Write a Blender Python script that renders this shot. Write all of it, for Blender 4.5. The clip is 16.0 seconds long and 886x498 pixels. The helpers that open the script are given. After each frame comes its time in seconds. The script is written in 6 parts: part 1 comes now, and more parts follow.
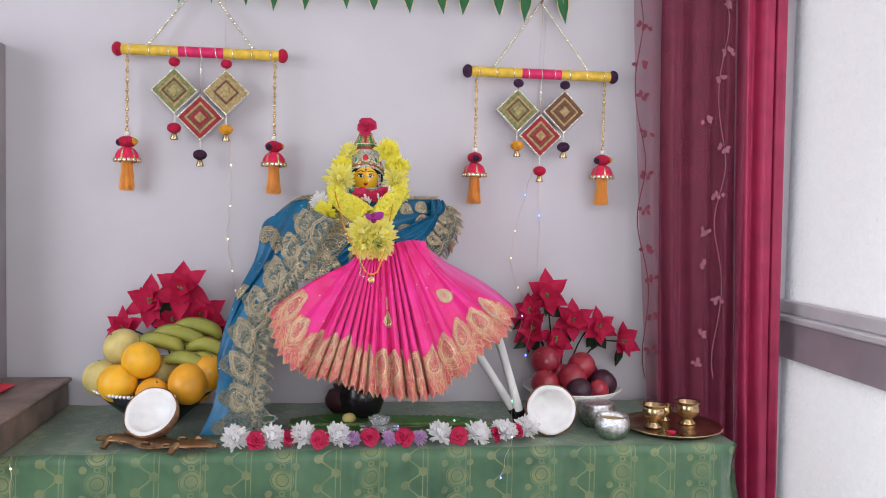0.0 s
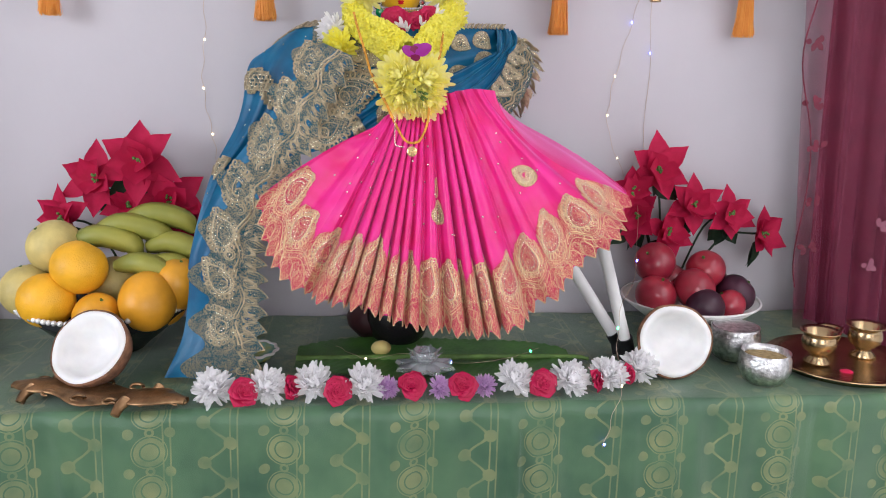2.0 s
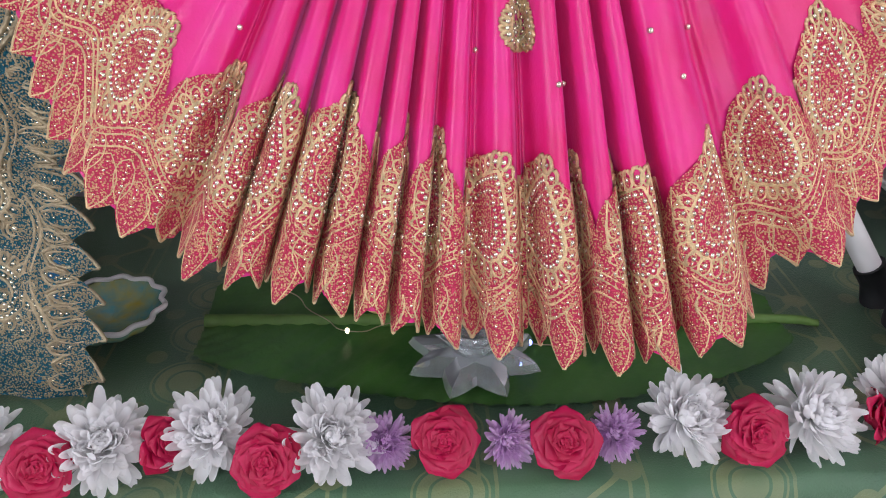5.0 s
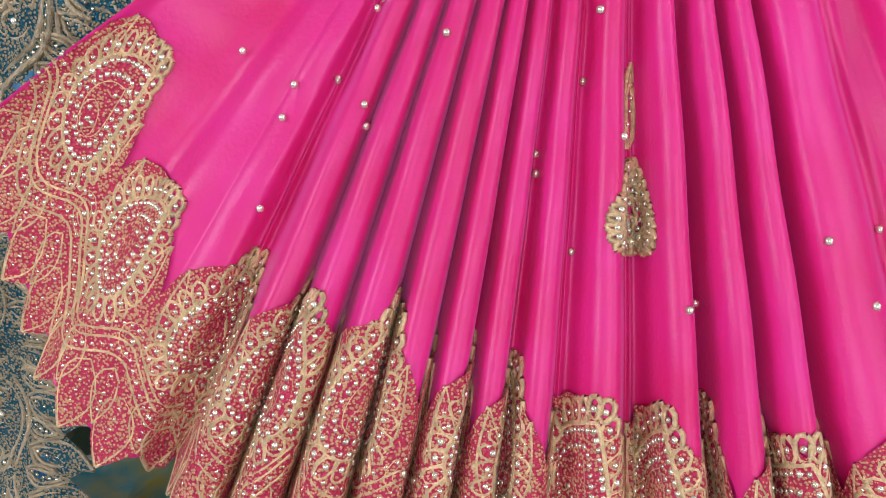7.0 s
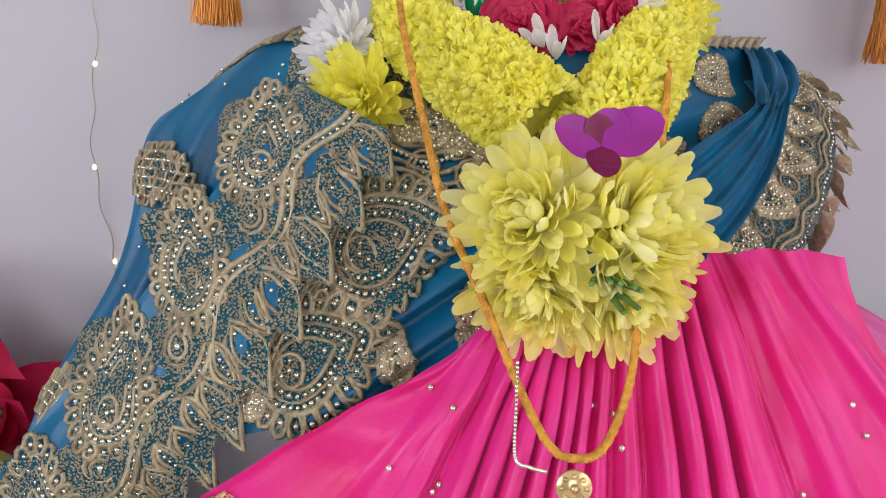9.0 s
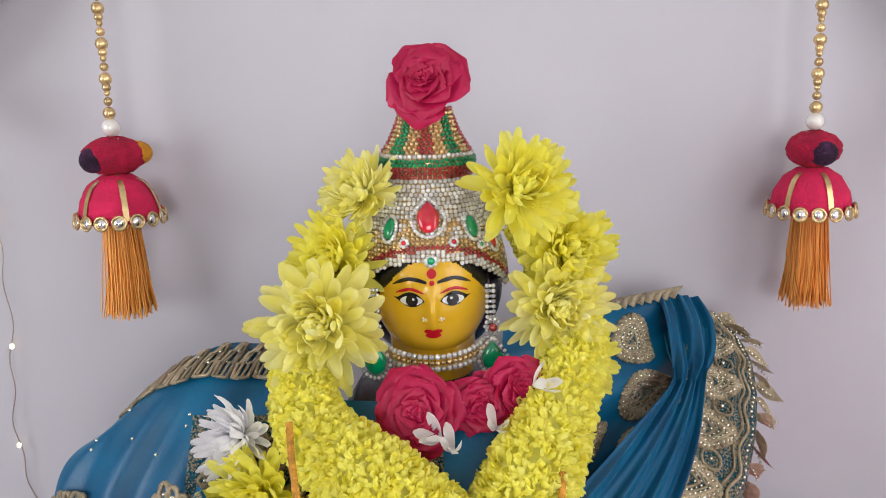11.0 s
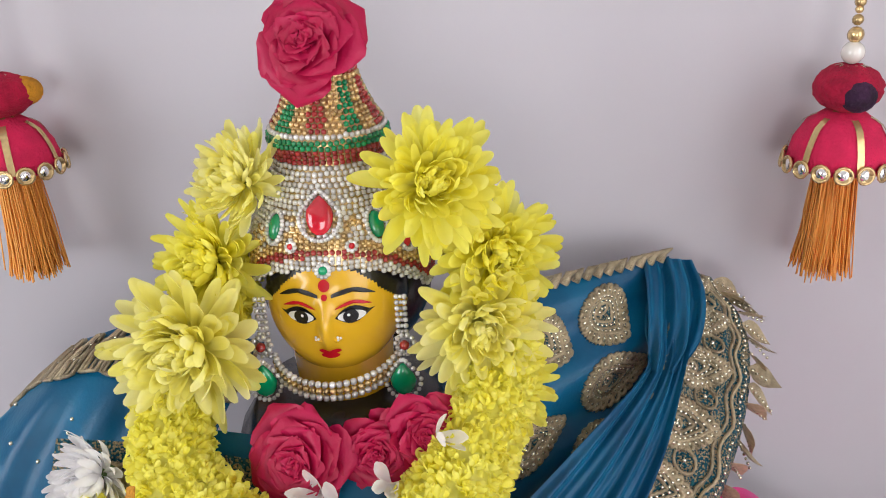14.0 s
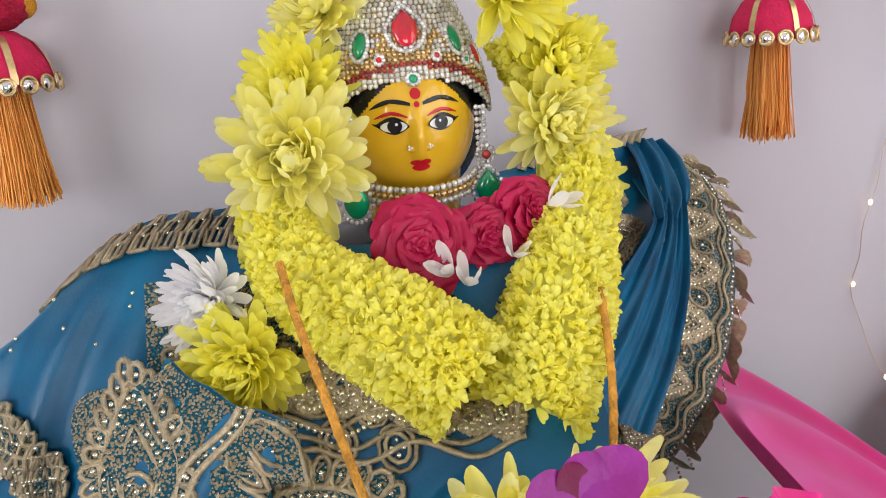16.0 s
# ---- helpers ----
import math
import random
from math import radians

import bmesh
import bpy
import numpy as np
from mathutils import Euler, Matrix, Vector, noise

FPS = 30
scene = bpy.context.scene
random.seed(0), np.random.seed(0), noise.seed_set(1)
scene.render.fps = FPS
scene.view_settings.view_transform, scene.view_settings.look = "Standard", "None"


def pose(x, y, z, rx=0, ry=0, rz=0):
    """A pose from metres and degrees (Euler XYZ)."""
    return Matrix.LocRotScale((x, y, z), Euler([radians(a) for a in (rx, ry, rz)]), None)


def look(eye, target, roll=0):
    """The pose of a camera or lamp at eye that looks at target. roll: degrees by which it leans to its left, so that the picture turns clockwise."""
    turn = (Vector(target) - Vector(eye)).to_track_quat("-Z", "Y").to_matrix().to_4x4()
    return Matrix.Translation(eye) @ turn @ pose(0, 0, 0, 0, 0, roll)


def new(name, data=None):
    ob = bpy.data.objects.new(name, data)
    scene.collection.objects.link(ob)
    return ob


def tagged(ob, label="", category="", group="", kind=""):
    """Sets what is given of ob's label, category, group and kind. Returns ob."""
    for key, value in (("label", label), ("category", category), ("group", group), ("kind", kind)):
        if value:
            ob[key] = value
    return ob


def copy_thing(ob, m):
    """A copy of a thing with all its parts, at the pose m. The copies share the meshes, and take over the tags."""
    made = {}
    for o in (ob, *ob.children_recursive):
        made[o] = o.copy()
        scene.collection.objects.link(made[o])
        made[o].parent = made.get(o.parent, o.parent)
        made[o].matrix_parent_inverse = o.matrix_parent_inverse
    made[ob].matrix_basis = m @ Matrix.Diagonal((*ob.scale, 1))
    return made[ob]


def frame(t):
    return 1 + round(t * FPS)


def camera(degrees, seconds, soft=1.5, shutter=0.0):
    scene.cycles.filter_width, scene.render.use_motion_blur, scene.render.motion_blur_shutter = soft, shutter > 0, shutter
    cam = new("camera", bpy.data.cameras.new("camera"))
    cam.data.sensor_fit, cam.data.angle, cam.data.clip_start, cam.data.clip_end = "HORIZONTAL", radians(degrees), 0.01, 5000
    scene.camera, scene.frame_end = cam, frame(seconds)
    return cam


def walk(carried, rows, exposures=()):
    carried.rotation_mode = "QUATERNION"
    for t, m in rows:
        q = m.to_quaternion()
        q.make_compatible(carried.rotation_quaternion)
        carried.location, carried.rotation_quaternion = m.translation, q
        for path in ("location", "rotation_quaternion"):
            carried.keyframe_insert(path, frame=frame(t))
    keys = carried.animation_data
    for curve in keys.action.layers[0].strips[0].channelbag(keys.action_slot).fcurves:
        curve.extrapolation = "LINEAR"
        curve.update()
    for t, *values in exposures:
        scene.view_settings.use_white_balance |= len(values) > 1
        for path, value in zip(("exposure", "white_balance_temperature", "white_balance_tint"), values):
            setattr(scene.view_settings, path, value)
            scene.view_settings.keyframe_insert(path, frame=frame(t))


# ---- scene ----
cam = camera(57.0, 16.0, soft=1.0)
PATH = [
    (0, (0.359, -0.016, 1.262), (0.627, 1.964, 1.169), 1.2),
    (0.5, (0.386, 0.067, 1.259), (0.602, 2.048, 1.095), 1.3),
    (1, (0.421, 0.171, 1.254), (0.558, 2.148, 0.981), 1.5),
    (1.5, (0.412, 0.367, 1.234), (0.559, 2.323, 0.843), 1.6),
    (2, (0.372, 0.596, 1.234), (0.57, 2.535, 0.786), 1.1),
    (2.5, (0.391, 0.784, 1.21), (0.565, 2.696, 0.649), 1.5),
    (3, (0.417, 0.958, 1.181), (0.554, 2.814, 0.448), 1.4),
    (3.2, (0.412, 1.012, 1.173), (0.557, 2.846, 0.39), 1.3),
    (5.3, (0.427, 1.332, 1.095), (0.487, 3.078, 0.121), -0.5),
    (5.5, (0.438, 1.347, 1.074), (0.403, 3.147, 0.203), -0.8),
    (6, (0.438, 1.383, 1.07), (0.369, 3.212, 0.263), -0.4),
    (6.5, (0.437, 1.411, 1.09), (0.311, 3.233, 0.275), -0.1),
    (7, (0.432, 1.431, 1.129), (0.293, 3.263, 0.34), -0.2),
    (7.5, (0.413, 1.439, 1.158), (0.31, 3.314, 0.469), 0.4),
    (8, (0.403, 1.436, 1.2), (0.334, 3.343, 0.6), 0.9),
    (8.5, (0.39, 1.428, 1.231), (0.357, 3.366, 0.739), 1.7),
    (9, (0.388, 1.415, 1.269), (0.382, 3.368, 0.836), 1.9),
    (9.5, (0.387, 1.405, 1.305), (0.446, 3.371, 0.941), 2.4),
    (10, (0.39, 1.417, 1.332), (0.581, 3.385, 1.036), 1.3),
    (10.2, (0.388, 1.417, 1.359), (0.587, 3.387, 1.077), 0.3),
    (12.3, (0.525, 1.558, 1.529), (0.357, 3.418, 0.812), -4.2),
    (12.5, (0.527, 1.561, 1.53), (0.383, 3.414, 0.792), -3.6),
    (13, (0.522, 1.562, 1.52), (0.411, 3.408, 0.758), -3.0),
    (13.5, (0.507, 1.56, 1.518), (0.402, 3.402, 0.746), -2.7),
    (14, (0.504, 1.567, 1.507), (0.401, 3.406, 0.728), -2.6),
    (14.5, (0.491, 1.57, 1.498), (0.399, 3.408, 0.715), -2.5),
    (15, (0.483, 1.577, 1.469), (0.474, 3.435, 0.73), -2.1),
    (15.5, (0.44, 1.564, 1.435), (0.639, 3.448, 0.792), -2.9),
    (16, (0.37, 1.508, 1.389), (0.716, 3.398, 0.835), -4.6),
]
walk(cam, [(t, look(eye, target, roll)) for t, eye, target, roll in PATH],
     exposures=[(0, -0.56, 6300, 11), (2.5, -0.40, 6250, 11), (6, -0.60, 6150, 12), (9, -0.60, 6250, 11), (12.5, -0.55, 6400, 10), (16, -0.48, 6450, 10)])

# ---- world and lights ----
world = bpy.data.worlds.new("world")
scene.world = world
world.use_nodes = True
wn = world.node_tree.nodes
sky = wn.new("ShaderNodeTexSky")
sky.sky_type, sky.sun_disc = "NISHITA", False
sky.sun_elevation, sky.sun_rotation = radians(36.6), radians(68)
wn["Background"].inputs["Strength"].default_value = 0.15
world.node_tree.links.new(sky.outputs[0], wn["Background"].inputs["Color"])

sun = new("sun", bpy.data.lights.new("sun", "SUN"))
sun.data.energy, sun.data.angle, sun.data.color = 5.0, radians(12), (1, 0.96, 0.9)
sun.matrix_world = look((5, 2, 4), (0, 0, 0))


def area_lamp(name, eye, target, w, h, power, color):
    lamp = new(name, bpy.data.lights.new(name, "AREA"))
    lamp.data.shape, lamp.data.size, lamp.data.size_y = "RECTANGLE", w, h
    lamp.data.energy, lamp.data.color = power, color
    lamp.matrix_world = look(eye, target)
    return lamp


area_lamp("room_window_light", (-1.72, 0.35, 1.6), (0.4, 1.5, 1.0), 1.3, 1.3, 50, (0.96, 0.97, 1.0))
# unseen fill lamp, added behind the camera to brighten the table and figure
area_lamp("south_fill_light", (0.55, -1.44, 1.45), (0.45, 1.7, 0.9), 1.2, 1.3, 44, (1.0, 0.98, 0.97))
area_lamp("door_window_light", (1.53, 1.0, 1.45), (0.2, 1.4, 1.1), 1.1, 1.5, 15, (1.0, 0.97, 0.98))

# ---- materials ----


def mat(name, color, rough=0.6, metal=0.0, var=0.15, scale=30.0, bump=0.15, bscale=250.0, sheen=0.0, coat=0.0,
        trans=0.0, subsurf=0.0, island=0.0, color2=None, emit=None, ior=1.45, aniso=0.0):
    m = bpy.data.materials.new(name)
    m.use_nodes = True
    n, l = m.node_tree.nodes, m.node_tree.links
    b = n["Principled BSDF"]
    b.inputs["Roughness"].default_value = rough
    b.inputs["Metallic"].default_value = metal
    b.inputs["IOR"].default_value = ior
    b.inputs["Sheen Weight"].default_value = sheen
    b.inputs["Coat Weight"].default_value = coat
    b.inputs["Transmission Weight"].default_value = trans
    b.inputs["Anisotropic"].default_value = aniso
    if subsurf:
        b.inputs["Subsurface Weight"].default_value = subsurf
        b.inputs["Subsurface Radius"].default_value = (0.01, 0.006, 0.003)
        b.inputs["Subsurface Scale"].default_value = 0.6
    tc = n.new("ShaderNodeTexCoord")
    big = n.new("ShaderNodeTexNoise")
    big.inputs["Scale"].default_value, big.inputs["Detail"].default_value = scale, 4
    l.new(tc.outputs["Object"], big.inputs["Vector"])
    mix = n.new("ShaderNodeMix")
    mix.data_type = "RGBA"
    c2 = color2 or tuple(max(0, c * (1 - 2.2 * var)) for c in color)
    c1 = color if color2 else tuple(min(1, c * (1 + var)) for c in color)
    mix.inputs[6].default_value, mix.inputs[7].default_value = (*c2, 1), (*c1, 1)
    ramp = n.new("ShaderNodeMapRange")
    ramp.inputs[1].default_value, ramp.inputs[2].default_value = 0.3, 0.7
    l.new(big.outputs["Fac"], ramp.inputs[0])
    fac = ramp.outputs[0]
    if island:
        geo = n.new("ShaderNodeNewGeometry")
        add = n.new("ShaderNodeMath")
        add.operation = "MULTIPLY_ADD"
        l.new(geo.outputs["Random Per Island"], add.inputs[0])
        add.inputs[1].default_value = island
        sub = n.new("ShaderNodeMath")
        sub.operation = "MULTIPLY"
        sub.inputs[1].default_value = 1 - island
        l.new(fac, sub.inputs[0])
        l.new(sub.outputs[0], add.inputs[2])
        fac = add.outputs[0]
    l.new(fac, mix.inputs[0])
    l.new(mix.outputs[2], b.inputs["Base Color"])
    if bump:
        fine = n.new("ShaderNodeTexNoise")
        fine.inputs["Scale"].default_value, fine.inputs["Detail"].default_value = bscale, 3
        l.new(tc.outputs["Object"], fine.inputs["Vector"])
        bp = n.new("ShaderNodeBump")
        bp.inputs["Strength"].default_value, bp.inputs["Distance"].default_value = bump, 0.002
        l.new(fine.outputs["Fac"], bp.inputs["Height"])
        l.new(bp.outputs["Normal"], b.inputs["Normal"])
    if emit:
        b.inputs["Emission Color"].default_value = (*emit[:3], 1)
        b.inputs["Emission Strength"].default_value = emit[3]
    return m


def leafy(name, c1, c2, rough=0.5, through_light=0.35, island=0.6):
    """Petals and leaves: a diffuse sheet that lets some light through."""
    m = mat(name, c1, rough, var=0.1, color2=c2, island=island, scale=60, bump=0.25, bscale=300)
    n, l = m.node_tree.nodes, m.node_tree.links
    b = n["Principled BSDF"]
    tr = n.new("ShaderNodeBsdfTranslucent")
    l.new(b.inputs["Base Color"].links[0].from_socket, tr.inputs["Color"])
    mx = n.new("ShaderNodeMixShader")
    mx.inputs[0].default_value = through_light
    l.new(b.outputs[0], mx.inputs[1])
    l.new(tr.outputs[0], mx.inputs[2])
    l.new(mx.outputs[0], n["Material Output"].inputs["Surface"])
    return m


M = {}
M["wall"] = mat("wall_paint", (0.53, 0.505, 0.54), 0.75, var=0.03, scale=3, bump=0.12, bscale=60)
M["floor"] = mat("floor_tile", (0.45, 0.42, 0.4), 0.4, var=0.1, scale=6)
M["ceiling"] = mat("ceiling_paint", (0.8, 0.79, 0.78), 0.8, var=0.03, scale=3)
M["wood"] = mat("brown_wood", (0.20, 0.14, 0.115), 0.45, var=0.25, scale=14, bscale=120)
M["grey_panel"] = mat("grey_panel", (0.3, 0.27, 0.29), 0.5, var=0.08, scale=8)
M["pink"] = mat("pink_silk", (0.74, 0.020, 0.26), 0.40, var=0.08, scale=22, bump=0.12, bscale=500, sheen=0.25, color2=(0.66, 0.010, 0.15))
M["blue"] = mat("teal_silk", (0.0, 0.13, 0.26), 0.42, var=0.1, scale=20, bump=0.12, bscale=500, sheen=0.15, color2=(0.0, 0.06, 0.15))
M["gold_thread"] = mat("gold_thread", (0.84, 0.62, 0.35), 0.38, 0.45, var=0.2, scale=300, bump=0.6, bscale=1500, island=0.4)
M["rose_gold"] = mat("salmon_embroidery", (0.70, 0.24, 0.15), 0.5, 0.2, color2=(0.66, 0.04, 0.14), scale=420, bump=0.9, bscale=1300)
M["silver_gold"] = mat("antique_embroidery", (0.30, 0.27, 0.20), 0.42, 0.4, color2=(0.03, 0.10, 0.15), scale=420, bump=0.9, bscale=1300)
M["antique_thread"] = mat("antique_thread", (0.56, 0.46, 0.30), 0.36, 0.5, var=0.25, scale=300, bump=0.6, bscale=1500, island=0.5)
M["bead"] = mat("gold_bead", (0.98, 0.88, 0.68), 0.16, 0.75, var=0.2, scale=200, bump=0, island=0.7)
M["stone_white"] = mat("clear_rhinestone", (0.92, 0.88, 0.85), 0.12, 0.35, var=0.25, scale=300, bump=0, island=0.8)
M["stone_gold"] = mat("gold_rhinestone", (0.83, 0.58, 0.28), 0.22, 0.7, var=0.25, scale=300, bump=0, island=0.7)
M["stone_red"] = mat("red_rhinestone", (0.36, 0.03, 0.03), 0.25, 0.0, var=0.25, scale=300, bump=0, coat=0.6, island=0.6)
M["stone_green"] = mat("green_rhinestone", (0.01, 0.26, 0.09), 0.25, 0.0, var=0.25, scale=300, bump=0, coat=0.6, island=0.6)
M["ruby"] = mat("red_gem", (0.62, 0.01, 0.03), 0.08, var=0.15, scale=120, bump=0, coat=1)
M["emerald"] = mat("green_gem", (0.0, 0.30, 0.12), 0.08, var=0.15, scale=120, bump=0, coat=1)
M["yellow_skin"] = mat("yellow_enamel", (0.80, 0.46, 0.02), 0.2, var=0.04, scale=40, bump=0.03, coat=0.5)
M["black"] = mat("black_enamel", (0.012, 0.01, 0.012), 0.25, var=0.1, scale=40, bump=0.05)
M["white_paint"] = mat("white_enamel", (0.8, 0.8, 0.78), 0.25, var=0.03, scale=40, bump=0)
M["lip"] = mat("red_enamel", (0.55, 0.01, 0.02), 0.2, var=0.06, scale=40, bump=0)
M["mum_yellow"] = leafy("yellow_petals", (1.0, 0.98, 0.30), (1.0, 0.93, 0.10), 0.45, 0.5)
M["mum_pale"] = leafy("pale_yellow_petals", (1.0, 0.98, 0.58), (1.0, 0.94, 0.22), 0.45, 0.5)
M["mum_white"] = leafy("white_petals", (0.99, 0.98, 0.98), (0.96, 0.95, 0.96), 0.5, 0.5)
M["mum_lilac"] = leafy("lilac_petals", (0.88, 0.70, 0.90), (0.72, 0.45, 0.76), 0.5, 0.45)
M["rose"] = leafy("crimson_rose_petals", (0.62, 0.011, 0.10), (0.42, 0.004, 0.045), 0.45, 0.2)
M["orchid"] = leafy("purple_orchid_petals", (0.40, 0.03, 0.40), (0.20, 0.005, 0.09), 0.4, 0.2)
M["poinsettia"] = leafy("red_fabric_petals", (0.62, 0.010, 0.085), (0.38, 0.004, 0.040), 0.75, 0.25)
M["dark_leaf"] = leafy("dark_green_leaves", (0.02, 0.05, 0.02), (0.008, 0.02, 0.012), 0.6, 0.1)
M["green_felt"] = leafy("green_leaf_fabric", (0.03, 0.16, 0.05), (0.012, 0.08, 0.025), 0.5, 0.1)
M["calyx"] = mat("green_calyx", (0.12, 0.22, 0.05), 0.6, var=0.2)
M["orange"] = mat("orange_peel", (0.84, 0.43, 0.02), 0.42, var=0.08, scale=25, bump=0.35, bscale=420)
M["mango"] = mat("mango_skin", (0.72, 0.33, 0.02), 0.4, var=0.12, scale=18, bump=0.1)
M["melon"] = mat("pale_melon_skin", (0.58, 0.47, 0.17), 0.5, var=0.12, scale=30, bump=0.3, bscale=260)
M["banana"] = mat("banana_skin", (0.42, 0.36, 0.055), 0.5, color2=(0.20, 0.23, 0.045), scale=10, bump=0.1)
M["apple"] = mat("red_apple_skin", (0.40, 0.03, 0.05), 0.28, color2=(0.18, 0.008, 0.025), scale=16, bump=0.05, coat=0.2)
M["plum"] = mat("dark_plum_skin", (0.06, 0.012, 0.03), 0.4, color2=(0.02, 0.006, 0.014), scale=20, bump=0.05)
M["husk"] = mat("brown_coconut_husk", (0.23, 0.11, 0.06), 0.85, var=0.3, scale=60, bump=1.0, bscale=220)
M["flesh"] = mat("white_coconut_flesh", (0.78, 0.77, 0.76), 0.55, var=0.05, scale=30, bump=0.12, bscale=120, subsurf=0.1)
M["brass"] = mat("polished_brass", (0.50, 0.36, 0.20), 0.25, 1.0, var=0.12, scale=25, bump=0.1, bscale=120)
M["bronze"] = mat("aged_bronze", (0.34, 0.20, 0.10), 0.4, 0.9, var=0.3, scale=40, bump=0.5, bscale=160)
M["silver"] = mat("embossed_silver", (0.74, 0.74, 0.74), 0.3, 1.0, var=0.2, scale=120, bump=0.8, bscale=230)
M["glass"] = mat("clear_glass", (0.86, 0.91, 0.93), 0.08, var=0.0, bump=0, trans=0.82, ior=1.38)
M["smoke"] = mat("dark_glass_bowl", (0.03, 0.03, 0.035), 0.15, var=0.2, scale=30, bump=0.2, bscale=120)
M["ceramic"] = mat("white_ceramic", (0.75, 0.73, 0.72), 0.3, var=0.04, scale=20, bump=0.02)
M["white_plastic"] = mat("white_plastic_tube", (0.78, 0.77, 0.76), 0.35, var=0.04, scale=20, bump=0.02)
M["rubber"] = mat("black_rubber", (0.015, 0.015, 0.017), 0.6, var=0.2)
M["pot"] = mat("dark_maroon_pot", (0.06, 0.02, 0.025), 0.35, var=0.25, scale=30)
M["cord"] = mat("turmeric_cord", (0.72, 0.33, 0.04), 0.7, var=0.2, scale=200, bump=0.8, bscale=700)
M["yellow_wrap"] = mat("yellow_ribbon", (0.72, 0.47, 0.05), 0.55, var=0.12, scale=60, bump=0.5, bscale=180)
M["pink_wrap"] = mat("magenta_ribbon", (0.65, 0.015, 0.12), 0.55, var=0.12, scale=60, bump=0.5, bscale=180)
M["pompom"] = mat("red_wool_pompom", (0.52, 0.008, 0.05), 0.95, var=0.3, scale=90, bump=1.0, bscale=500, color2=(0.30, 0.004, 0.03))
M["pompom_dark"] = mat("dark_wool_pompom", (0.05, 0.015, 0.05), 0.95, var=0.3, scale=90, bump=1.0, bscale=500)
M["pompom_yellow"] = mat("orange_wool_pompom", (0.70, 0.30, 0.02), 0.95, var=0.2, scale=90, bump=1.0, bscale=500)
M["felt_red"] = mat("pink_red_felt", (0.66, 0.014, 0.085), 0.85, var=0.1, scale=60, bump=0.5, bscale=500)
M["tassel"] = mat("orange_silk_threads", (0.98, 0.46, 0.10), 0.45, var=0.1, color2=(0.85, 0.30, 0.04), island=0.7)
M["pearl"] = mat("pearl", (0.82, 0.78, 0.72), 0.18, 0.1, var=0.06, scale=60, bump=0, coat=0.5)
M["dia_green"] = mat("olive_yarn", (0.24, 0.25, 0.10), 0.85, var=0.2, scale=150, bump=1, bscale=500)
M["dia_tan"] = mat("tan_yarn", (0.42, 0.31, 0.14), 0.85, var=0.2, scale=150, bump=1, bscale=500)
M["dia_red"] = mat("brick_red_yarn", (0.34, 0.03, 0.04), 0.85, var=0.2, scale=150, bump=1, bscale=500)
M["dia_brown"] = mat("brown_yarn", (0.17, 0.08, 0.05), 0.85, var=0.2, scale=150, bump=1, bscale=500)
M["mirror"] = mat("mirror_disc", (0.9, 0.9, 0.9), 0.06, 1.0, var=0.02, bump=0)
M["teal_dish"] = mat("teal_enamel_dish", (0.04, 0.36, 0.42), 0.25, color2=(0.45, 0.40, 0.06), scale=45, coat=0.5)
M["maroon"] = mat("maroon_curtain_cloth", (0.14, 0.008, 0.028), 0.6, var=0.15, scale=18, bump=0.25, bscale=600)
M["magenta"] = mat("raspberry_curtain_cloth", (0.37, 0.025, 0.085), 0.55, var=0.1, scale=18, bump=0.25, bscale=600)
M["motif_white"] = leafy("pink_applique_cloth", (0.36, 0.15, 0.20), (0.25, 0.08, 0.12), 0.7, 0.3)
M["rail"] = mat("lilac_grey_frame", (0.36, 0.30, 0.34), 0.45, var=0.06, scale=10, bump=0.05)
M["rail_light"] = mat("white_grey_frame", (0.62, 0.60, 0.63), 0.4, var=0.05, scale=10, bump=0.05)
M["wire"] = mat("copper_wire", (0.55, 0.42, 0.32), 0.35, 0.8, var=0.1, bump=0)
M["bulb_warm"] = mat("warm_bulb", (0.9, 0.85, 0.7), 0.3, bump=0, emit=(1, 0.8, 0.5, 4))
M["bulb_blue"] = mat("blue_bulb", (0.3, 0.3, 0.9), 0.3, bump=0, emit=(0.15, 0.2, 1, 12))
M["bulb_green"] = mat("green_bulb", (0.3, 0.9, 0.5), 0.3, bump=0, emit=(0.1, 1, 0.35, 9))
M["red_cloth"] = mat("red_cloth", (0.55, 0.015, 0.04), 0.7, var=0.15, scale=30, bump=0.3)


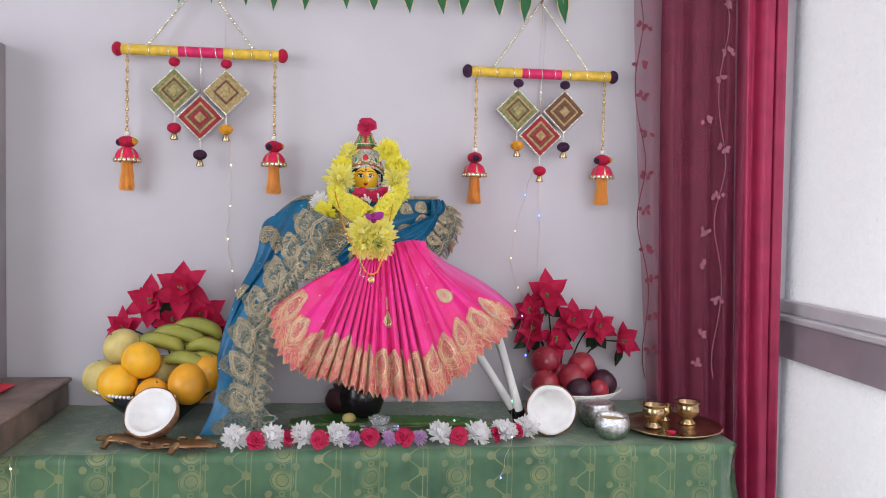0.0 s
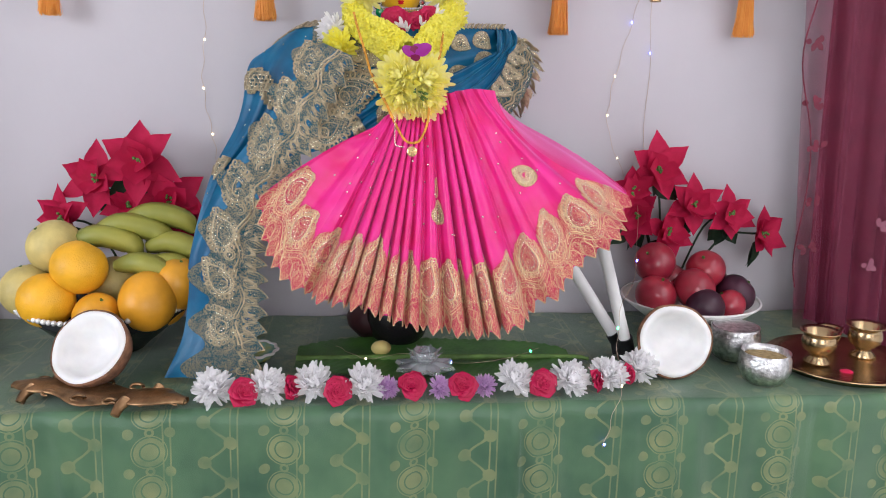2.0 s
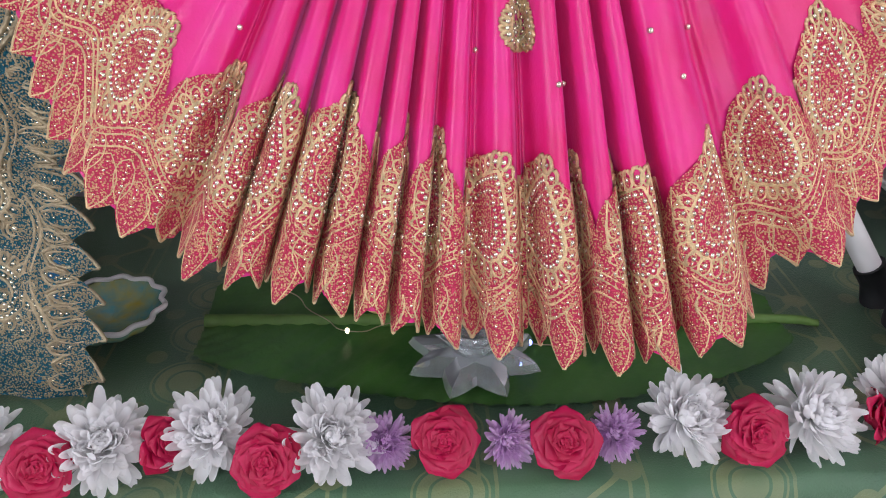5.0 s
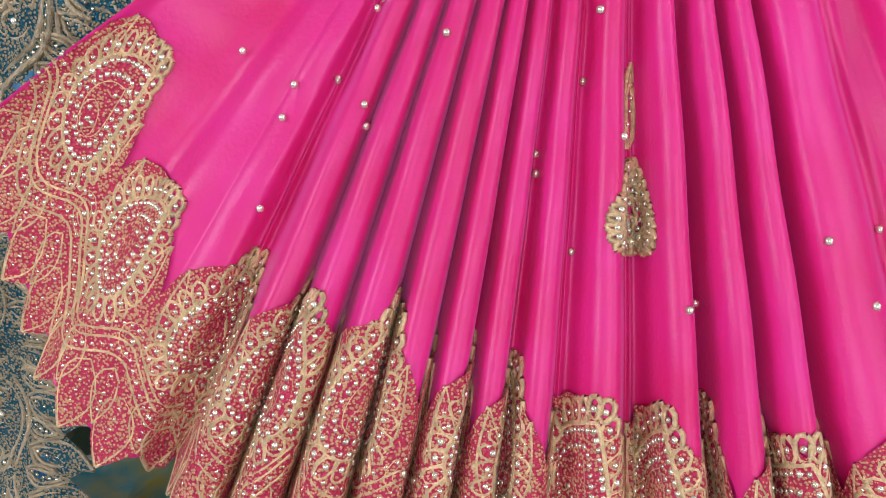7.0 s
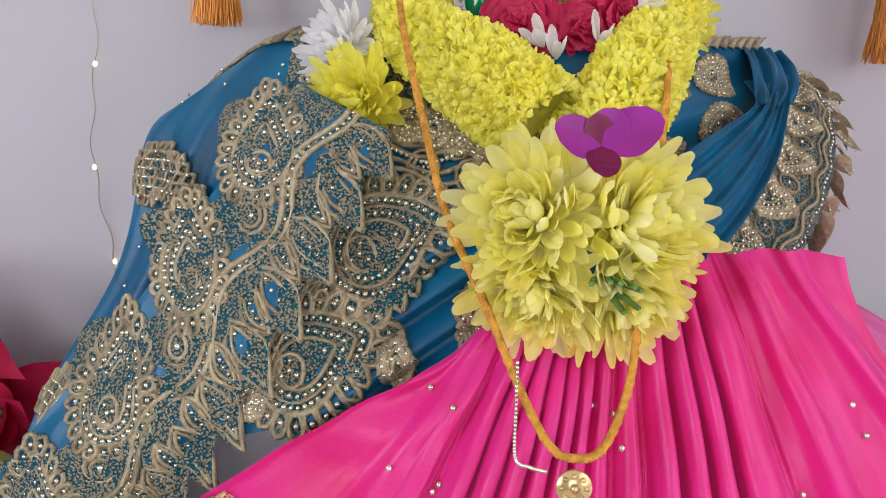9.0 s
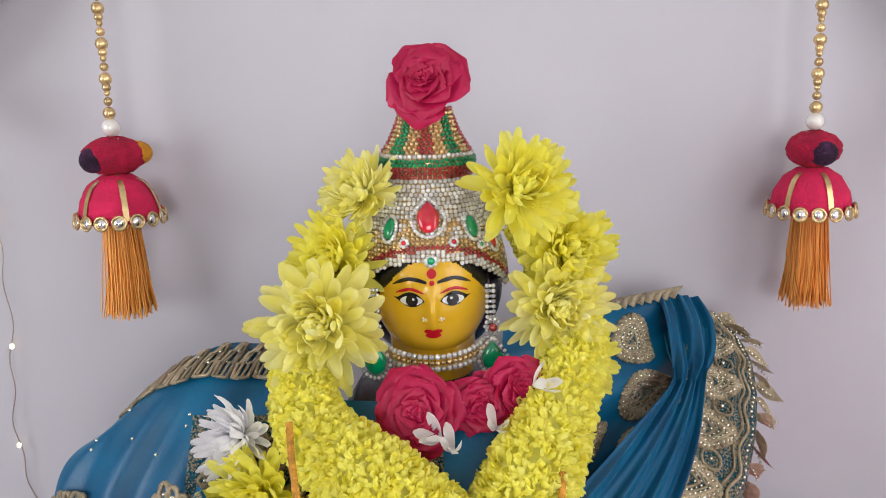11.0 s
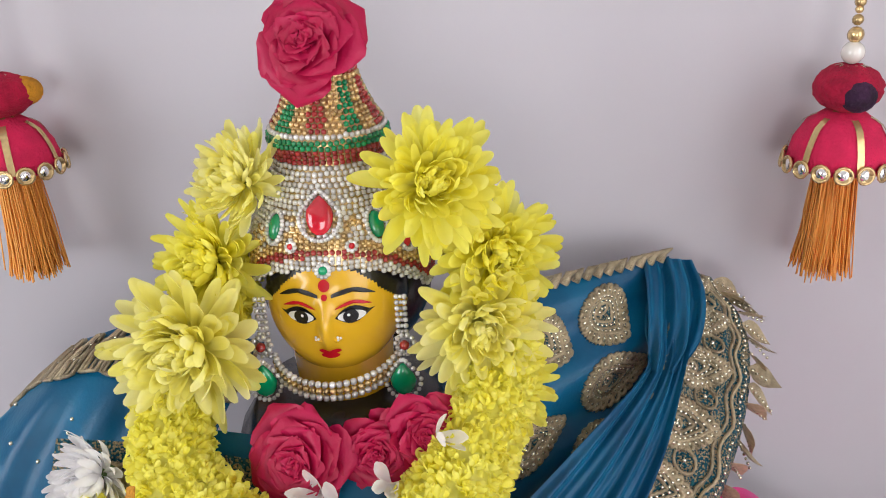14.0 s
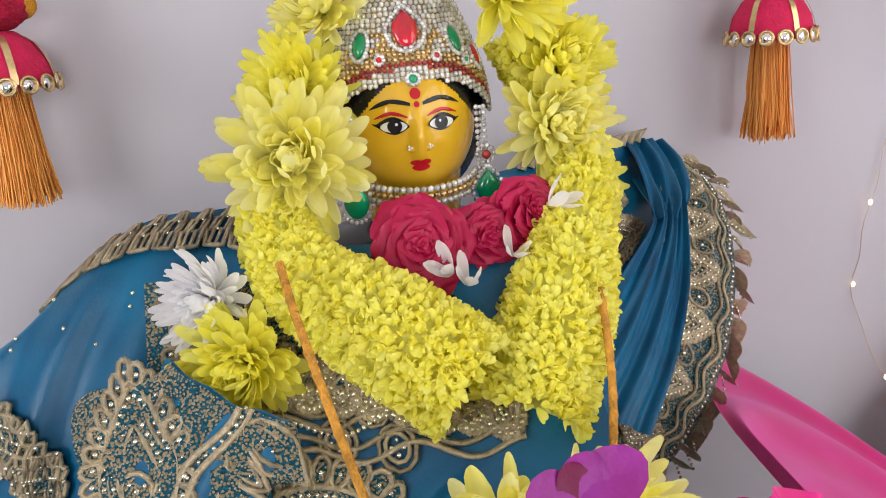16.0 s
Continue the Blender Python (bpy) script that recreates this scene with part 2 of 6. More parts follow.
def beaded(name, base_color, stitch_color, cells=330.0, fill=0.36):
    """Close hand beadwork: gold stitches in small cells over silk, with their own relief."""
    m = M[name]
    n, l = m.node_tree.nodes, m.node_tree.links
    b = n["Principled BSDF"]
    tc = n.new("ShaderNodeTexCoord")
    vor = n.new("ShaderNodeTexVoronoi")
    vor.inputs["Scale"].default_value = cells
    l.new(tc.outputs["Object"], vor.inputs["Vector"])
    patchy = n.new("ShaderNodeTexNoise")
    patchy.inputs["Scale"].default_value = 70
    l.new(tc.outputs["Object"], patchy.inputs["Vector"])
    edge = n.new("ShaderNodeMath")
    edge.operation = "MULTIPLY_ADD"
    l.new(patchy.outputs["Fac"], edge.inputs[0])
    edge.inputs[1].default_value, edge.inputs[2].default_value = 0.5, fill - 0.25
    on = n.new("ShaderNodeMath")
    on.operation = "LESS_THAN"
    l.new(vor.outputs["Distance"], on.inputs[0])
    l.new(edge.outputs[0], on.inputs[1])
    mix = n.new("ShaderNodeMix")
    mix.data_type = "RGBA"
    l.new(on.outputs[0], mix.inputs[0])
    mix.inputs[6].default_value, mix.inputs[7].default_value = (*base_color, 1), (*stitch_color, 1)
    l.new(mix.outputs[2], b.inputs["Base Color"])
    bp = n.new("ShaderNodeBump")
    bp.inputs["Strength"].default_value, bp.inputs["Distance"].default_value = 0.9, 0.002
    bp.invert = True
    l.new(vor.outputs["Distance"], bp.inputs["Height"])
    l.new(bp.outputs["Normal"], b.inputs["Normal"])


beaded("rose_gold", (0.58, 0.035, 0.10), (0.74, 0.40, 0.22), 820.0, 0.46)
beaded("silver_gold", (0.008, 0.10, 0.145), (0.40, 0.325, 0.20), 760.0, 0.50)


def sheer_material():
    m = mat("sheer_maroon_net", (0.20, 0.025, 0.065), 0.6, var=0.1, scale=20, bump=0.2, bscale=700)
    n, l = m.node_tree.nodes, m.node_tree.links
    tp = n.new("ShaderNodeBsdfTransparent")
    mx = n.new("ShaderNodeMixShader")
    mx.inputs[0].default_value = 0.5
    l.new(n["Principled BSDF"].outputs[0], mx.inputs[1])
    l.new(tp.outputs[0], mx.inputs[2])
    l.new(mx.outputs[0], n["Material Output"].inputs["Surface"])
    return m


M["sheer"] = sheer_material()


def frosted_material():
    m = mat("pebbled_frosted_glass", (0.86, 0.86, 0.88), 0.4, var=0.03, scale=40, bump=0.9, bscale=75)
    n, l = m.node_tree.nodes, m.node_tree.links
    tr = n.new("ShaderNodeBsdfTranslucent")
    tr.inputs["Color"].default_value = (0.95, 0.95, 0.97, 1)
    l.new(n["Principled BSDF"].inputs["Normal"].links[0].from_socket, tr.inputs["Normal"])
    mx = n.new("ShaderNodeMixShader")
    mx.inputs[0].default_value = 0.72
    l.new(n["Principled BSDF"].outputs[0], mx.inputs[1])
    l.new(tr.outputs[0], mx.inputs[2])
    l.new(mx.outputs[0], n["Material Output"].inputs["Surface"])
    for node in n:
        if node.type == "BUMP":
            node.inputs["Distance"].default_value = 0.008
    return m


M["frosted"] = frosted_material()


def brocade_material():
    """Green table brocade: columns of gold rings and discs between thin stripes, in metres of the cloth."""
    m = mat("green_brocade", (0.085, 0.172, 0.085), 0.33, var=0.15, scale=10, bump=0.3, bscale=700, color2=(0.035, 0.095, 0.052), sheen=0.2)
    n, l = m.node_tree.nodes, m.node_tree.links
    b = n["Principled BSDF"]
    uv = n.new("ShaderNodeUVMap")
    sep = n.new("ShaderNodeSeparateXYZ")
    l.new(uv.outputs[0], sep.inputs[0])

    def op(kind, a, c=None, d=None):
        node = n.new("ShaderNodeMath")
        node.operation = kind
        for i, val in enumerate((a, c, d)):
            if val is None:
                continue
            if isinstance(val, (int, float)):
                node.inputs[i].default_value = val
            else:
                l.new(val, node.inputs[i])
        return node.outputs[0]

    def cell(value, period, shift=0.0):
        return op("SUBTRACT", op("FRACT", op("ADD", op("DIVIDE", value, period), shift)), 0.5)

    def disc(px, py, sx, sy, r0, r1):
        cx = op("MULTIPLY", cell(sep.outputs[0], px, sx), px)
        cy = op("MULTIPLY", cell(sep.outputs[1], py, sy), py)
        d = op("SQRT", op("ADD", op("MULTIPLY", cx, cx), op("MULTIPLY", cy, cy)))
        inside = op("SUBTRACT", 1.0, op("GREATER_THAN", d, r1))
        return op("MULTIPLY", inside, op("GREATER_THAN", d, r0))

    def most(*a):
        r = a[0]
        for c in a[1:]:
            r = op("MAXIMUM", r, c)
        return r

    wave = op("MULTIPLY", op("SINE", op("MULTIPLY", sep.outputs[1], 104.7)), 0.013)
    cx = op("ADD", op("MULTIPLY", cell(sep.outputs[0], 0.18, 0.5), 0.18), wave)
    vine = op("LESS_THAN", op("ABSOLUTE", cx), 0.0028)
    stripe = (op("LESS_THAN", op("ABSOLUTE", op("SUBTRACT", op("ABSOLUTE", op("MULTIPLY", cell(sep.outputs[0], 0.09, 0.25), 0.09)), 0.005)), 0.0012))
    gold = most(disc(0.18, 0.056, 0.0, 0.0, 0.0, 0.0115), disc(0.18, 0.056, 0.0, 0.0, 0.0135, 0.0205), disc(0.18, 0.056, 0.0, 0.0, 0.0225, 0.0240),
                disc(0.18, 0.056, 0.15, 0.5, 0.0, 0.0075), disc(0.18, 0.056, -0.15, 0.5, 0.0, 0.0075), disc(0.18, 0.056, 0.0, 0.5, 0.003, 0.0065),
                disc(0.18, 0.060, 0.60, 0.25, 0.0, 0.0095), disc(0.18, 0.060, 0.40, 0.75, 0.0, 0.0095), vine, stripe)
    weave = n.new("ShaderNodeTexNoise")
    weave.inputs["Scale"].default_value = 26
    l.new(uv.outputs[0], weave.inputs["Vector"])
    fac = op("MULTIPLY", gold, op("MULTIPLY_ADD", weave.outputs["Fac"], 1.5, -0.25))
    old = b.inputs["Base Color"].links[0].from_socket
    mix = n.new("ShaderNodeMix")
    mix.data_type = "RGBA"
    l.new(fac, mix.inputs[0])
    l.new(old, mix.inputs[6])
    mix.inputs[7].default_value = (0.235, 0.255, 0.115, 1)
    l.new(mix.outputs[2], b.inputs["Base Color"])
    return m


M["brocade"] = brocade_material()


def silk_shot(name, edge):
    """Two-coloured silk: the weft shows at grazing angles."""
    m = M[name]
    b = m.node_tree.nodes["Principled BSDF"]
    b.inputs["Sheen Tint"].default_value = (*edge, 1)
    b.inputs["Sheen Weight"].default_value = 0.5 if name == "blue" else 0.55
    b.inputs["Sheen Roughness"].default_value = 0.35


silk_shot("pink", (1.0, 0.35, 0.9))
silk_shot("blue", (0.1, 0.6, 0.9))

# ---- shape tools ----


class Geo:
    """Collects points and faces for one mesh."""

    def __init__(self):
        self.v, self.f, self.n, self.mats, self.uv = [], [], 0, [], []

    def add(self, pts, faces, mi=0):
        k = self.n
        self.v.append(np.asarray(pts, float).reshape(-1, 3))
        self.n += len(self.v[-1])
        self.f += [tuple(i + k for i in f) for f in faces]
        self.mats += [mi] * len(faces)

    def grid(self, P, wrap_u=False, wrap_v=False, mi=0, uv=None):
        a, b = P.shape[:2]
        fs = []
        for i in range(a if wrap_u else a - 1):
            for j in range(b if wrap_v else b - 1):
                i2, j2 = (i + 1) % a, (j + 1) % b
                fs.append((i * b + j, i2 * b + j, i2 * b + j2, i * b + j2))
        self.add(P, fs, mi)
        if uv is not None:
            self.uv.append(uv.reshape(-1, 2))

    def tube(self, pts, r, sides=5, cap=True, mi=0):
        pts = np.asarray(pts, float)
        n = len(pts)
        r = np.broadcast_to(r, n)
        tan = np.gradient(pts, axis=0)
        tan /= np.linalg.norm(tan, axis=1, keepdims=True) + 1e-12
        ref = np.array((0.21, -0.93, 0.3))
        a = np.cross(tan, ref)
        a /= np.linalg.norm(a, axis=1, keepdims=True) + 1e-12
        c = np.cross(tan, a)
        ang = np.arange(sides) * 2 * np.pi / sides
        P = pts[:, None] + r[:, None, None] * (np.cos(ang)[None, :, None] * a[:, None] + np.sin(ang)[None, :, None] * c[:, None])
        self.grid(P, wrap_v=True, mi=mi)
        if cap:
            self.f += [tuple(self.n - n * sides + i for i in range(sides))[::-1], tuple(self.n - sides + i for i in range(sides))]
            self.mats += [mi, mi]

    def ball(self, c, r, seg=8, rings=5, squash=(1, 1, 1), mi=0):
        th = np.linspace(0, np.pi, rings + 1)[1:-1]
        ph = np.arange(seg) * 2 * np.pi / seg
        P = np.stack([np.sin(th)[:, None] * np.cos(ph), np.sin(th)[:, None] * np.sin(ph), np.cos(th)[:, None] + 0 * ph], -1).reshape(-1, 3)
        P = np.vstack([P, (0, 0, 1), (0, 0, -1)]) * np.asarray(squash) * r + np.asarray(c)
        k, top, bot = rings - 1, seg * (rings - 1), seg * (rings - 1) + 1
        fs = [(i * seg + j, (i + 1) * seg + j, (i + 1) * seg + (j + 1) % seg, i * seg + (j + 1) % seg) for i in range(k - 1) for j in range(seg)]
        fs += [(top, j, (j + 1) % seg) for j in range(seg)] + [(bot, (k - 1) * seg + (j + 1) % seg, (k - 1) * seg + j) for j in range(seg)]
        self.add(P, fs, mi)

    def bead(self, c, r, mi=0):
        self.ball(c, r, 6, 3, mi=mi)

    def lathe(self, prof, c=(0, 0, 0), seg=28, mi=0, wob=None):
        prof = np.asarray(prof, float)
        ph = np.arange(seg) * 2 * np.pi / seg
        k = 1 if wob is None else wob(ph)[None]
        P = np.stack([prof[:, :1] * np.cos(ph) * k, prof[:, :1] * np.sin(ph) * k, prof[:, 1:] + 0 * ph], -1) + np.asarray(c)
        self.grid(P, wrap_v=True, mi=mi)

    def box(self, lo, hi, mi=0, bevel=0.0):
        (x0, y0, z0), (x1, y1, z1) = lo, hi
        b = bevel
        rows = [(z0, b), (z0 + b, 0), (z1 - b, 0), (z1, b)] if b else [(z0, 0), (z1, 0)]
        P = []
        for z, d in rows:
            P += [(x0 + d, y0 + d, z), (x1 - d, y0 + d, z), (x1 - d, y1 - d, z), (x0 + d, y1 - d, z)]
        fs = [(3, 2, 1, 0), tuple(len(P) - 4 + i for i in range(4))]
        for k in range(len(rows) - 1):
            fs += [(4 * k + i, 4 * k + (i + 1) % 4, 4 * k + 4 + (i + 1) % 4, 4 * k + 4 + i) for i in range(4)]
        self.add(P, fs, mi)

    def moved(self, m):
        m = np.array(m)
        self.v = [p @ m[:3, :3].T + m[:3, 3] for p in self.v]
        return self

    def mesh(self, name, mats, smooth=True):
        me = bpy.data.meshes.new(name)
        V = np.vstack(self.v)
        me.from_pydata(V.tolist(), [], self.f)
        for m in mats if isinstance(mats, (list, tuple)) else [mats]:
            me.materials.append(m)
        me.polygons.foreach_set("material_index", np.array(self.mats, np.int32))
        me.polygons.foreach_set("use_smooth", np.full(len(self.f), smooth))
        if self.uv:
            uv = np.vstack(self.uv)
            layer = me.uv_layers.new(name="UVMap")
            idx = np.zeros(len(me.loops), np.int32)
            me.loops.foreach_get("vertex_index", idx)
            layer.data.foreach_set("uv", uv[idx].ravel())
        me.update()
        return me


def thing(name, label, category, at=(0, 0, 0), group=""):
    ob = new(name)
    ob.matrix_world = Matrix.Translation(at)
    return tagged(ob, label, category, group)


def part(name, geo, material, parent=None, label="", smooth=True):
    """One mesh; its points are in world metres unless its thing stands at the origin."""
    ob = new(name, geo.mesh(name, material, smooth))
    if parent is not None:
        ob.parent = parent
        if parent.parent is None:
            ob.matrix_parent_inverse = parent.matrix_basis.inverted()
    if label:
        ob["label"] = label
    return ob


def solo(name, geo, material, label, category, group="", kind="", smooth=True):
    return tagged(new(name, geo.mesh(name, material, smooth)), label, category, group, kind)


def spline(ctrl, n):
    """A smooth line through a few control points."""
    c = np.asarray(ctrl, float)
    c = np.vstack([2 * c[0] - c[1], c, 2 * c[-1] - c[-2]])
    t = np.linspace(0, len(c) - 3 - 1e-9, n)
    i = t.astype(int)
    f = (t - i)[:, None]
    a, b, d, e = c[i], c[i + 1], c[i + 2], c[i + 3]
    return 0.5 * (2 * b + (d - a) * f + (2 * a - 5 * b + 4 * d - e) * f ** 2 + (3 * b - a - 3 * d + e) * f ** 3)


rng = np.random.default_rng(7)


def turn(x, y, z, rx=0, ry=0, rz=0, s=1.0):
    return np.array(pose(x, y, z, rx, ry, rz) @ Matrix.Scale(s, 4))


def facing(at, way, spin=0.0, s=1.0):
    """A pose whose own z points along way."""
    q = Vector(way).to_track_quat("Z", "Y").to_matrix().to_4x4()
    return Matrix.Translation(at) @ q @ pose(0, 0, 0, 0, 0, spin) @ Matrix.Scale(s, 4)


def petal(g, m, length, width, cup=0.3, curl=0.0, blunt=0.6, nu=3, nv=5, mi=0, tip=0.0):
    """One petal from the origin along y, curling up in z."""
    v = np.linspace(0, 1, nv)
    s = np.linspace(-1, 1, nu)
    hw = width * 0.5 * (0.25 + 0.75 * np.sin(np.pi * np.clip(v, 0, 1) ** blunt * 0.93)) * np.where(v > 0.98, 0.35 if tip == 0 else tip, 1)
    if tip and tip < 0.2:
        hw = hw * np.clip(1.02 - v ** 2.6, 0.02, 1)
    X = hw[:, None] * s
    Y = length * v[:, None] * np.cos(curl * v[:, None] * 0.7) + 0 * s
    Z = length * np.sin(curl * v[:, None]) * v[:, None] * 0.8 + cup * hw[:, None] * s ** 2
    P = np.stack([X, Y, Z], -1).reshape(-1, 3) @ m[:3, :3].T + m[:3, 3]
    g.grid(P.reshape(nv, nu, 3), mi=mi)


def spoon_petal(g, m, length, width, cup=0.5, curl=0.4, mi=0):
    """A blunt spoon-shaped petal with a rounded end and raised sides."""
    v = np.array([0.0, 0.3, 0.55, 0.75, 0.9, 0.975, 1.0])
    s = np.array([-1.0, -0.5, 0.0, 0.5, 1.0])
    hw = 0.5 * width * (0.40 + 0.60 * np.sin(np.pi / 2 * np.clip(v / 0.7, 0, 1))) * np.sqrt(np.clip(1.02 - np.clip((v - 0.62) / 0.38, 0, 1) ** 2.2, 0.015, 1))
    X = hw[:, None] * s
    bend = curl * v ** 1.4
    Y = (length * v * np.cos(bend * 0.6))[:, None] + 0 * s
    Z = (length * np.sin(bend) * v * 0.75)[:, None] + cup * hw[:, None] * s ** 2
    P = np.stack([X, Y, Z], -1).reshape(-1, 3) @ m[:3, :3].T + m[:3, 3]
    g.grid(P.reshape(7, 5, 3), mi=mi)


def chrysanthemum(g, r, rings=7, dense=1.0, wild=0.15, mi=0, rise=1.0, width=0.15):
    """Rings of blunt spooned petals, flat outside and closing over a tight heart; the flower looks along z."""
    for k in range(rings):
        f = k / max(1, rings - 1)
        n = int((30 - 15 * f) * dense)
        L = r * (1.0 - 0.62 * f)
        el = -6 + 84 * f ** 0.9
        for i in range(n):
            az = 360 * (i + 0.5 * (k % 2)) / n + rng.normal(0, 7)
            m = turn(0, 0, r * 0.20 * f * rise, 0, 0, az) @ turn(0, r * 0.04, 0, el + rng.normal(0, 9), rng.normal(0, 12), 0)
            spoon_petal(g, m, L * rng.uniform(1 - wild, 1 + wild * 0.5), r * width * rng.uniform(0.95, 1.35) * (1 - 0.2 * f), cup=rng.uniform(0.4, 0.8), curl=rng.normal(0.55, 0.28), mi=mi)


def rose_bloom(g, r, mi=0):
    """Spiral of broad cupped petals, tight within and rolled back with a small point outside; looks along z."""
    n = 34
    for i in range(n):
        f = i / (n - 1)
        az = i * 137.5 + rng.normal(0, 8)
        el = 88 - 62 * f ** 1.3
        m = turn(0, 0, r * (0.46 - 0.40 * f), 0, 0, az) @ turn(0, r * (0.02 + 0.22 * f), 0, el, rng.normal(0, 7), 0)
        L, W = r * (0.30 + 0.50 * f), r * (0.36 + 0.74 * f)
        v = np.array([0.0, 0.25, 0.5, 0.7, 0.85, 0.95, 1.0])
        q = np.linspace(-1, 1, 7)
        hw = 0.5 * W * (0.45 + 0.55 * np.sin(np.pi / 2 * np.clip(v / 0.65, 0, 1))) * np.clip(1 - np.clip((v - 0.7) / 0.3, 0, 1) ** 2 * 0.72, 0.05, 1)
        roll = (0.15 + 0.5 * f) * np.clip((v - 0.55) / 0.45, 0, 1) ** 2
        X = hw[:, None] * q
        Y = (L * v * (1 - 0.15 * roll))[:, None] - 0.10 * L * (v ** 3)[:, None] * q ** 2
        Z = (L * (0.30 * np.sin(np.pi * v) * (1 - f) - 0.55 * roll))[:, None] + (0.55 - 0.35 * f) * hw[:, None] * q ** 2 + 0.012 * r * rng.normal(0, 1, (1, 7)) * (v ** 2)[:, None] * 1.6
        P = np.stack([X, Y, Z], -1).reshape(-1, 3) @ m[:3, :3].T + m[:3, 3]
        g.grid(P.reshape(7, 7, 3), mi=mi)

# ---- room ----
WALL_Y, WIN_X, TOP = 2.085, 1.57, 0.765


def block(name, lo, hi, m, bevel=0.0, label="", category="", kind="structure"):
    g = Geo()
    g.box(lo, hi, bevel=bevel)
    return solo(name, g, m, label, category, kind=kind, smooth=False)


block("wall_north", (-1.75, WALL_Y, 0), (WIN_X + 0.12, WALL_Y + 0.12, 2.5), M["wall"])
block("wall_south_low", (-1.75, -1.62, 0), (WIN_X + 0.12, -1.5, 0.75), M["wall"])
block("wall_south_high", (-1.75, -1.62, 2.15), (WIN_X + 0.12, -1.5, 2.5), M["wall"])
block("wall_south_side", (-1.75, -1.62, 0.75), (-0.1, -1.5, 2.15), M["wall"])
block("wall_south_side", (1.2, -1.62, 0.75), (WIN_X + 0.12, -1.5, 2.15), M["wall"])
block("wall_west_low", (-1.87, -1.62, 0), (-1.75, WALL_Y + 0.12, 0.95), M["wall"])
block("wall_west_high", (-1.87, -1.62, 2.3), (-1.75, WALL_Y + 0.12, 2.5), M["wall"])
block("wall_west_side", (-1.87, 1.05, 0.95), (-1.75, WALL_Y + 0.12, 2.3), M["wall"])
block("wall_west_side", (-1.87, -1.62, 0.95), (-1.75, -0.35, 2.3), M["wall"])
block("floor", (-1.87, -1.62, -0.1), (WIN_X + 0.12, WALL_Y + 0.12, 0), M["floor"])
block("ceiling", (-1.87, -1.62, 2.5), (WIN_X + 0.12, WALL_Y + 0.12, 2.6), M["ceiling"])
block("wall_east_side", (WIN_X, -1.5, 0), (WIN_X + 0.12, 0.0, 2.5), M["wall"])
block("wall_east_high", (WIN_X, 0.0, 2.2), (WIN_X + 0.12, WALL_Y, 2.5), M["wall"])
g = Geo()
g.box((WIN_X + 0.03, 0.0, 1.035), (WIN_X + 0.042, WALL_Y, 2.2))
part_win = tagged(new("window_1"), "pebbled frosted glass window in lilac-grey metal frames", "window", kind="structure")
part("pane", g, M["frosted"], part_win, smooth=False)
g = Geo()
g.box((WIN_X + 0.03, 0.0, 0.02), (WIN_X + 0.042, WALL_Y, 0.90))
part("pane", g, M["frosted"], part_win, smooth=False)
g = Geo()
g.box((WIN_X + 0.0, 0.0, 0.885), (WIN_X + 0.06, WALL_Y, 0.985), bevel=0.004)
part("window_frame", g, M["rail"], part_win, smooth=False)
g = Geo()
g.box((WIN_X - 0.012, 0.0, 0.985), (WIN_X + 0.06, WALL_Y, 1.003), bevel=0.004)
g.box((WIN_X + 0.01, 0.0, 1.003), (WIN_X + 0.055, WALL_Y, 1.04), bevel=0.004)
part("window_sill", g, M["rail_light"], part_win, smooth=False)
cab = thing("tall_cabinet", "tall grey side cabinet standing against the white wall", "cabinet", (-0.75, 1.9, 0))
g = Geo()
g.box((-1.1, 1.93, 0.0), (-0.425, WALL_Y - 0.003, 1.64), bevel=0.004)
part("body", g, M["grey_panel"], cab, smooth=False)
g = Geo()
g.box((-1.08, 1.91, 0.05), (-0.445, 1.928, 1.6), bevel=0.004)
part("door", g, M["grey_panel"], cab, smooth=False)

# ---- table and its cloth ----
X0, X1, Y0, Y1 = -1.0, 1.245, 1.662, 2.075
tab = thing("table", "plain wooden table hidden under a green brocade cloth", "table", (0.1, 1.87, 0))
g = Geo()
g.box((X0 + 0.01, Y0 + 0.012, TOP - 0.03), (X1 - 0.012, Y1, TOP - 0.004), bevel=0.003)
part("tabletop", g, M["wood"], tab, smooth=False)
for lx in (X0 + 0.06, X1 - 0.06):
    for ly in (Y0 + 0.06, Y1 - 0.04):
        g = Geo()
        g.box((lx - 0.025, ly - 0.025, 0), (lx + 0.025, ly + 0.025, TOP - 0.03))
        part("leg", g, M["wood"], tab, smooth=False)


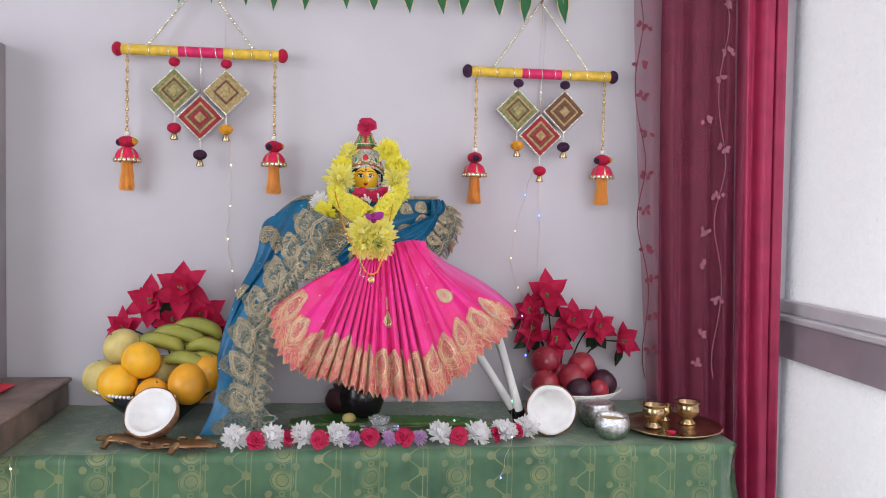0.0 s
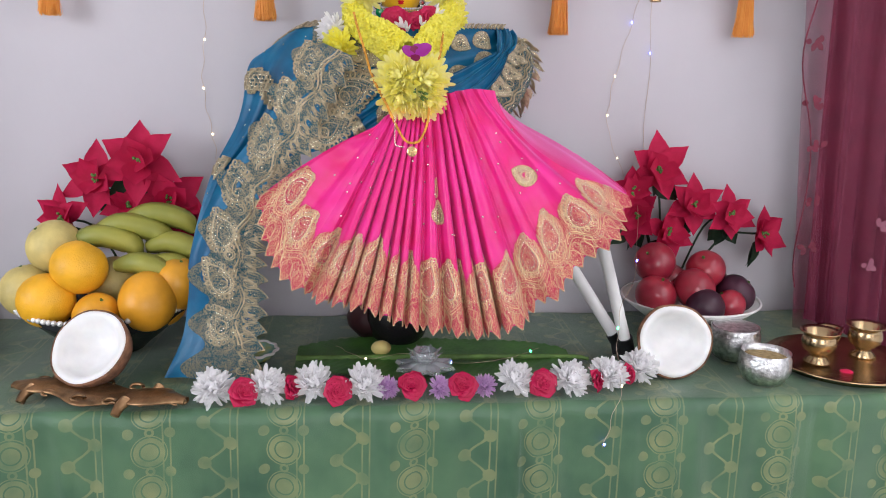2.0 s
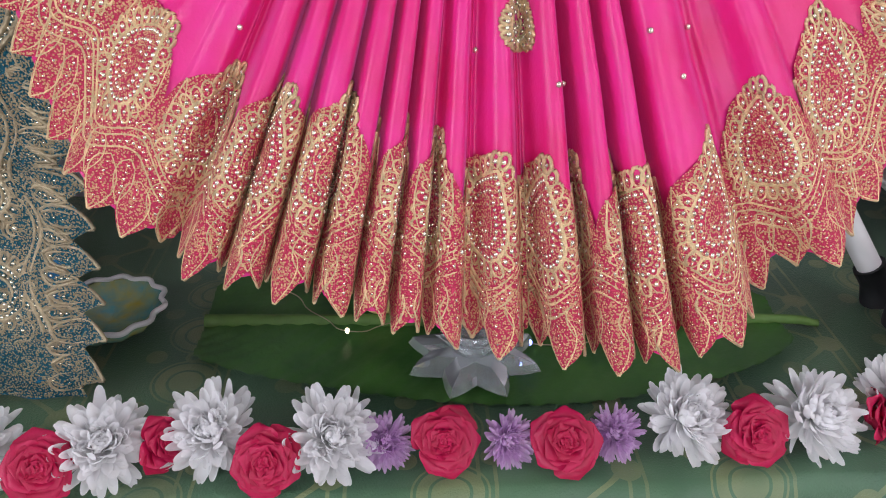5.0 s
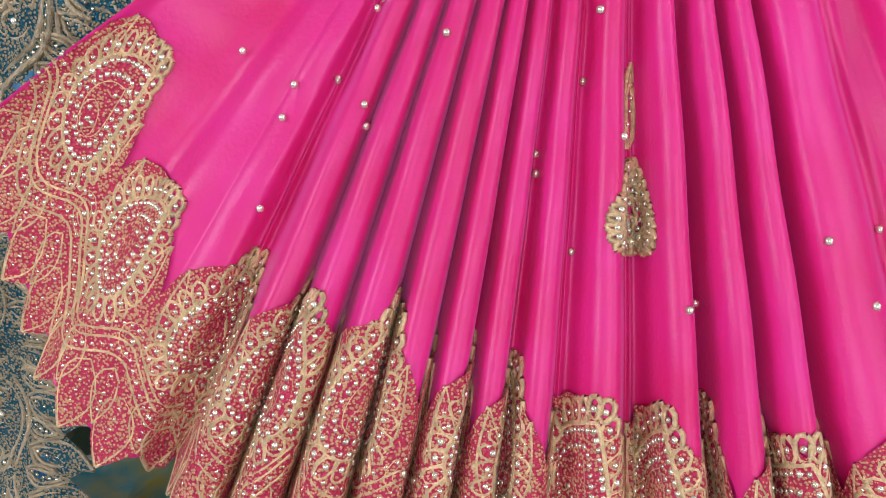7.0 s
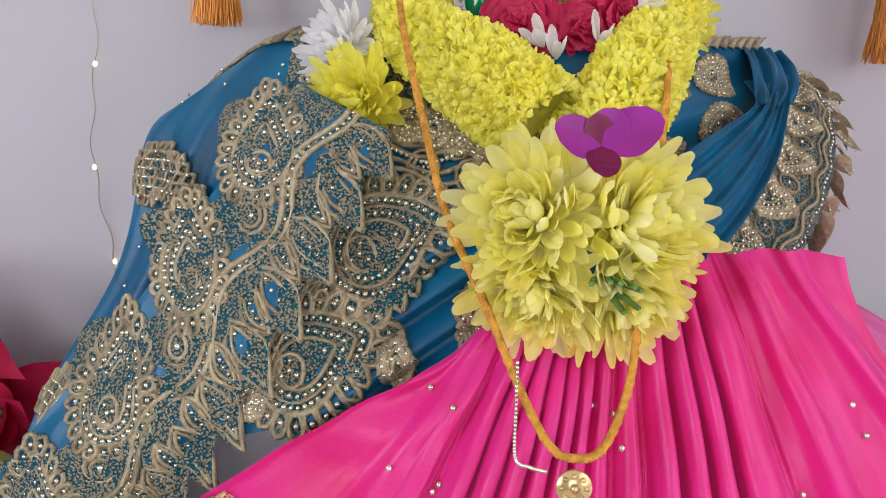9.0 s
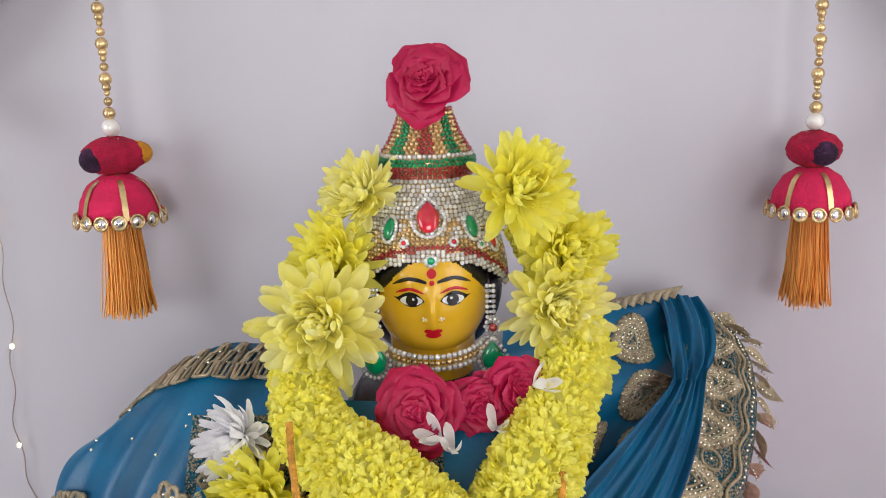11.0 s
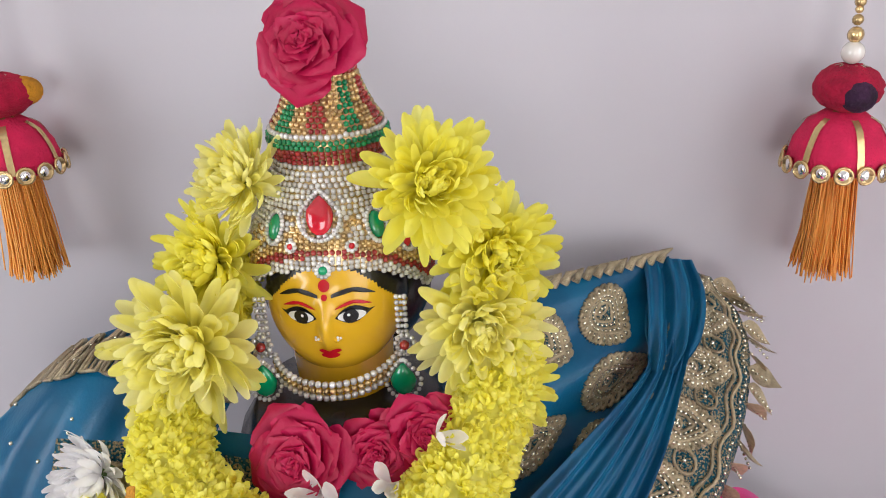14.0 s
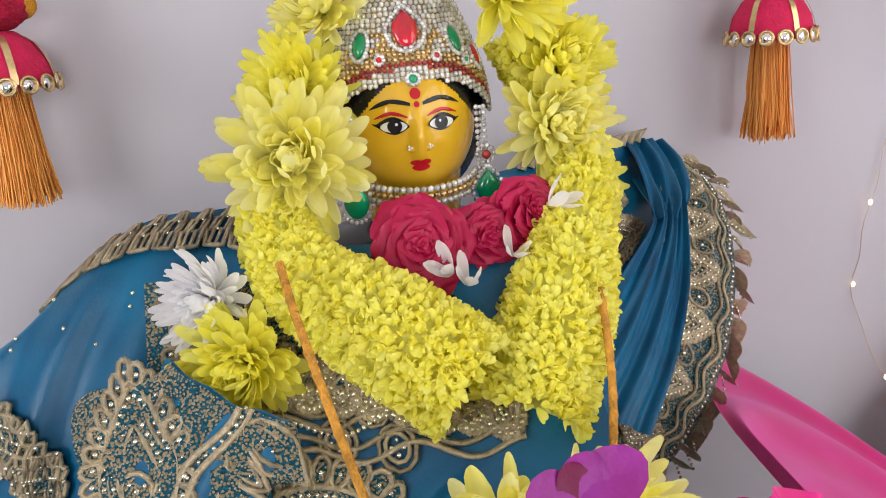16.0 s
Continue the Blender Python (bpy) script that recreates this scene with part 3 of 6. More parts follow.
def cloth_geo():
    """The cloth runs over the top, rounds the front edge and hangs in soft folds to near the floor."""
    xs = np.linspace(X0, X1, 260)
    run = np.concatenate([np.linspace(0, Y1 - Y0, 24), Y1 - Y0 + np.linspace(0.004, 0.71, 60)])
    S, X = np.meshgrid(run, xs, indexing="ij")
    depth, r = Y1 - Y0, 0.012
    down = np.clip(S - depth, 0, None)
    ang = np.clip(down / r, 0, np.pi / 2)
    Y = np.where(S < depth, Y1 - S, Y0 - r * np.sin(ang))
    Z = np.where(S < depth, TOP, TOP - r * (1 - np.cos(ang)) - np.clip(down - r * np.pi / 2, 0, None))
    k = np.clip(down / 0.35, 0, 1)
    fold = 0.012 * np.sin(23 * X + 0.8 * np.sin(9 * X)) + 0.007 * np.sin(61 * X + 2 * np.sin(4 * X))
    crease = 0.004 * np.sin(47 * X + 3 * np.sin(13 * X) + 5 * down) + 0.0025 * np.sin(120 * X + 4 * np.sin(31 * X) - 8 * down)
    seam = -0.012 * np.exp(-((X - 0.585) / 0.008) ** 2)
    Y = Y - k * (0.012 + fold) + np.clip(down / 0.05, 0, 1) * (seam + crease)
    flat = np.clip(1 - down / 0.02, 0, 1)
    Z = Z + flat * 0.0012 * np.sin(37 * X + 21 * S)
    end = np.clip((X - (X1 - 0.05)) / 0.05, 0, 1)
    Y = Y + end ** 2 * np.clip(down / 0.1, 0, 1) * 0.05
    X = X + end ** 2 * down * 0.14
    g = Geo()
    g.grid(np.stack([X, Y, Z], -1), uv=np.stack([np.broadcast_to(xs, X.shape) + 0.012 * S, S], -1))
    return g


cl = thing("tablecloth", "green and gold brocade cloth hanging over the table", "tablecloth", (0.1, 1.87, TOP))
part("cloth", cloth_geo(), M["brocade"], cl)
g = Geo()
ys, zs = np.linspace(Y0 - 0.012, Y1, 40), np.linspace(TOP, 0.06, 40)
Yg, Zg = np.meshgrid(ys, zs)
dn = TOP - Zg
Xg = X1 + 0.012 * np.sin(60 * Yg + 3 * dn) * np.clip(dn / 0.2, 0, 1) + 0.14 * dn
g.grid(np.stack([Xg, Yg + 0.05 * np.clip(dn / 0.1, 0, 1) * (Yg < Y0 + 0.02), Zg], -1), uv=np.stack([Yg, dn], -1))
part("side_fall", g, M["brocade"], cl)
g = Geo()
g.box((-0.31, Y0 - 0.018, 0.1), (-0.297, Y0 - 0.012, TOP - 0.01))
part("ribbon", g, M["red_cloth"], cl, "red ribbon stripe")

box = thing("wooden_box", "low brown wooden box standing on the cloth", "box", (-0.6, 1.85, TOP))
g = Geo()
g.box((-0.95, 1.60, TOP + 0.002), (-0.275, 2.06, TOP + 0.062), bevel=0.004)
part("body", g, M["wood"], box, smooth=False)
g = Geo()
g.box((-0.955, 1.595, TOP + 0.062), (-0.268, 2.065, TOP + 0.073), bevel=0.003)
part("lid", g, M["wood"], box, smooth=False)
g = Geo()
xx, yy = np.meshgrid(np.linspace(-0.62, -0.36, 16), np.linspace(1.80, 1.96, 12))
zz = TOP + 0.078 + 0.012 * np.abs(np.sin(30 * xx + 9 * yy)) * np.clip((-0.36 - xx) / 0.05, 0, 1)
g.grid(np.stack([xx, yy, zz], -1))
solo("folded_cloth", g, M["red_cloth"], "red folded cloth lying on the wooden box", "cloth")

# ---- clothed figure ----
FX, FY = 0.4325, 1.9215


def figure_geo():
    g = Geo()
    a, b = np.linspace(0, np.pi, 100), np.arange(140) * 2 * np.pi / 140
    A, B = np.meshgrid(a, b, indexing="ij")
    dx, dy, dz = np.sin(A) * np.cos(B), np.sin(A) * np.sin(B), np.cos(A)
    taper = np.where(dz < 0, 1 - 0.07 * dz ** 2, 1.0)
    nose = np.exp(-((dx / 0.09) ** 2 + ((dz + 0.12) / 0.28) ** 2)) * (dy < 0) * 0.006
    P = np.stack([FX + 0.0342 * dx * taper, FY + 0.034 * dy * taper - nose - 0.009 * np.clip(-dz, 0, 1) ** 2, 1.338 + np.where(dz < 0, 0.0375, 0.041) * dz], -1)
    g.grid(P, wrap_v=True)
    mi = []
    for i in range(99):
        for j in range(140):
            z, x, y = np.cos(a[i]), np.sin(a[i]) * np.cos(b[j]), np.sin(a[i]) * np.sin(b[j])
            hair = y > 0.10 or z > 0.60 - 0.7 * x * x
            mi.append(1 if hair else 0)
    g.mats = mi
    g.lathe([(0.026, 1.320), (0.024, 1.29), (0.022, 1.275), (0.030, 1.26)], (FX, FY, 0), 24, mi=0)
    g.lathe([(0.020, 1.290), (0.045, 1.283), (0.056, 1.265), (0.050, 1.245), (0.04, 1.2), (0.036, 1.14), (0.07, 1.05), (0.075, 0.95), (0.06, 0.90), (0.03, 0.885), (0.025, 0.87), (0.05, 0.845), (0.055, 0.81), (0.045, 0.78), (0.03, 0.766)], (FX, FY, 0), 24, mi=1)
    g.ball((FX, FY + 0.022, 1.335), 1.0, 28, 18, (0.044, 0.030, 0.046), mi=1)

    def skin(x, z, lift=0.0006):
        dzz = (z - 1.338) / (0.041 if z > 1.338 else 0.0375)
        tp = 1 - 0.07 * dzz ** 2 if dzz < 0 else 1.0
        q = max(0.0, 1 - dzz ** 2 - (x / (0.0342 * tp)) ** 2)
        ns = 0.006 * math.exp(-((x / 0.0342 / 0.09) ** 2 + ((dzz + 0.12) / 0.28) ** 2))
        return (FX + x, FY - 0.034 * tp * math.sqrt(q) - ns - 0.009 * max(0.0, -dzz) ** 2 - lift, z)

    def mark(outline, mi, lift=0.0006):
        cx, cz = np.mean(outline, axis=0)
        pts = [skin(cx, cz, lift)]
        for f in (0.5, 1.0):
            pts += [skin(cx + (x - cx) * f, cz + (z - cz) * f, lift) for x, z in outline]
        n = len(outline)
        fs = [(0, 1 + i, 1 + (i + 1) % n) for i in range(n)] + [(1 + i, 1 + n + i, 1 + n + (i + 1) % n, 1 + (i + 1) % n) for i in range(n)]
        g.add(pts, fs, mi)

    def almond(cx, cz, w, h, p=1.0):
        t = np.linspace(0, 2 * np.pi, 20, endpoint=False)
        return [(cx + w * math.cos(k), cz + h * math.sin(k) * abs(math.sin(k)) ** p) for k in t]

    for sx in (-1, 1):
        lid = [(sx * (0.0042 + 0.0172 * f), 1.3392 + 0.0046 * math.sin(math.pi * min(1, f * 1.12) ** 0.9) + 0.002 * f * f) for f in np.linspace(0, 1, 9)]
        low = [(sx * (0.0042 + 0.0142 * f), 1.3392 - 0.0034 * math.sin(math.pi * f)) for f in np.linspace(1, 0, 9)]
        mark(lid + low[:-1], 1)
        mark(almond(sx * 0.0115, 1.3396, 0.0062, 0.0027, 0.15), 2, 0.0012)
        mark(almond(sx * 0.0112, 1.3398, 0.0034, 0.0032, 0.0), 1, 0.0018)
        # small glint painted on the pupil as a white dot
        mark(almond(sx * 0.0104, 1.3408, 0.0007, 0.0007, 0.0), 2, 0.0023)
        brow = [(sx * (0.0030 + 0.0187 * f), 1.3468 + 0.0050 * math.sin(math.pi * (0.12 + 0.62 * f)) - 0.003 * f ** 3) for f in np.linspace(0, 1, 9)]
        mark(brow + [(x, z + 0.0011 * (1 - f) + 0.0003) for (x, z), f in zip(brow[::-1], np.linspace(1, 0, 9))], 1)
        crease = [(sx * (0.0045 + 0.0155 * f), 1.3432 + 0.0030 * math.sin(math.pi * f)) for f in np.linspace(0, 1, 9)]
        mark(crease + [(x, z + 0.0004) for x, z in crease[::-1]], 3)
        g.ball(skin(sx * 0.0038, 1.3285, -0.0002), 0.0021, 10, 7, (1.1, 0.8, 0.8), mi=0)
        for q in range(3):
            g.bead(skin(sx * 0.0050 + 0.0008 * math.cos(q * 2.1), 1.3292 + 0.0008 * math.sin(q * 2.1), 0.0016), 0.0007, mi=2)
    mark(almond(0, 1.3540, 0.0026, 0.0026, 0), 3)
    mark(almond(0, 1.3492, 0.0014, 0.0014, 0), 3)
    for sx in (-1, 1):
        mark(almond(sx * 0.0022, 1.3217, 0.0030, 0.0014, 0.2), 3)
    mark(almond(0, 1.3192, 0.0044, 0.0019, 0.1), 3, 0.0009)
    return g


solo("goddess_statue", figure_geo(), [M["yellow_skin"], M["black"], M["white_paint"], M["lip"]],
     "yellow enamelled goddess statue dressed in pink and teal silk", "statue")

# skirt: a pleated fan of silk from the waist to a leaf-edged hem
HEM = spline([(0.232, 1.050), (0.243, 0.990), (0.268, 0.945), (0.31, 0.922), (0.37, 0.914), (0.43, 0.890), (0.50, 0.880), (0.565, 0.884), (0.628, 0.920), (0.69, 0.975), (0.735, 1.020), (0.752, 1.052)], 400)
WAIST = spline([(0.395, 1.145), (0.41, 1.160), (0.435, 1.172), (0.465, 1.182), (0.50, 1.192), (0.53, 1.197), (0.56, 1.195)], 400)
HEM_Y = spline([(1.715,), (1.70,), (1.675,), (1.655,), (1.648,), (1.66,), (1.685,), (1.72,)], 400)[:, 0]
UU = np.linspace(0, 1, 400)
CYC = np.interp(UU, [0, 0.10, 0.2, 0.30, 0.64, 0.72, 0.86, 1.0], [0, 0.4, 0.9, 2.4, 13.0, 13.9, 14.9, 15.5])
AMP = np.interp(UU, [0, 0.12, 0.22, 0.3, 0.62, 0.72, 0.85, 1.0], [0.003, 0.007, 0.012, 0.015, 0.015, 0.015, 0.012, 0.005])


def skirt(u, v):
    """The silk's surface: u across the fan, v from waist to hem (a little past 1 at the leaf tips)."""
    u, v = np.clip(u, 0, 1), np.asarray(v)
    hx, hz, hy = np.interp(u, UU, HEM[:, 0]), np.interp(u, UU, HEM[:, 1]), np.interp(u, UU, HEM_Y)
    wx, wz = np.interp(u, UU, WAIST[:, 0]), np.interp(u, UU, WAIST[:, 1])
    sag = np.sin(np.pi * np.clip(v, 0, 1)) * np.interp(u, [0, 0.15, 1], [0.008, 0.0, 0.0]) - np.sin(np.pi * np.clip(v, 0, 1) ** 0.6) * np.interp(u, [0, 0.78, 1], [0, 0, 0.036])
    x = wx + (hx - wx) * v
    z = wz + (hz - wz) * v + sag
    y = 1.762 + (hy - 1.762) * v ** 0.75
    ph = 2 * np.pi * np.interp(u, UU, CYC) + 1.3 * np.sin(17 * u) + 0.8 * np.sin(41 * u + 1) + 0.35 * (1 - v) * np.sin(29 * u)
    a = np.interp(u, UU, AMP) * (0.28 + 0.72 * np.clip(v, 0, 1.1)) * (0.8 + 0.35 * np.sin(23 * u))
    prof = 1.15 * np.tanh(1.9 * np.cos(ph + 0.5 * np.sin(ph))) + 0.16 * np.cos(2 * ph + 0.9) + 0.1 * np.cos(3 * ph + 9 * u)
    y = y - a * prof + 0.0022 * np.sin(31 * v + 5 * u * 6) * np.clip(1 - v, 0, 1)
    x = x + 0.45 * a * np.sin(ph + 0.6)
    return np.stack([x, y, z], -1)


def on_sheet(f, a, b, lift, e=1e-3):
    P = f(a, b)
    n = np.cross(f(a + e, b) - f(a - e, b), f(a, b + e) - f(a, b - e))
    n /= np.linalg.norm(n, axis=-1, keepdims=True) + 1e-12
    n = np.where(n[..., 1:2] > 0, -n, n)
    return P + n * lift


def paisley(nn=30, bend=0.32):
    """A drop, 1 high, round below, with a tip above that bows over."""
    t = np.linspace(0, 2 * np.pi, nn)
    y = -0.5 * np.cos(t)
    x = 0.43 * np.sin(t) * np.abs(np.cos(t / 2)) ** 0.8
    return np.stack([x + bend * 1.6 * np.clip(y, 0, 1) ** 2, y], -1)


DROP = paisley()


class Stitch:
    """Collects raised embroidery on a sheet given by f(a, b) and a metric map from cloth metres."""

    thick = 1.02

    def __init__(self, place):
        self.place, self.thread, self.beads, self.ground = place, Geo(), Geo(), Geo()

    def line(self, pts, r=0.0011):
        r = r * self.thick
        P = self.place(np.asarray(pts, float), r * 0.5)
        self.thread.tube(P, r, 4, cap=False)

    def dots(self, pts, r=0.0012):
        for p in self.place(np.asarray(pts, float), r * 0.5):
            self.beads.bead(p, r * rng.uniform(0.85, 1.15))

    def ring(self, c, r, w=0.0009, n=12):
        t = np.linspace(0, 2 * np.pi, n)
        self.line(np.stack([c[0] + r * np.cos(t), c[1] + r * np.sin(t)], -1), w)

    def along(self, line, step):
        d = np.concatenate([[0], np.cumsum(np.linalg.norm(np.diff(line, axis=0), axis=1))])
        k = np.arange(step / 2, d[-1], step)
        return np.stack([np.interp(k, d, line[:, 0]), np.interp(k, d, line[:, 1])], -1)

    def motif(self, c, h, lean=0.0, flip=1):
        """A paisley with a looped rim, nested lines and beads."""
        ca, sa = math.cos(lean), math.sin(lean)
        R = np.array([[ca, -sa], [sa, ca]])

        def put(p):
            return (p * (flip, 1) * h) @ R.T + c
        for k, w in ((0.80, 0.0012), (0.62, 0.0008), (0.40, 0.0009)):
            self.line(put(DROP * k + (0, -0.12 * (1 - k))), w)
        self.dots(self.along(put(DROP * 0.71 + (0, -0.035)), 0.0034), 0.00135)
        self.dots(self.along(put(DROP * 0.51 + (0, -0.06)), 0.0036), 0.0013)
        self.ring(put(np.array([[0.0, -0.2]]))[0], 0.10 * h)
        self.dots(put(np.array([[0, -0.2], [0.05, -0.17], [-0.05, -0.17], [0, -0.26], [0.03, 0.05]])), 0.0013)
        rim = self.along(put(DROP), 0.105 * h)
        mid = put(np.array([[0, -0.08]]))[0]
        out = put(DROP * 1.1)
        self.ground.grid(self.place(np.stack([mid + (out - mid) * f for f in (0.03, 0.5, 1.0)], 1).reshape(-1, 2), 0.0007).reshape(len(out), 3, 3))
        for p in rim:
            d = p - mid
            d = d / (np.linalg.norm(d) + 1e-9)
            s = np.array((-d[1], d[0]))
            t = np.linspace(0, 2 * np.pi, 9)
            loop = p + np.outer(np.cos(t) - 0.2, d) * 0.075 * h + np.outer(np.sin(t), s) * 0.048 * h
            self.line(loop, 0.0011)
            self.dots(p[None] - d * 0.02 * h, 0.0014)

    def leaf(self, base, tip, w):
        """A pointed leaf with a corded rim and filling stitches."""
        base, tip = np.asarray(base, float), np.asarray(tip, float)
        d = tip - base
        s = np.array((-d[1], d[0])) / (np.linalg.norm(d) + 1e-9)
        t = np.linspace(0, 1, 8)
        for k in (-1, 1):
            self.line(base + np.outer(t, d) + np.outer(np.sin(np.pi * np.minimum(t ** 0.75, 1)) * w * k, s), 0.0010)
            self.line(base + np.outer(t * 0.8 + 0.06, d) + np.outer(np.sin(np.pi * t ** 0.75) * w * k * 0.55, s), 0.0008)
        self.dots(base + np.outer(np.linspace(0.15, 0.75, 5), d), 0.0010)


NU, NV = 640, 70
us, vs = np.linspace(0, 1, NU), np.linspace(0, 1, NV)
Ug, Vg = np.meshgrid(us, vs, indexing="ij")
skirt_ob = thing("pleated_skirt", "bright pink pleated silk skirt with gold embroidered paisley hem", "skirt", (0.48, 1.76, 1.19))
g = Geo()
g.grid(skirt(Ug, Vg))
part("silk", g, M["pink"], skirt_ob)
hem_line = skirt(us, np.full(NU, 0.95))
hem_len = np.concatenate([[0], np.cumsum(np.linalg.norm(np.diff(hem_line, axis=0), axis=1))])
ray_len = np.linalg.norm(np.stack([np.interp(us, UU, HEM[:, 0]) - np.interp(us, UU, WAIST[:, 0]), np.interp(us, UU, HEM[:, 1]) - np.interp(us, UU, WAIST[:, 1])], -1), axis=1) * 1.08


def skirt_place(p, lift):
    u = np.interp(p[:, 0], hem_len, us)
    return on_sheet(skirt, u, 1 - p[:, 1] / np.interp(u, us, ray_len), lift)


HL = hem_len[-1]
PITCH = 0.062


def band(place, lo, hi, length, lift, n=900, k=14):
    """The stitched ground of a border between two heights above the hem, given along its length."""
    s = np.linspace(0.001, length - 0.001, n)
    t = np.linspace(0, 1, k)
    S, T = np.meshgrid(s, t, indexing="ij")
    H = lo(S) + (hi(S) - lo(S)) * T
    g = Geo()
    g.grid(place(np.stack([S.ravel(), H.ravel()], -1), lift).reshape(n, k, 3))
    return g


def teeth(s):
    f = (s / 0.021) % 1
    return -0.014 * (1 - np.abs(2 * f - 1)) ** 0.8 + 0.004


def crest(s):
    f = np.abs(((s / PITCH) % 1) - 0.5) * 2
    return 0.062 + 0.030 * np.sqrt(np.clip(1 - f ** 2, 0, 1))


part("border_ground", band(skirt_place, teeth, crest, HL, 0.0012), M["rose_gold"], skirt_ob, "salmon and gold stitched border")
st = Stitch(skirt_place)
for i in range(int(HL / PITCH)):
    c = (i + 0.5) * PITCH
    st.motif(np.array((c, 0.066)), 0.064, lean=-0.1 + 0.08 * (-1) ** i)
    st.ring((c + PITCH / 2, 0.042), 0.0075)
    st.ring((c + PITCH / 2, 0.042), 0.0045)
    st.dots([(c + PITCH / 2, 0.042)], 0.0016)
    t = np.linspace(-0.5, 0.5, 18)
    for hh in (0.034, 0.030, 0.0225):
        st.line(np.stack([c + t * PITCH, hh - 0.010 * np.cos(2 * np.pi * t)], -1), 0.0011)
    st.dots(np.stack([c + t * PITCH, 0.0375 - 0.010 * np.cos(2 * np.pi * t)], -1), 0.0011)
    for q in (-0.30, 0.30):
        st.leaf((c + q * PITCH, 0.046), (c + q * PITCH * 1.25, 0.082), 0.0045)
    st.dots(np.stack([c + t * PITCH, 0.026 - 0.010 * np.cos(2 * np.pi * t)], -1), 0.0011)
for i in range(int(HL / 0.021)):
    c = (i + 0.5) * 0.021
    st.leaf((c - 0.003, 0.022), (c, -0.010), 0.0085)
    st.leaf((c + 0.0075, 0.028), (c + 0.0105, 0.003), 0.006)
tagged(part("gold_cording", st.thread, M["gold_thread"], skirt_ob), kind="stuff")
tagged(part("beadwork", st.beads, M["bead"], skirt_ob), kind="stuff")
C1, C2 = np.interp(0.519, us, hem_len), np.interp(0.80, us, hem_len)
st = Stitch(lambda p, lift: skirt_place(np.stack([C1 + p[:, 0] * 2.1, p[:, 1]], -1), lift))
st.motif(np.array((0, 0.162)), 0.032, lean=0.1)
st.leaf((0, 0.182), (0.002, 0.212), 0.003)
st2 = Stitch(lambda p, lift: skirt_place(np.stack([C2 + p[:, 0] * 1.7, p[:, 1]], -1), lift))
st2.motif(np.array((0, 0.155)), 0.040, lean=0.9)
tagged(part("small_motif", st2.thread, M["gold_thread"], skirt_ob), kind="stuff")
tagged(part("motif_beadwork", st2.beads, M["bead"], skirt_ob), kind="stuff")
tagged(part("small_motif", st.thread, M["gold_thread"], skirt_ob), kind="stuff")
for k in range(46):
    u, v = rng.uniform(0.08, 0.95), rng.uniform(0.12, 0.62)
    st.beads.bead(on_sheet(skirt, np.array([u]), np.array([v]), 0.0008)[0], 0.0017)
tagged(part("sequin_work", st.beads, M["bead"], skirt_ob), kind="stuff")

# the silk's rear fold, which swings back towards the wall
g = Geo()
a, b = np.meshgrid(np.linspace(0, 1, 60), np.linspace(0, 1, 30), indexing="ij")
edge = skirt(np.full(60, 1.0), np.linspace(0.04, 0.99, 60))
P = edge[:, None] + b[..., None] * np.array((0.035, 0.31, 0.012)) * (np.sin(np.pi * np.clip(a, 0.002, 0.998)) ** 0.55)[..., None]
P[..., 2] += 0.016 * np.sin(np.pi * b ** 0.7) * np.sin(np.pi * a) + 0.006 * np.sin(9 * a + 17 * b) * b
P[..., 1] = np.minimum(P[..., 1], WALL_Y - 0.01)
g.grid(P)
part("rear_fold", g, M["pink"], skirt_ob)

# teal mantle: left fall, sash with border, chest wrap and right arm
mantle = thing("teal_mantle", "teal silk mantle with antique gold paisley borders", "mantle", (0.42, 1.93, 1.27))
A, B = np.meshgrid(np.linspace(0, 1, 90), np.linspace(0, 1, 80), indexing="ij")
outer = spline([(0.238, 1.955, 1.280), (0.202, 1.94, 1.218), (0.178, 1.925, 1.135), (0.140, 1.89, 1.055), (0.112, 1.86, 0.95), (0.108, 1.85, 0.90), (0.128, 1.84, 0.85)], 90)
inner = spline([(0.38, 1.925, 1.292), (0.33, 1.86, 1.20), (0.27, 1.84, 1.11), (0.20, 1.815, 1.03), (0.165, 1.80, 0.95), (0.160, 1.795, 0.90), (0.165, 1.795, 0.85)], 90)
P = outer[:, None] + (inner - outer)[:, None] * B[..., None]
P[..., 1] -= 0.011 * np.sin(9 * B * (0.6 + A) + 2 * A) * (0.4 + A) + 0.003 * np.sin(24 * B + 5 * A)
P[..., 2] += 0.014 * np.sin(np.pi * B) * (1 - A) ** 3
P[..., 2] -= 0.024 * np.exp(-(A / 0.10) ** 2) * np.clip(1 - B / 0.4, 0, 1) ** 2
P[..., 0] -= 0.010 * np.exp(-((A - 0.12) / 0.10) ** 2) * (1 - B)
P[..., 1] += 0.03 * np.exp(-(A / 0.03) ** 2)
P[..., 2] -= 0.006 * np.exp(-(A / 0.015) ** 2)
g = Geo()
g.grid(P)
part("shoulder_fall", g, M["blue"], mantle)
FALL = P.copy()
SASH_L = spline([(0.315, 1.852, 1.258), (0.272, 1.808, 1.192), (0.236, 1.788, 1.136), (0.180, 1.777, 1.062), (0.138, 1.775, 0.970), (0.128, 1.775, 0.89), (0.118, 1.765, 0.83), (0.095, 1.755, 0.775)], 200)
SASH_R = spline([(0.362, 1.822, 1.238), (0.322, 1.780, 1.165), (0.288, 1.758, 1.098), (0.252, 1.752, 1.040), (0.226, 1.755, 0.965), (0.226, 1.75, 0.90), (0.222, 1.745, 0.84), (0.212, 1.735, 0.778)], 200)
TT = np.linspace(0, 1, 200)


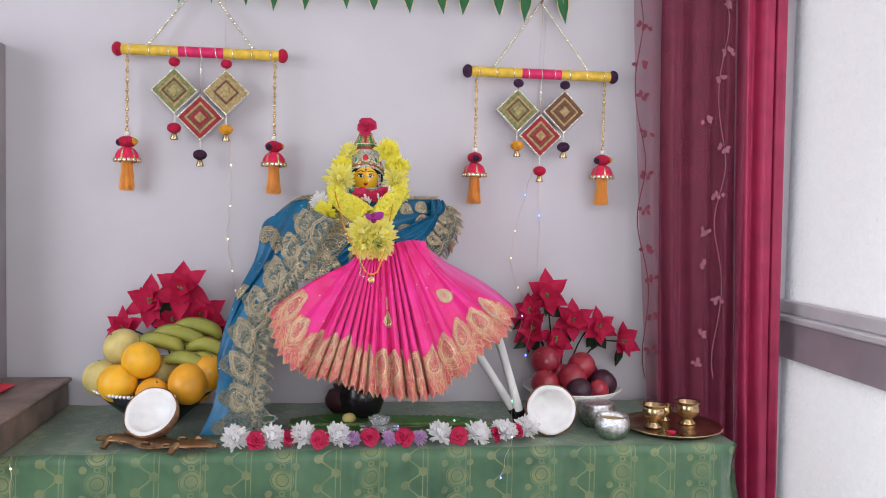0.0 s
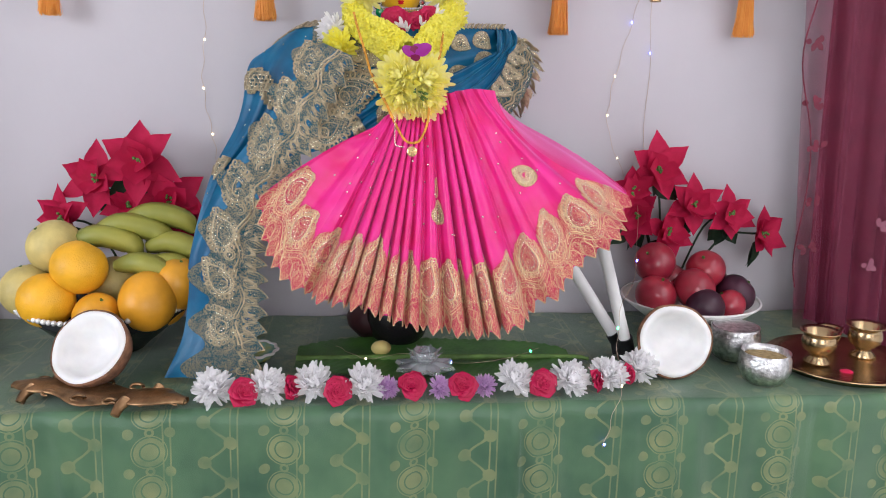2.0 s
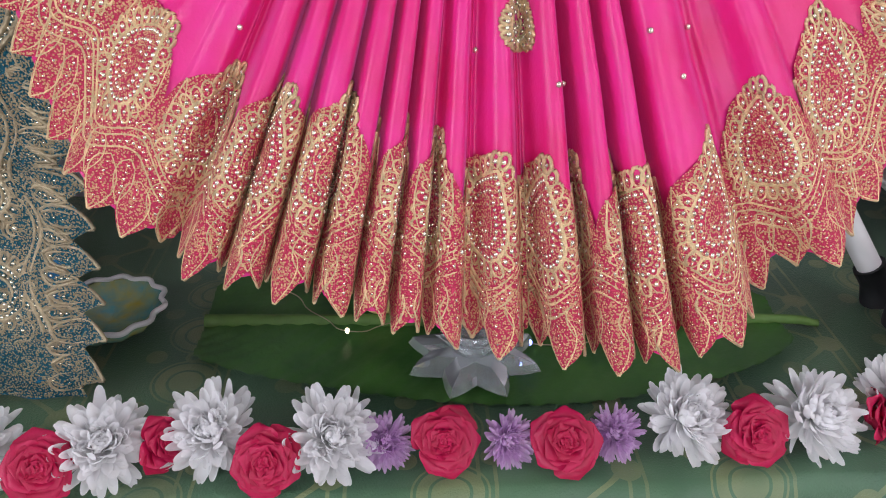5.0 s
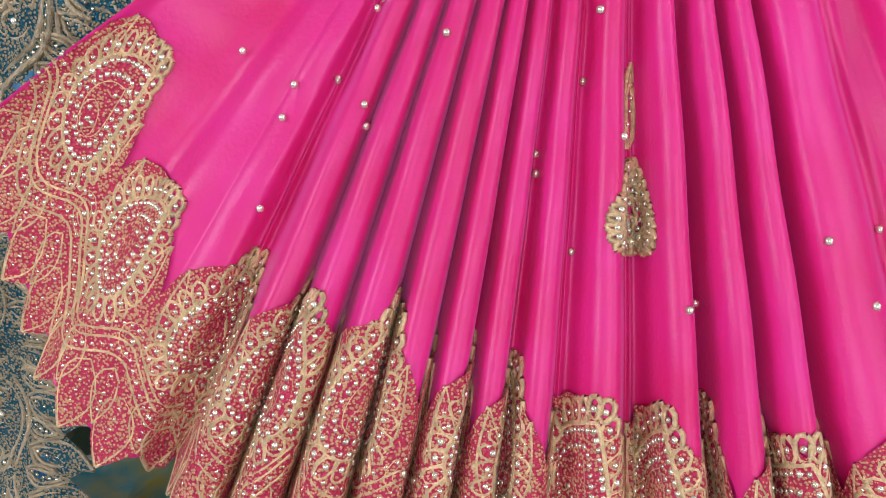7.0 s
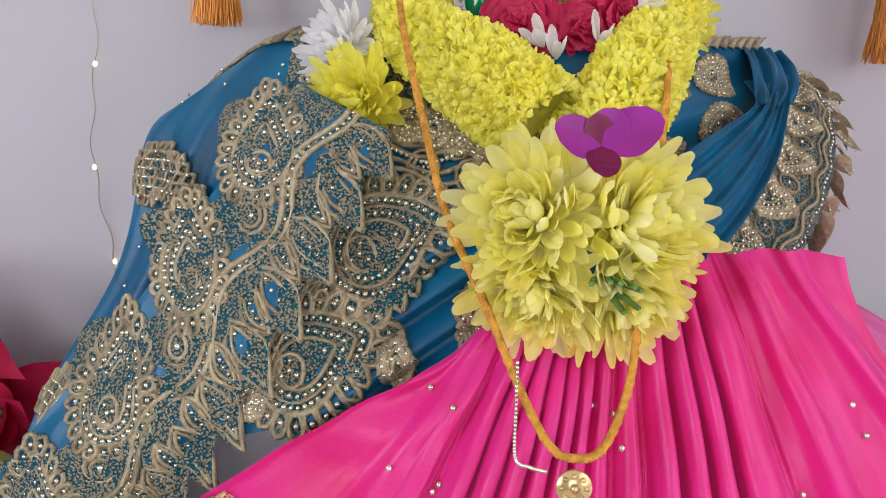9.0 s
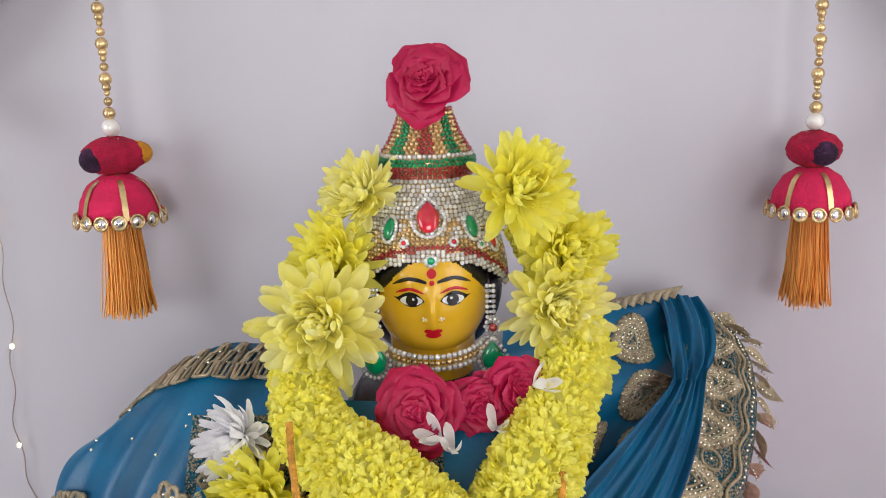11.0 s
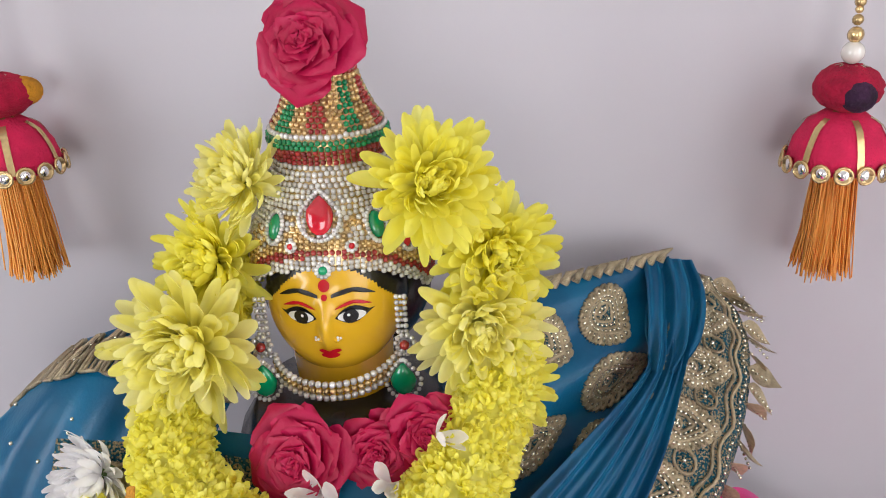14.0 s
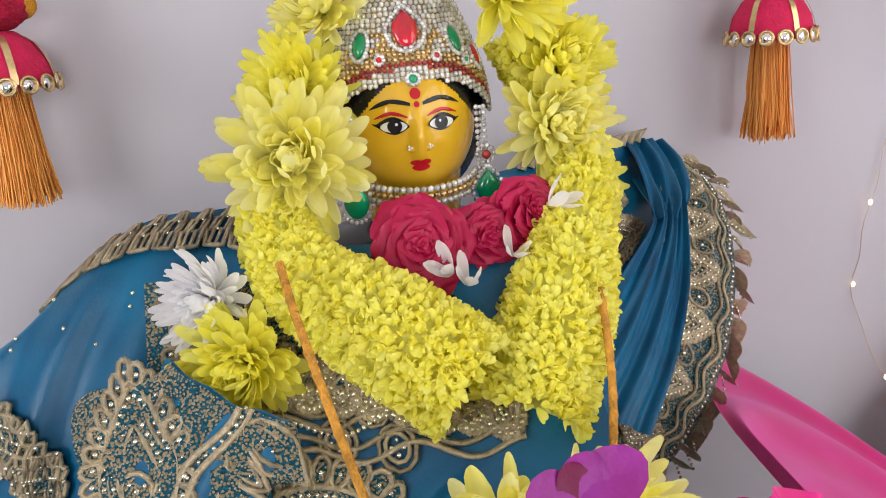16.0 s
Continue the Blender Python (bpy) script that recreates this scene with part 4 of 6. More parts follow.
def sash(a, b):
    """a down the sash, b across it from its outer to its leafed edge."""
    a, b = np.asarray(a), np.asarray(b)
    p = np.stack([np.interp(a, TT, SASH_L[:, k]) + (np.interp(a, TT, SASH_R[:, k]) - np.interp(a, TT, SASH_L[:, k])) * b for k in range(3)], -1)
    wave = 0.006 * np.sin(np.pi * np.clip(b, 0, 1)) + 0.003 * np.sin(21 * a + 4 * b) + 0.002 * np.sin(16 * b + 9 * a)
    p[..., 1] -= wave + 0.016 * np.clip(1 - a / 0.5, 0, 1)
    return p


g = Geo()
A2, B2 = np.meshgrid(np.linspace(0, 1, 120), np.linspace(-0.1, 0.93, 40), indexing="ij")
g.grid(sash(A2, B2))
part("sash", g, M["blue"], mantle)
mid = sash(TT, np.full(200, 0.5))
s_len = np.concatenate([[0], np.cumsum(np.linalg.norm(np.diff(mid, axis=0), axis=1))])
s_wid = np.linalg.norm(SASH_R - SASH_L, axis=1)


def sash_place(p, lift):
    a = np.interp(p[:, 0], s_len, TT)
    return on_sheet(sash, a, 1 - p[:, 1] / np.interp(a, TT, s_wid), lift)


SL = s_len[-1]
Stitch.thick = 1.3
SP = 0.068


def sash_teeth(s):
    f = (s / 0.026) % 1
    return -0.016 * np.where(f < 0.75, f / 0.75, (1 - f) / 0.25) + 0.004


def sash_crest(s):
    f = np.abs(((s / SP) % 1) - 0.5) * 2
    return 0.078 + 0.016 * np.cos(np.pi * f) + 0.016 * np.clip((s - 0.28) / 0.1, 0, 1)


part("border_ground", band(sash_place, sash_teeth, sash_crest, SL, 0.0012, 500, 8), M["silver_gold"], mantle, "antique gold stitched border")
st = Stitch(sash_place)
for i in range(int(SL / SP)):
    c = (i + 0.5) * SP
    st.motif(np.array((c, 0.060)), 0.062, lean=1.15)
    st.ring((c + SP / 2, 0.042), 0.008)
    st.ring((c + SP / 2, 0.042), 0.005)
    st.dots([(c + SP / 2, 0.042)], 0.002)
    t = np.linspace(-0.5, 0.5, 20)
    for hh in (0.034, 0.029):
        st.line(np.stack([c + t * SP, hh + 0.006 * np.cos(2 * np.pi * t)], -1), 0.0012)
    st.dots(np.stack([c + t * SP, 0.0315 + 0.006 * np.cos(2 * np.pi * t)], -1), 0.0011)
for i in range(int(SL / 0.026)):
    c = (i + 0.5) * 0.026
    st.leaf((c - 0.006, 0.024), (c + 0.0065, -0.012), 0.009)
    st.leaf((c + 0.006, 0.026), (c + 0.014, 0.004), 0.006)
tagged(part("gold_cording", st.thread, M["antique_thread"], mantle), kind="stuff")
tagged(part("beadwork", st.beads, M["bead"], mantle), kind="stuff")

def patch(c00, c10, c01, c11, bulge, fold, n=50, waves=5.0):
    """A draped quarter of cloth between four corners: returns f(a, b)."""
    c00, c10, c01, c11 = (np.array(c, float) for c in (c00, c10, c01, c11))

    def f(a, b):
        a, b = np.asarray(a)[..., None], np.asarray(b)[..., None]
        p = c00 * (1 - a) * (1 - b) + c10 * a * (1 - b) + c01 * (1 - a) * b + c11 * a * b
        d = bulge * np.sin(np.pi * np.clip(a, 0, 1)) * np.sin(np.pi * np.clip(b, 0, 1)) + fold * np.sin(waves * 2 * np.pi * b + 2 * a)
        return p - np.concatenate([0 * d, d, -0.3 * d], -1)
    return f


def patch_place(f, w, h):
    return lambda p, lift: on_sheet(f, p[:, 0] / w, p[:, 1] / h, lift)


# chest wrap: two large paisleys over a stitched upper band, gathers towards the waist
CH_Z = [1.08, 1.105, 1.14, 1.19, 1.225, 1.26, 1.30]
CH_Y = [1.742, 1.748, 1.766, 1.795, 1.822, 1.852, 1.885]


def chest(x, z):
    """The wrap's surface over width and height; pleats gather to the right of the paisleys."""
    x, z = np.asarray(x, float), np.asarray(z, float)
    across = (x - 0.372) * 0.55 - (z - 1.165) * 0.85
    pleat = np.exp(-((x - 0.385 - 0.5 * (z - 1.16)) / 0.030) ** 2) * np.clip((1.215 - z) / 0.03, 0, 1)
    y = np.interp(z, CH_Z, CH_Y) - 0.14 * (x - 0.35) - 0.006 * pleat * np.sin(across * 420) - 0.004 * np.sin(28 * x + 16 * z)
    return np.stack([x, y, z], -1)


g = Geo()
A3, B3 = np.meshgrid(np.linspace(0, 1, 130), np.linspace(0, 1, 70), indexing="ij")
CX = 0.272 + A3 * 0.215
CLOW = np.interp(CX, [0.27, 0.30, 0.34, 0.40, 0.44, 0.49], [1.100, 1.106, 1.116, 1.137, 1.152, 1.17])
CTOP = np.interp(CX, [0.272, 0.30, 0.34, 0.37, 0.49], [1.180, 1.225, 1.268, 1.290, 1.292])
g.grid(chest(CX, CLOW + (CTOP - CLOW) * B3))
part("chest_wrap", g, M["blue"], mantle)
st = Stitch(lambda p, lift: on_sheet(chest, p[:, 0], p[:, 1], lift + 0.001))
st.motif(np.array((0.360, 1.190)), 0.076, lean=-0.95)
st.motif(np.array((0.331, 1.141)), 0.070, lean=-0.95)
st.motif(np.array((0.331, 1.258)), 0.046, lean=-0.9)
st.motif(np.array((0.406, 1.158)), 0.032, lean=0.2)
st.motif(np.array((0.368, 1.139)), 0.020, lean=0.2)
st.motif(np.array((0.300, 1.121)), 0.020, lean=1.2)
for k in range(9):
    st.motif(np.array((0.342 + 0.013 * k, 1.246 - 0.002 * k)), 0.022, lean=-0.3)
t = np.linspace(0, 1, 40)
for d in (0.0, 0.0045, 0.0115, 0.0160):
    st.line(np.stack([0.336 + d + 0.10 * t, 1.232 - 0.02 * d + 0.003 * np.sin(14 * t) - d * 1.0], -1), 0.0011)
    st.line(np.stack([0.345 - 0.037 * t - d * 0.8, 1.215 - 0.085 * t + d * 0.3], -1), 0.0011)
st.dots(np.stack([0.344 + 0.10 * t, 1.225 + 0.003 * np.sin(14 * t)], -1), 0.0014)
st.dots(np.stack([0.3395 - 0.037 * t, 1.2165 - 0.085 * t], -1), 0.0014)
for x, z in ((0.337, 1.168), (0.352, 1.222), (0.376, 1.220), (0.400, 1.217), (0.322, 1.172), (0.308, 1.135), (0.392, 1.232), (0.418, 1.228)):
    for r in (0.0078, 0.0050):
        st.ring((x, z), r)
    st.dots([(x, z), (x + 0.0026, z), (x - 0.0026, z), (x, z + 0.0026), (x, z - 0.0026)], 0.0011)
for k in range(6):
    st.leaf((0.322 - 0.006 * k, 1.205 - 0.016 * k), (0.309 - 0.006 * k, 1.192 - 0.016 * k), 0.0045)
tagged(part("gold_cording", st.thread, M["antique_thread"], mantle), kind="stuff")
tagged(part("beadwork", st.beads, M["bead"], mantle), kind="stuff")
g = Geo()
UA, UB = np.meshgrid(np.linspace(0, 1, 60), np.linspace(0, 1, 24), indexing="ij")
UX = 0.300 + UA * 0.135
UZ0 = 1.236 - 0.030 * np.exp(-((UX - 0.335) / 0.02) ** 2)
g.grid(on_sheet(chest, UX.ravel(), (UZ0 + (1.282 - UZ0) * UB).ravel(), 0.0008).reshape(60, 24, 3))
part("upper_band", g, M["silver_gold"], mantle)
tagged(part("motif_ground", st.ground, M["silver_gold"], mantle), kind="stuff")
arm = patch((0.48, 1.985, 1.284), (0.622, 2.055, 1.286), (0.455, 1.90, 1.170), (0.615, 2.005, 1.205), 0.010, 0.004, waves=2.4)
g = Geo()
A4, B4 = np.meshgrid(np.linspace(0, 1, 60), np.linspace(-0.06, 1, 70), indexing="ij")
g.grid(arm(A4, B4))
part("arm_drape", g, M["blue"], mantle)
st = Stitch(patch_place(arm, 0.17, 0.12))
for cx, cy, hh, ln in ((0.120, 0.026, 0.044, -0.5), (0.130, 0.070, 0.046, -1.35), (0.075, 0.030, 0.04, -0.8), (0.120, 0.108, 0.036, -1.2), (0.075, 0.085, 0.036, -1.6)):
    st.motif(np.array((cx, cy)), hh, lean=ln)
tagged(part("gold_cording", st.thread, M["antique_thread"], mantle), kind="stuff")
tagged(part("beadwork", st.beads, M["bead"], mantle), kind="stuff")
tagged(part("motif_ground", st.ground, M["silver_gold"], mantle), kind="stuff")


g = Geo()
for k in range(15):
    p = arm(np.array(0.25 + 0.05 * k), np.array(-0.04))
    g.tube([p, p + (0.003, 0.001, 0.006), p + (0.005 + 0.004 * rng.random(), 0, 0.009)], [0.0032, 0.0026, 0.0005], 5)
tagged(part("leaf_edging", g, M["antique_thread"], mantle), kind="stuff")


def ribbon_sheet(left, right, depth, folds):
    """Cloth between two lines, a down its length and b across, gathered into lengthwise folds."""
    L, R = spline(left, 120), spline(right, 120)
    tt = np.linspace(0, 1, 120)

    def f(a, b):
        a, b = np.asarray(a, float), np.asarray(b, float)
        p = np.stack([np.interp(a, tt, L[:, k]) + (np.interp(a, tt, R[:, k]) - np.interp(a, tt, L[:, k])) * b for k in range(3)], -1)
        w = depth * np.sin(folds * 2 * np.pi * b + 0.8 * np.sin(5 * a)) * np.clip(0.5 + a, 0, 1) + 0.5 * depth * np.sin(folds * 4.4 * np.pi * b + 3 * a)
        p[..., 1] -= w
        p[..., 2] += 0.5 * w
        return p
    return f


strap = ribbon_sheet([(0.606, 2.040, 1.266), (0.600, 2.012, 1.262), (0.596, 1.985, 1.250), (0.560, 1.945, 1.235), (0.520, 1.905, 1.218), (0.480, 1.865, 1.205)],
                     [(0.640, 2.046, 1.278), (0.630, 2.012, 1.266), (0.618, 1.982, 1.250), (0.600, 1.945, 1.218), (0.572, 1.905, 1.190), (0.540, 1.870, 1.165)], 0.0024, 3.2)
g = Geo()
A5, B5 = np.meshgrid(np.linspace(0, 1, 80), np.linspace(0, 1, 70), indexing="ij")
g.grid(strap(A5, B5))
part("gathered_strap", g, M["blue"], mantle)
tip = ribbon_sheet([(0.604, 2.052, 1.293), (0.603, 2.030, 1.282), (0.600, 2.000, 1.262), (0.598, 1.984, 1.250)],
                   [(0.636, 2.052, 1.290), (0.640, 2.030, 1.276), (0.632, 2.000, 1.260), (0.617, 1.984, 1.248)], 0.004, 2.0)
g = Geo()
g.grid(tip(A5, B5))
part("strap_end", g, M["blue"], mantle)
edging = ribbon_sheet([(0.618, 2.056, 1.288), (0.618, 2.028, 1.272), (0.606, 1.994, 1.250), (0.584, 1.956, 1.224), (0.552, 1.920, 1.192), (0.520, 1.888, 1.164)],
                      [(0.650, 2.055, 1.276), (0.668, 2.030, 1.250), (0.662, 1.995, 1.214), (0.636, 1.955, 1.172), (0.598, 1.925, 1.136), (0.556, 1.900, 1.116)], 0.0025, 1.5)
g = Geo()
g.grid(edging(A5, B5))
part("hanging_border", g, M["silver_gold"], mantle, "antique gold border with leaf points")
EL = 0.26
st = Stitch(lambda p, lift: on_sheet(edging, p[:, 0] / EL, p[:, 1] / 0.055, lift))
for k in range(7):
    c = 0.018 + 0.037 * k
    st.motif(np.array((c, 0.024)), 0.034, lean=0.6)
    st.ring((c + 0.018, 0.030), 0.006)
    st.dots([(c + 0.018, 0.030)], 0.0016)
t = np.linspace(0.01, 0.99, 70)
for h in (0.003, 0.0065, 0.042, 0.046):
    st.line(np.stack([EL * t, h + 0.002 * np.sin(60 * t)], -1), 0.0010)
st.dots(np.stack([EL * t, 0.0048 + 0.002 * np.sin(60 * t)], -1), 0.0011)
st.dots(np.stack([EL * t, 0.0500 + 0.001 * np.sin(60 * t)], -1), 0.0012)
g = Geo()
for k in range(24):
    a = 0.02 + 0.041 * k
    p = edging(np.array(a), np.array(0.97))
    d = edging(np.array(a), np.array(1.0)) - edging(np.array(a), np.array(0.9))
    d = d / np.linalg.norm(d)
    along = edging(np.array(a + 0.02), np.array(1.0)) - edging(np.array(a - 0.02), np.array(1.0))
    along = along / np.linalg.norm(along)
    L = rng.uniform(0.020, 0.029)
    way = d + 0.35 * along + rng.normal(0, 0.1, 3)
    m = np.array(Matrix.Translation(Vector(p)) @ Vector(way).to_track_quat("Y", "Z").to_matrix().to_4x4() @ pose(0, 0, 0, 0, rng.uniform(-40, 40), 0))
    petal(g, m, L, 0.016, cup=0.3, curl=rng.normal(0.1, 0.25), blunt=0.7, nu=5, nv=8, tip=0.05)
    for f in np.linspace(0.1, 0.85, 6):
        st.beads.bead((m @ np.array((0, L * f, 0.001, 1)))[:3], 0.0011)
tagged(part("leaf_edging", g, M["antique_thread"], mantle), kind="stuff")
tagged(part("gold_cording", st.thread, M["antique_thread"], mantle), kind="stuff")
tagged(part("beadwork", st.beads, M["bead"], mantle), kind="stuff")


def fall_at(p, lift):
    i = np.clip(p[:, 0] * 89, 0, 89).astype(int)
    j = np.clip(p[:, 1] * 79, 0, 79).astype(int)
    return FALL[i, j] + np.array((0, -0.004 - lift, 0.001))


st = Stitch(lambda p, lift: fall_at(np.stack([p[:, 0] / 0.50, p[:, 1] / 0.13], -1), lift))
st.motif(np.array((0.105, 0.022)), 0.046, lean=0.2)
st.motif(np.array((0.125, 0.050)), 0.034, lean=-0.8)
st.motif(np.array((0.235, 0.018)), 0.034, lean=0.9)
for k in range(11):
    st.leaf((0.022, 0.010 + 0.0115 * k), (0.002, 0.013 + 0.0115 * k), 0.0045)
tagged(part("gold_cording", st.thread, M["antique_thread"], mantle), kind="stuff")
tagged(part("beadwork", st.beads, M["bead"], mantle), kind="stuff")
tagged(part("motif_ground", st.ground, M["silver_gold"], mantle), kind="stuff")
g = Geo()
for k in range(50):
    p = FALL[int(rng.uniform(2, 80)), int(rng.uniform(4, 60))]
    g.bead(p + (0, -0.008, 0.001), 0.0013)
tagged(part("sequin_work", g, M["bead"], mantle), kind="stuff")

# ---- crown and jewellery ----
crown = thing("beaded_crown", "tall crown of clear, red and green rhinestones with large gems", "crown", (FX, 1.93, 1.345))
CY = 1.935
CPROF = spline([(0.0455, 1.336), (0.0445, 1.350), (0.0415, 1.364), (0.036, 1.380), (0.030, 1.394), (0.0255, 1.404), (0.0275, 1.411), (0.026, 1.416), (0.021, 1.424), (0.0165, 1.434), (0.014, 1.442)], 60)


def crown_low(phi):
    """The lower rim arches over the brow; phi is 0 at the front."""
    return 1.3385 + 0.0225 * np.clip(np.cos(phi * 1.25), 0, 1) ** 0.8


g = Geo()
ph = np.linspace(-np.pi, np.pi, 73)
rows = []
for r, z in CPROF:
    zz = np.maximum(z, crown_low(ph))
    rr = np.interp(zz, CPROF[:, 1], CPROF[:, 0])
    rows.append(np.stack([FX + rr * np.sin(ph), CY - rr * np.cos(ph) * 0.98, zz], -1))
rows.append(np.stack([FX + 0 * ph, CY + 0 * ph, 1.4412 + 0 * ph], -1))
g.grid(np.array(rows))
part("shell", g, M["stone_gold"], crown)
sets = {k: Geo() for k in ("stone_white", "stone_gold", "stone_red", "stone_green")}
z = 1.3375
row = 0
while z < 1.443:
    r = np.interp(z, CPROF[:, 1], CPROF[:, 0])
    step = 0.0027
    n = int(3.9 * r / step)
    for i in range(n + 1):
        p = -1.95 + 3.9 * i / n + 0.5 * (row % 2) * step / r
        low = float(crown_low(np.array(p)))
        if z < low - 0.0006:
            continue
        k = "stone_white"
        h = z - low
        if 0.0048 < h < 0.0085 and z < 1.375:
            k = "stone_red"
        elif h < 0.013 and z < 1.378 and 0.0085 < h:
            k = "stone_gold"
        elif 0.013 <= h < 0.026 and z < 1.382 and rng.random() < 0.55:
            k = "stone_gold"
        if 1.4040 < z < 1.4065 or 1.4085 < z < 1.4108 or 1.4395 < z:
            k = "stone_red"
        elif 1.4065 < z < 1.4085 or 1.4108 < z < 1.4152:
            k = "stone_green"
        elif 1.4172 < z < 1.4365:
            k = ("stone_gold", "stone_green", "stone_gold", "stone_red")[int((p + 4) * 2.9) % 4]
        elif 1.4365 < z:
            k = "stone_red" if row % 2 else "stone_gold"
        sets[k].bead((FX + (r + 0.0004) * math.sin(p), CY - (r + 0.0004) * math.cos(p) * 0.98, z + 0.0002 * rng.normal()), 0.00142)
    z += 0.0023
    row += 1
for k, name in (("stone_white", "clear_stone_pave"), ("stone_gold", "gold_stone_pave"), ("stone_red", "red_stone_pave"), ("stone_green", "green_stone_pave")):
    tagged(part(name, sets[k], M[k], crown), kind="stuff")


def crown_at(p, z, out=0.001):
    r = np.interp(z, CPROF[:, 1], CPROF[:, 0]) + out
    return np.array((FX + r * math.sin(p), CY - r * math.cos(p), z))


def gem(name, p, z, w, h, m, drop=False):
    g = Geo()
    g.ball((0, 0, 0), 1, 16, 10, squash=(w, 0.0022, h))
    if drop:
        V = g.v[0]
        V[:, 0] *= np.clip(1.15 - 0.75 * np.clip(V[:, 2] / h, 0, 1) ** 1.3, 0.1, 1)
    g.moved(Matrix.Translation(crown_at(p, z)) @ pose(0, 0, 0, -22, 0, math.degrees(p)))
    ob = part(name, g, m, crown)
    e = Geo()
    for t in np.linspace(0, 2 * np.pi, int(34 * (w + h) / 0.013), endpoint=False):
        k = (1.15 - 0.75 * max(0, math.sin(t)) ** 1.3) if drop else 1
        q = np.array((1.32 * w * math.cos(t) * k, 0.0, 1.25 * h * math.sin(t), 1))
        q = np.array(Matrix.Translation(crown_at(p, z, 0.0014)) @ pose(0, 0, 0, -22, 0, math.degrees(p))) @ q
        e.bead(q[:3], 0.00125)
    tagged(part("setting", e, M["stone_white"], ob), kind="stuff")


gem("red_gem", -0.02, 1.3835, 0.0062, 0.0088, M["ruby"], True)
gem("green_gem", 0.66, 1.377, 0.0037, 0.0062, M["emerald"])
gem("green_gem", -0.62, 1.377, 0.0035, 0.0060, M["emerald"])
gem("red_gem", 1.0, 1.3685, 0.0032, 0.0058, M["ruby"])
gem("green_gem", 0.0, 1.3605, 0.0022, 0.0022, M["emerald"])
gem("green_gem", 0.74, 1.3665, 0.0014, 0.0014, M["emerald"])
gem("red_gem", 0.32, 1.370, 0.0016, 0.0016, M["ruby"])
gem("red_gem", -0.36, 1.370, 0.0016, 0.0016, M["ruby"])

neck = thing("necklace", "three rows of gold-set clear stones close under the chin", "necklace", (FX, 1.88, 1.30))
for k in range(3):
    g = Geo()
    for t in np.linspace(-1.15, 1.15, 24):
        g.bead((FX + 0.032 * math.sin(t), 1.916 - 0.0385 * math.cos(t), 1.3150 - 0.0034 * k - 0.0045 * math.cos(t)), 0.0018)
    row_ = part("stone_row", g, M["stone_gold" if k == 1 else "stone_white"], neck)
    tagged(row_, kind="stuff")
for sx in (-1, 1):
    ear = thing("earring", "hanging earring of clear stones with a green drop gem", "earring", (FX + sx * 0.031, 1.90, 1.30), "earrings")
    g = Geo()
    for k in range(11):
        for d in (-0.0018, 0, 0.0018):
            g.bead((FX + sx * 0.0325 + d, 1.898, 1.344 - 0.0030 * k), 0.00135 if d else 0.0010)
    for t in np.linspace(0, 2 * np.pi, 10, endpoint=False):
        g.bead((FX + sx * 0.0335 + 0.0042 * math.cos(t), 1.896, 1.321 + 0.0042 * math.sin(t)), 0.0014)
    tagged(part("stone_setting", g, M["stone_white"], ear), kind="stuff")
    g = Geo()
    g.ball((FX + sx * 0.0335, 1.894, 1.321), 0.0024, 10, 6)
    part("red_stone", g, M["stone_red"], ear)
    g = Geo()
    g.ball((0, 0, 0), 1, 14, 8, squash=(0.0062, 0.003, 0.0085))
    g.v[0][:, 0] *= np.clip(1.1 - 0.7 * np.clip(g.v[0][:, 2] / 0.0085, 0, 1), 0.1, 1)
    g.moved(Matrix.Translation((FX + sx * 0.0325, 1.889, 1.306)))
    drop = part("green_gem", g, M["emerald"], ear)
    g = Geo()
    for t in np.linspace(0, 2 * np.pi, 22, endpoint=False):
        g.bead((FX + sx * 0.0325 + 0.0078 * math.cos(t) * (1.05 - 0.6 * max(0, math.sin(t))), 1.889, 1.306 + 0.0102 * math.sin(t)), 0.00125)
    tagged(part("setting", g, M["stone_white"], drop), kind="stuff")

# ---- flowers on the figure ----


def mum(name, at, way, r, m, label, group, dense=1.0, rings=7, width=0.16, wild=0.15, centre="calyx", s=None):
    ob = thing(name, label, "flower", at, group)
    g = Geo()
    chrysanthemum(g, r, rings, dense, wild, width=width)
    g.moved(facing(at, way, rng.uniform(0, 360)))
    tagged(part("petals", g, m, ob), kind="stuff")
    g = Geo()
    g.ball((0, 0, -0.05 * r), 0.22 * r, 10, 6)
    g.moved(facing(at, way))
    part("calyx", g, M[centre], ob)
    return ob


def rose(name, at, way, r, label, group, m="rose"):
    ob = thing(name, label, "flower", at, group)
    g = Geo()
    rose_bloom(g, r)
    g.moved(facing(at, way, rng.uniform(0, 360)))
    tagged(part("petals", g, M[m], ob), kind="stuff")
    g = Geo()
    g.lathe([(0.001, -0.10 * r), (0.2 * r, -0.05 * r), (0.3 * r, 0.1 * r), (0.28 * r, 0.3 * r), (0.0, 0.42 * r)], seg=10)
    g.moved(facing(at, way))
    part("heart", g, M[m], ob)
    return ob


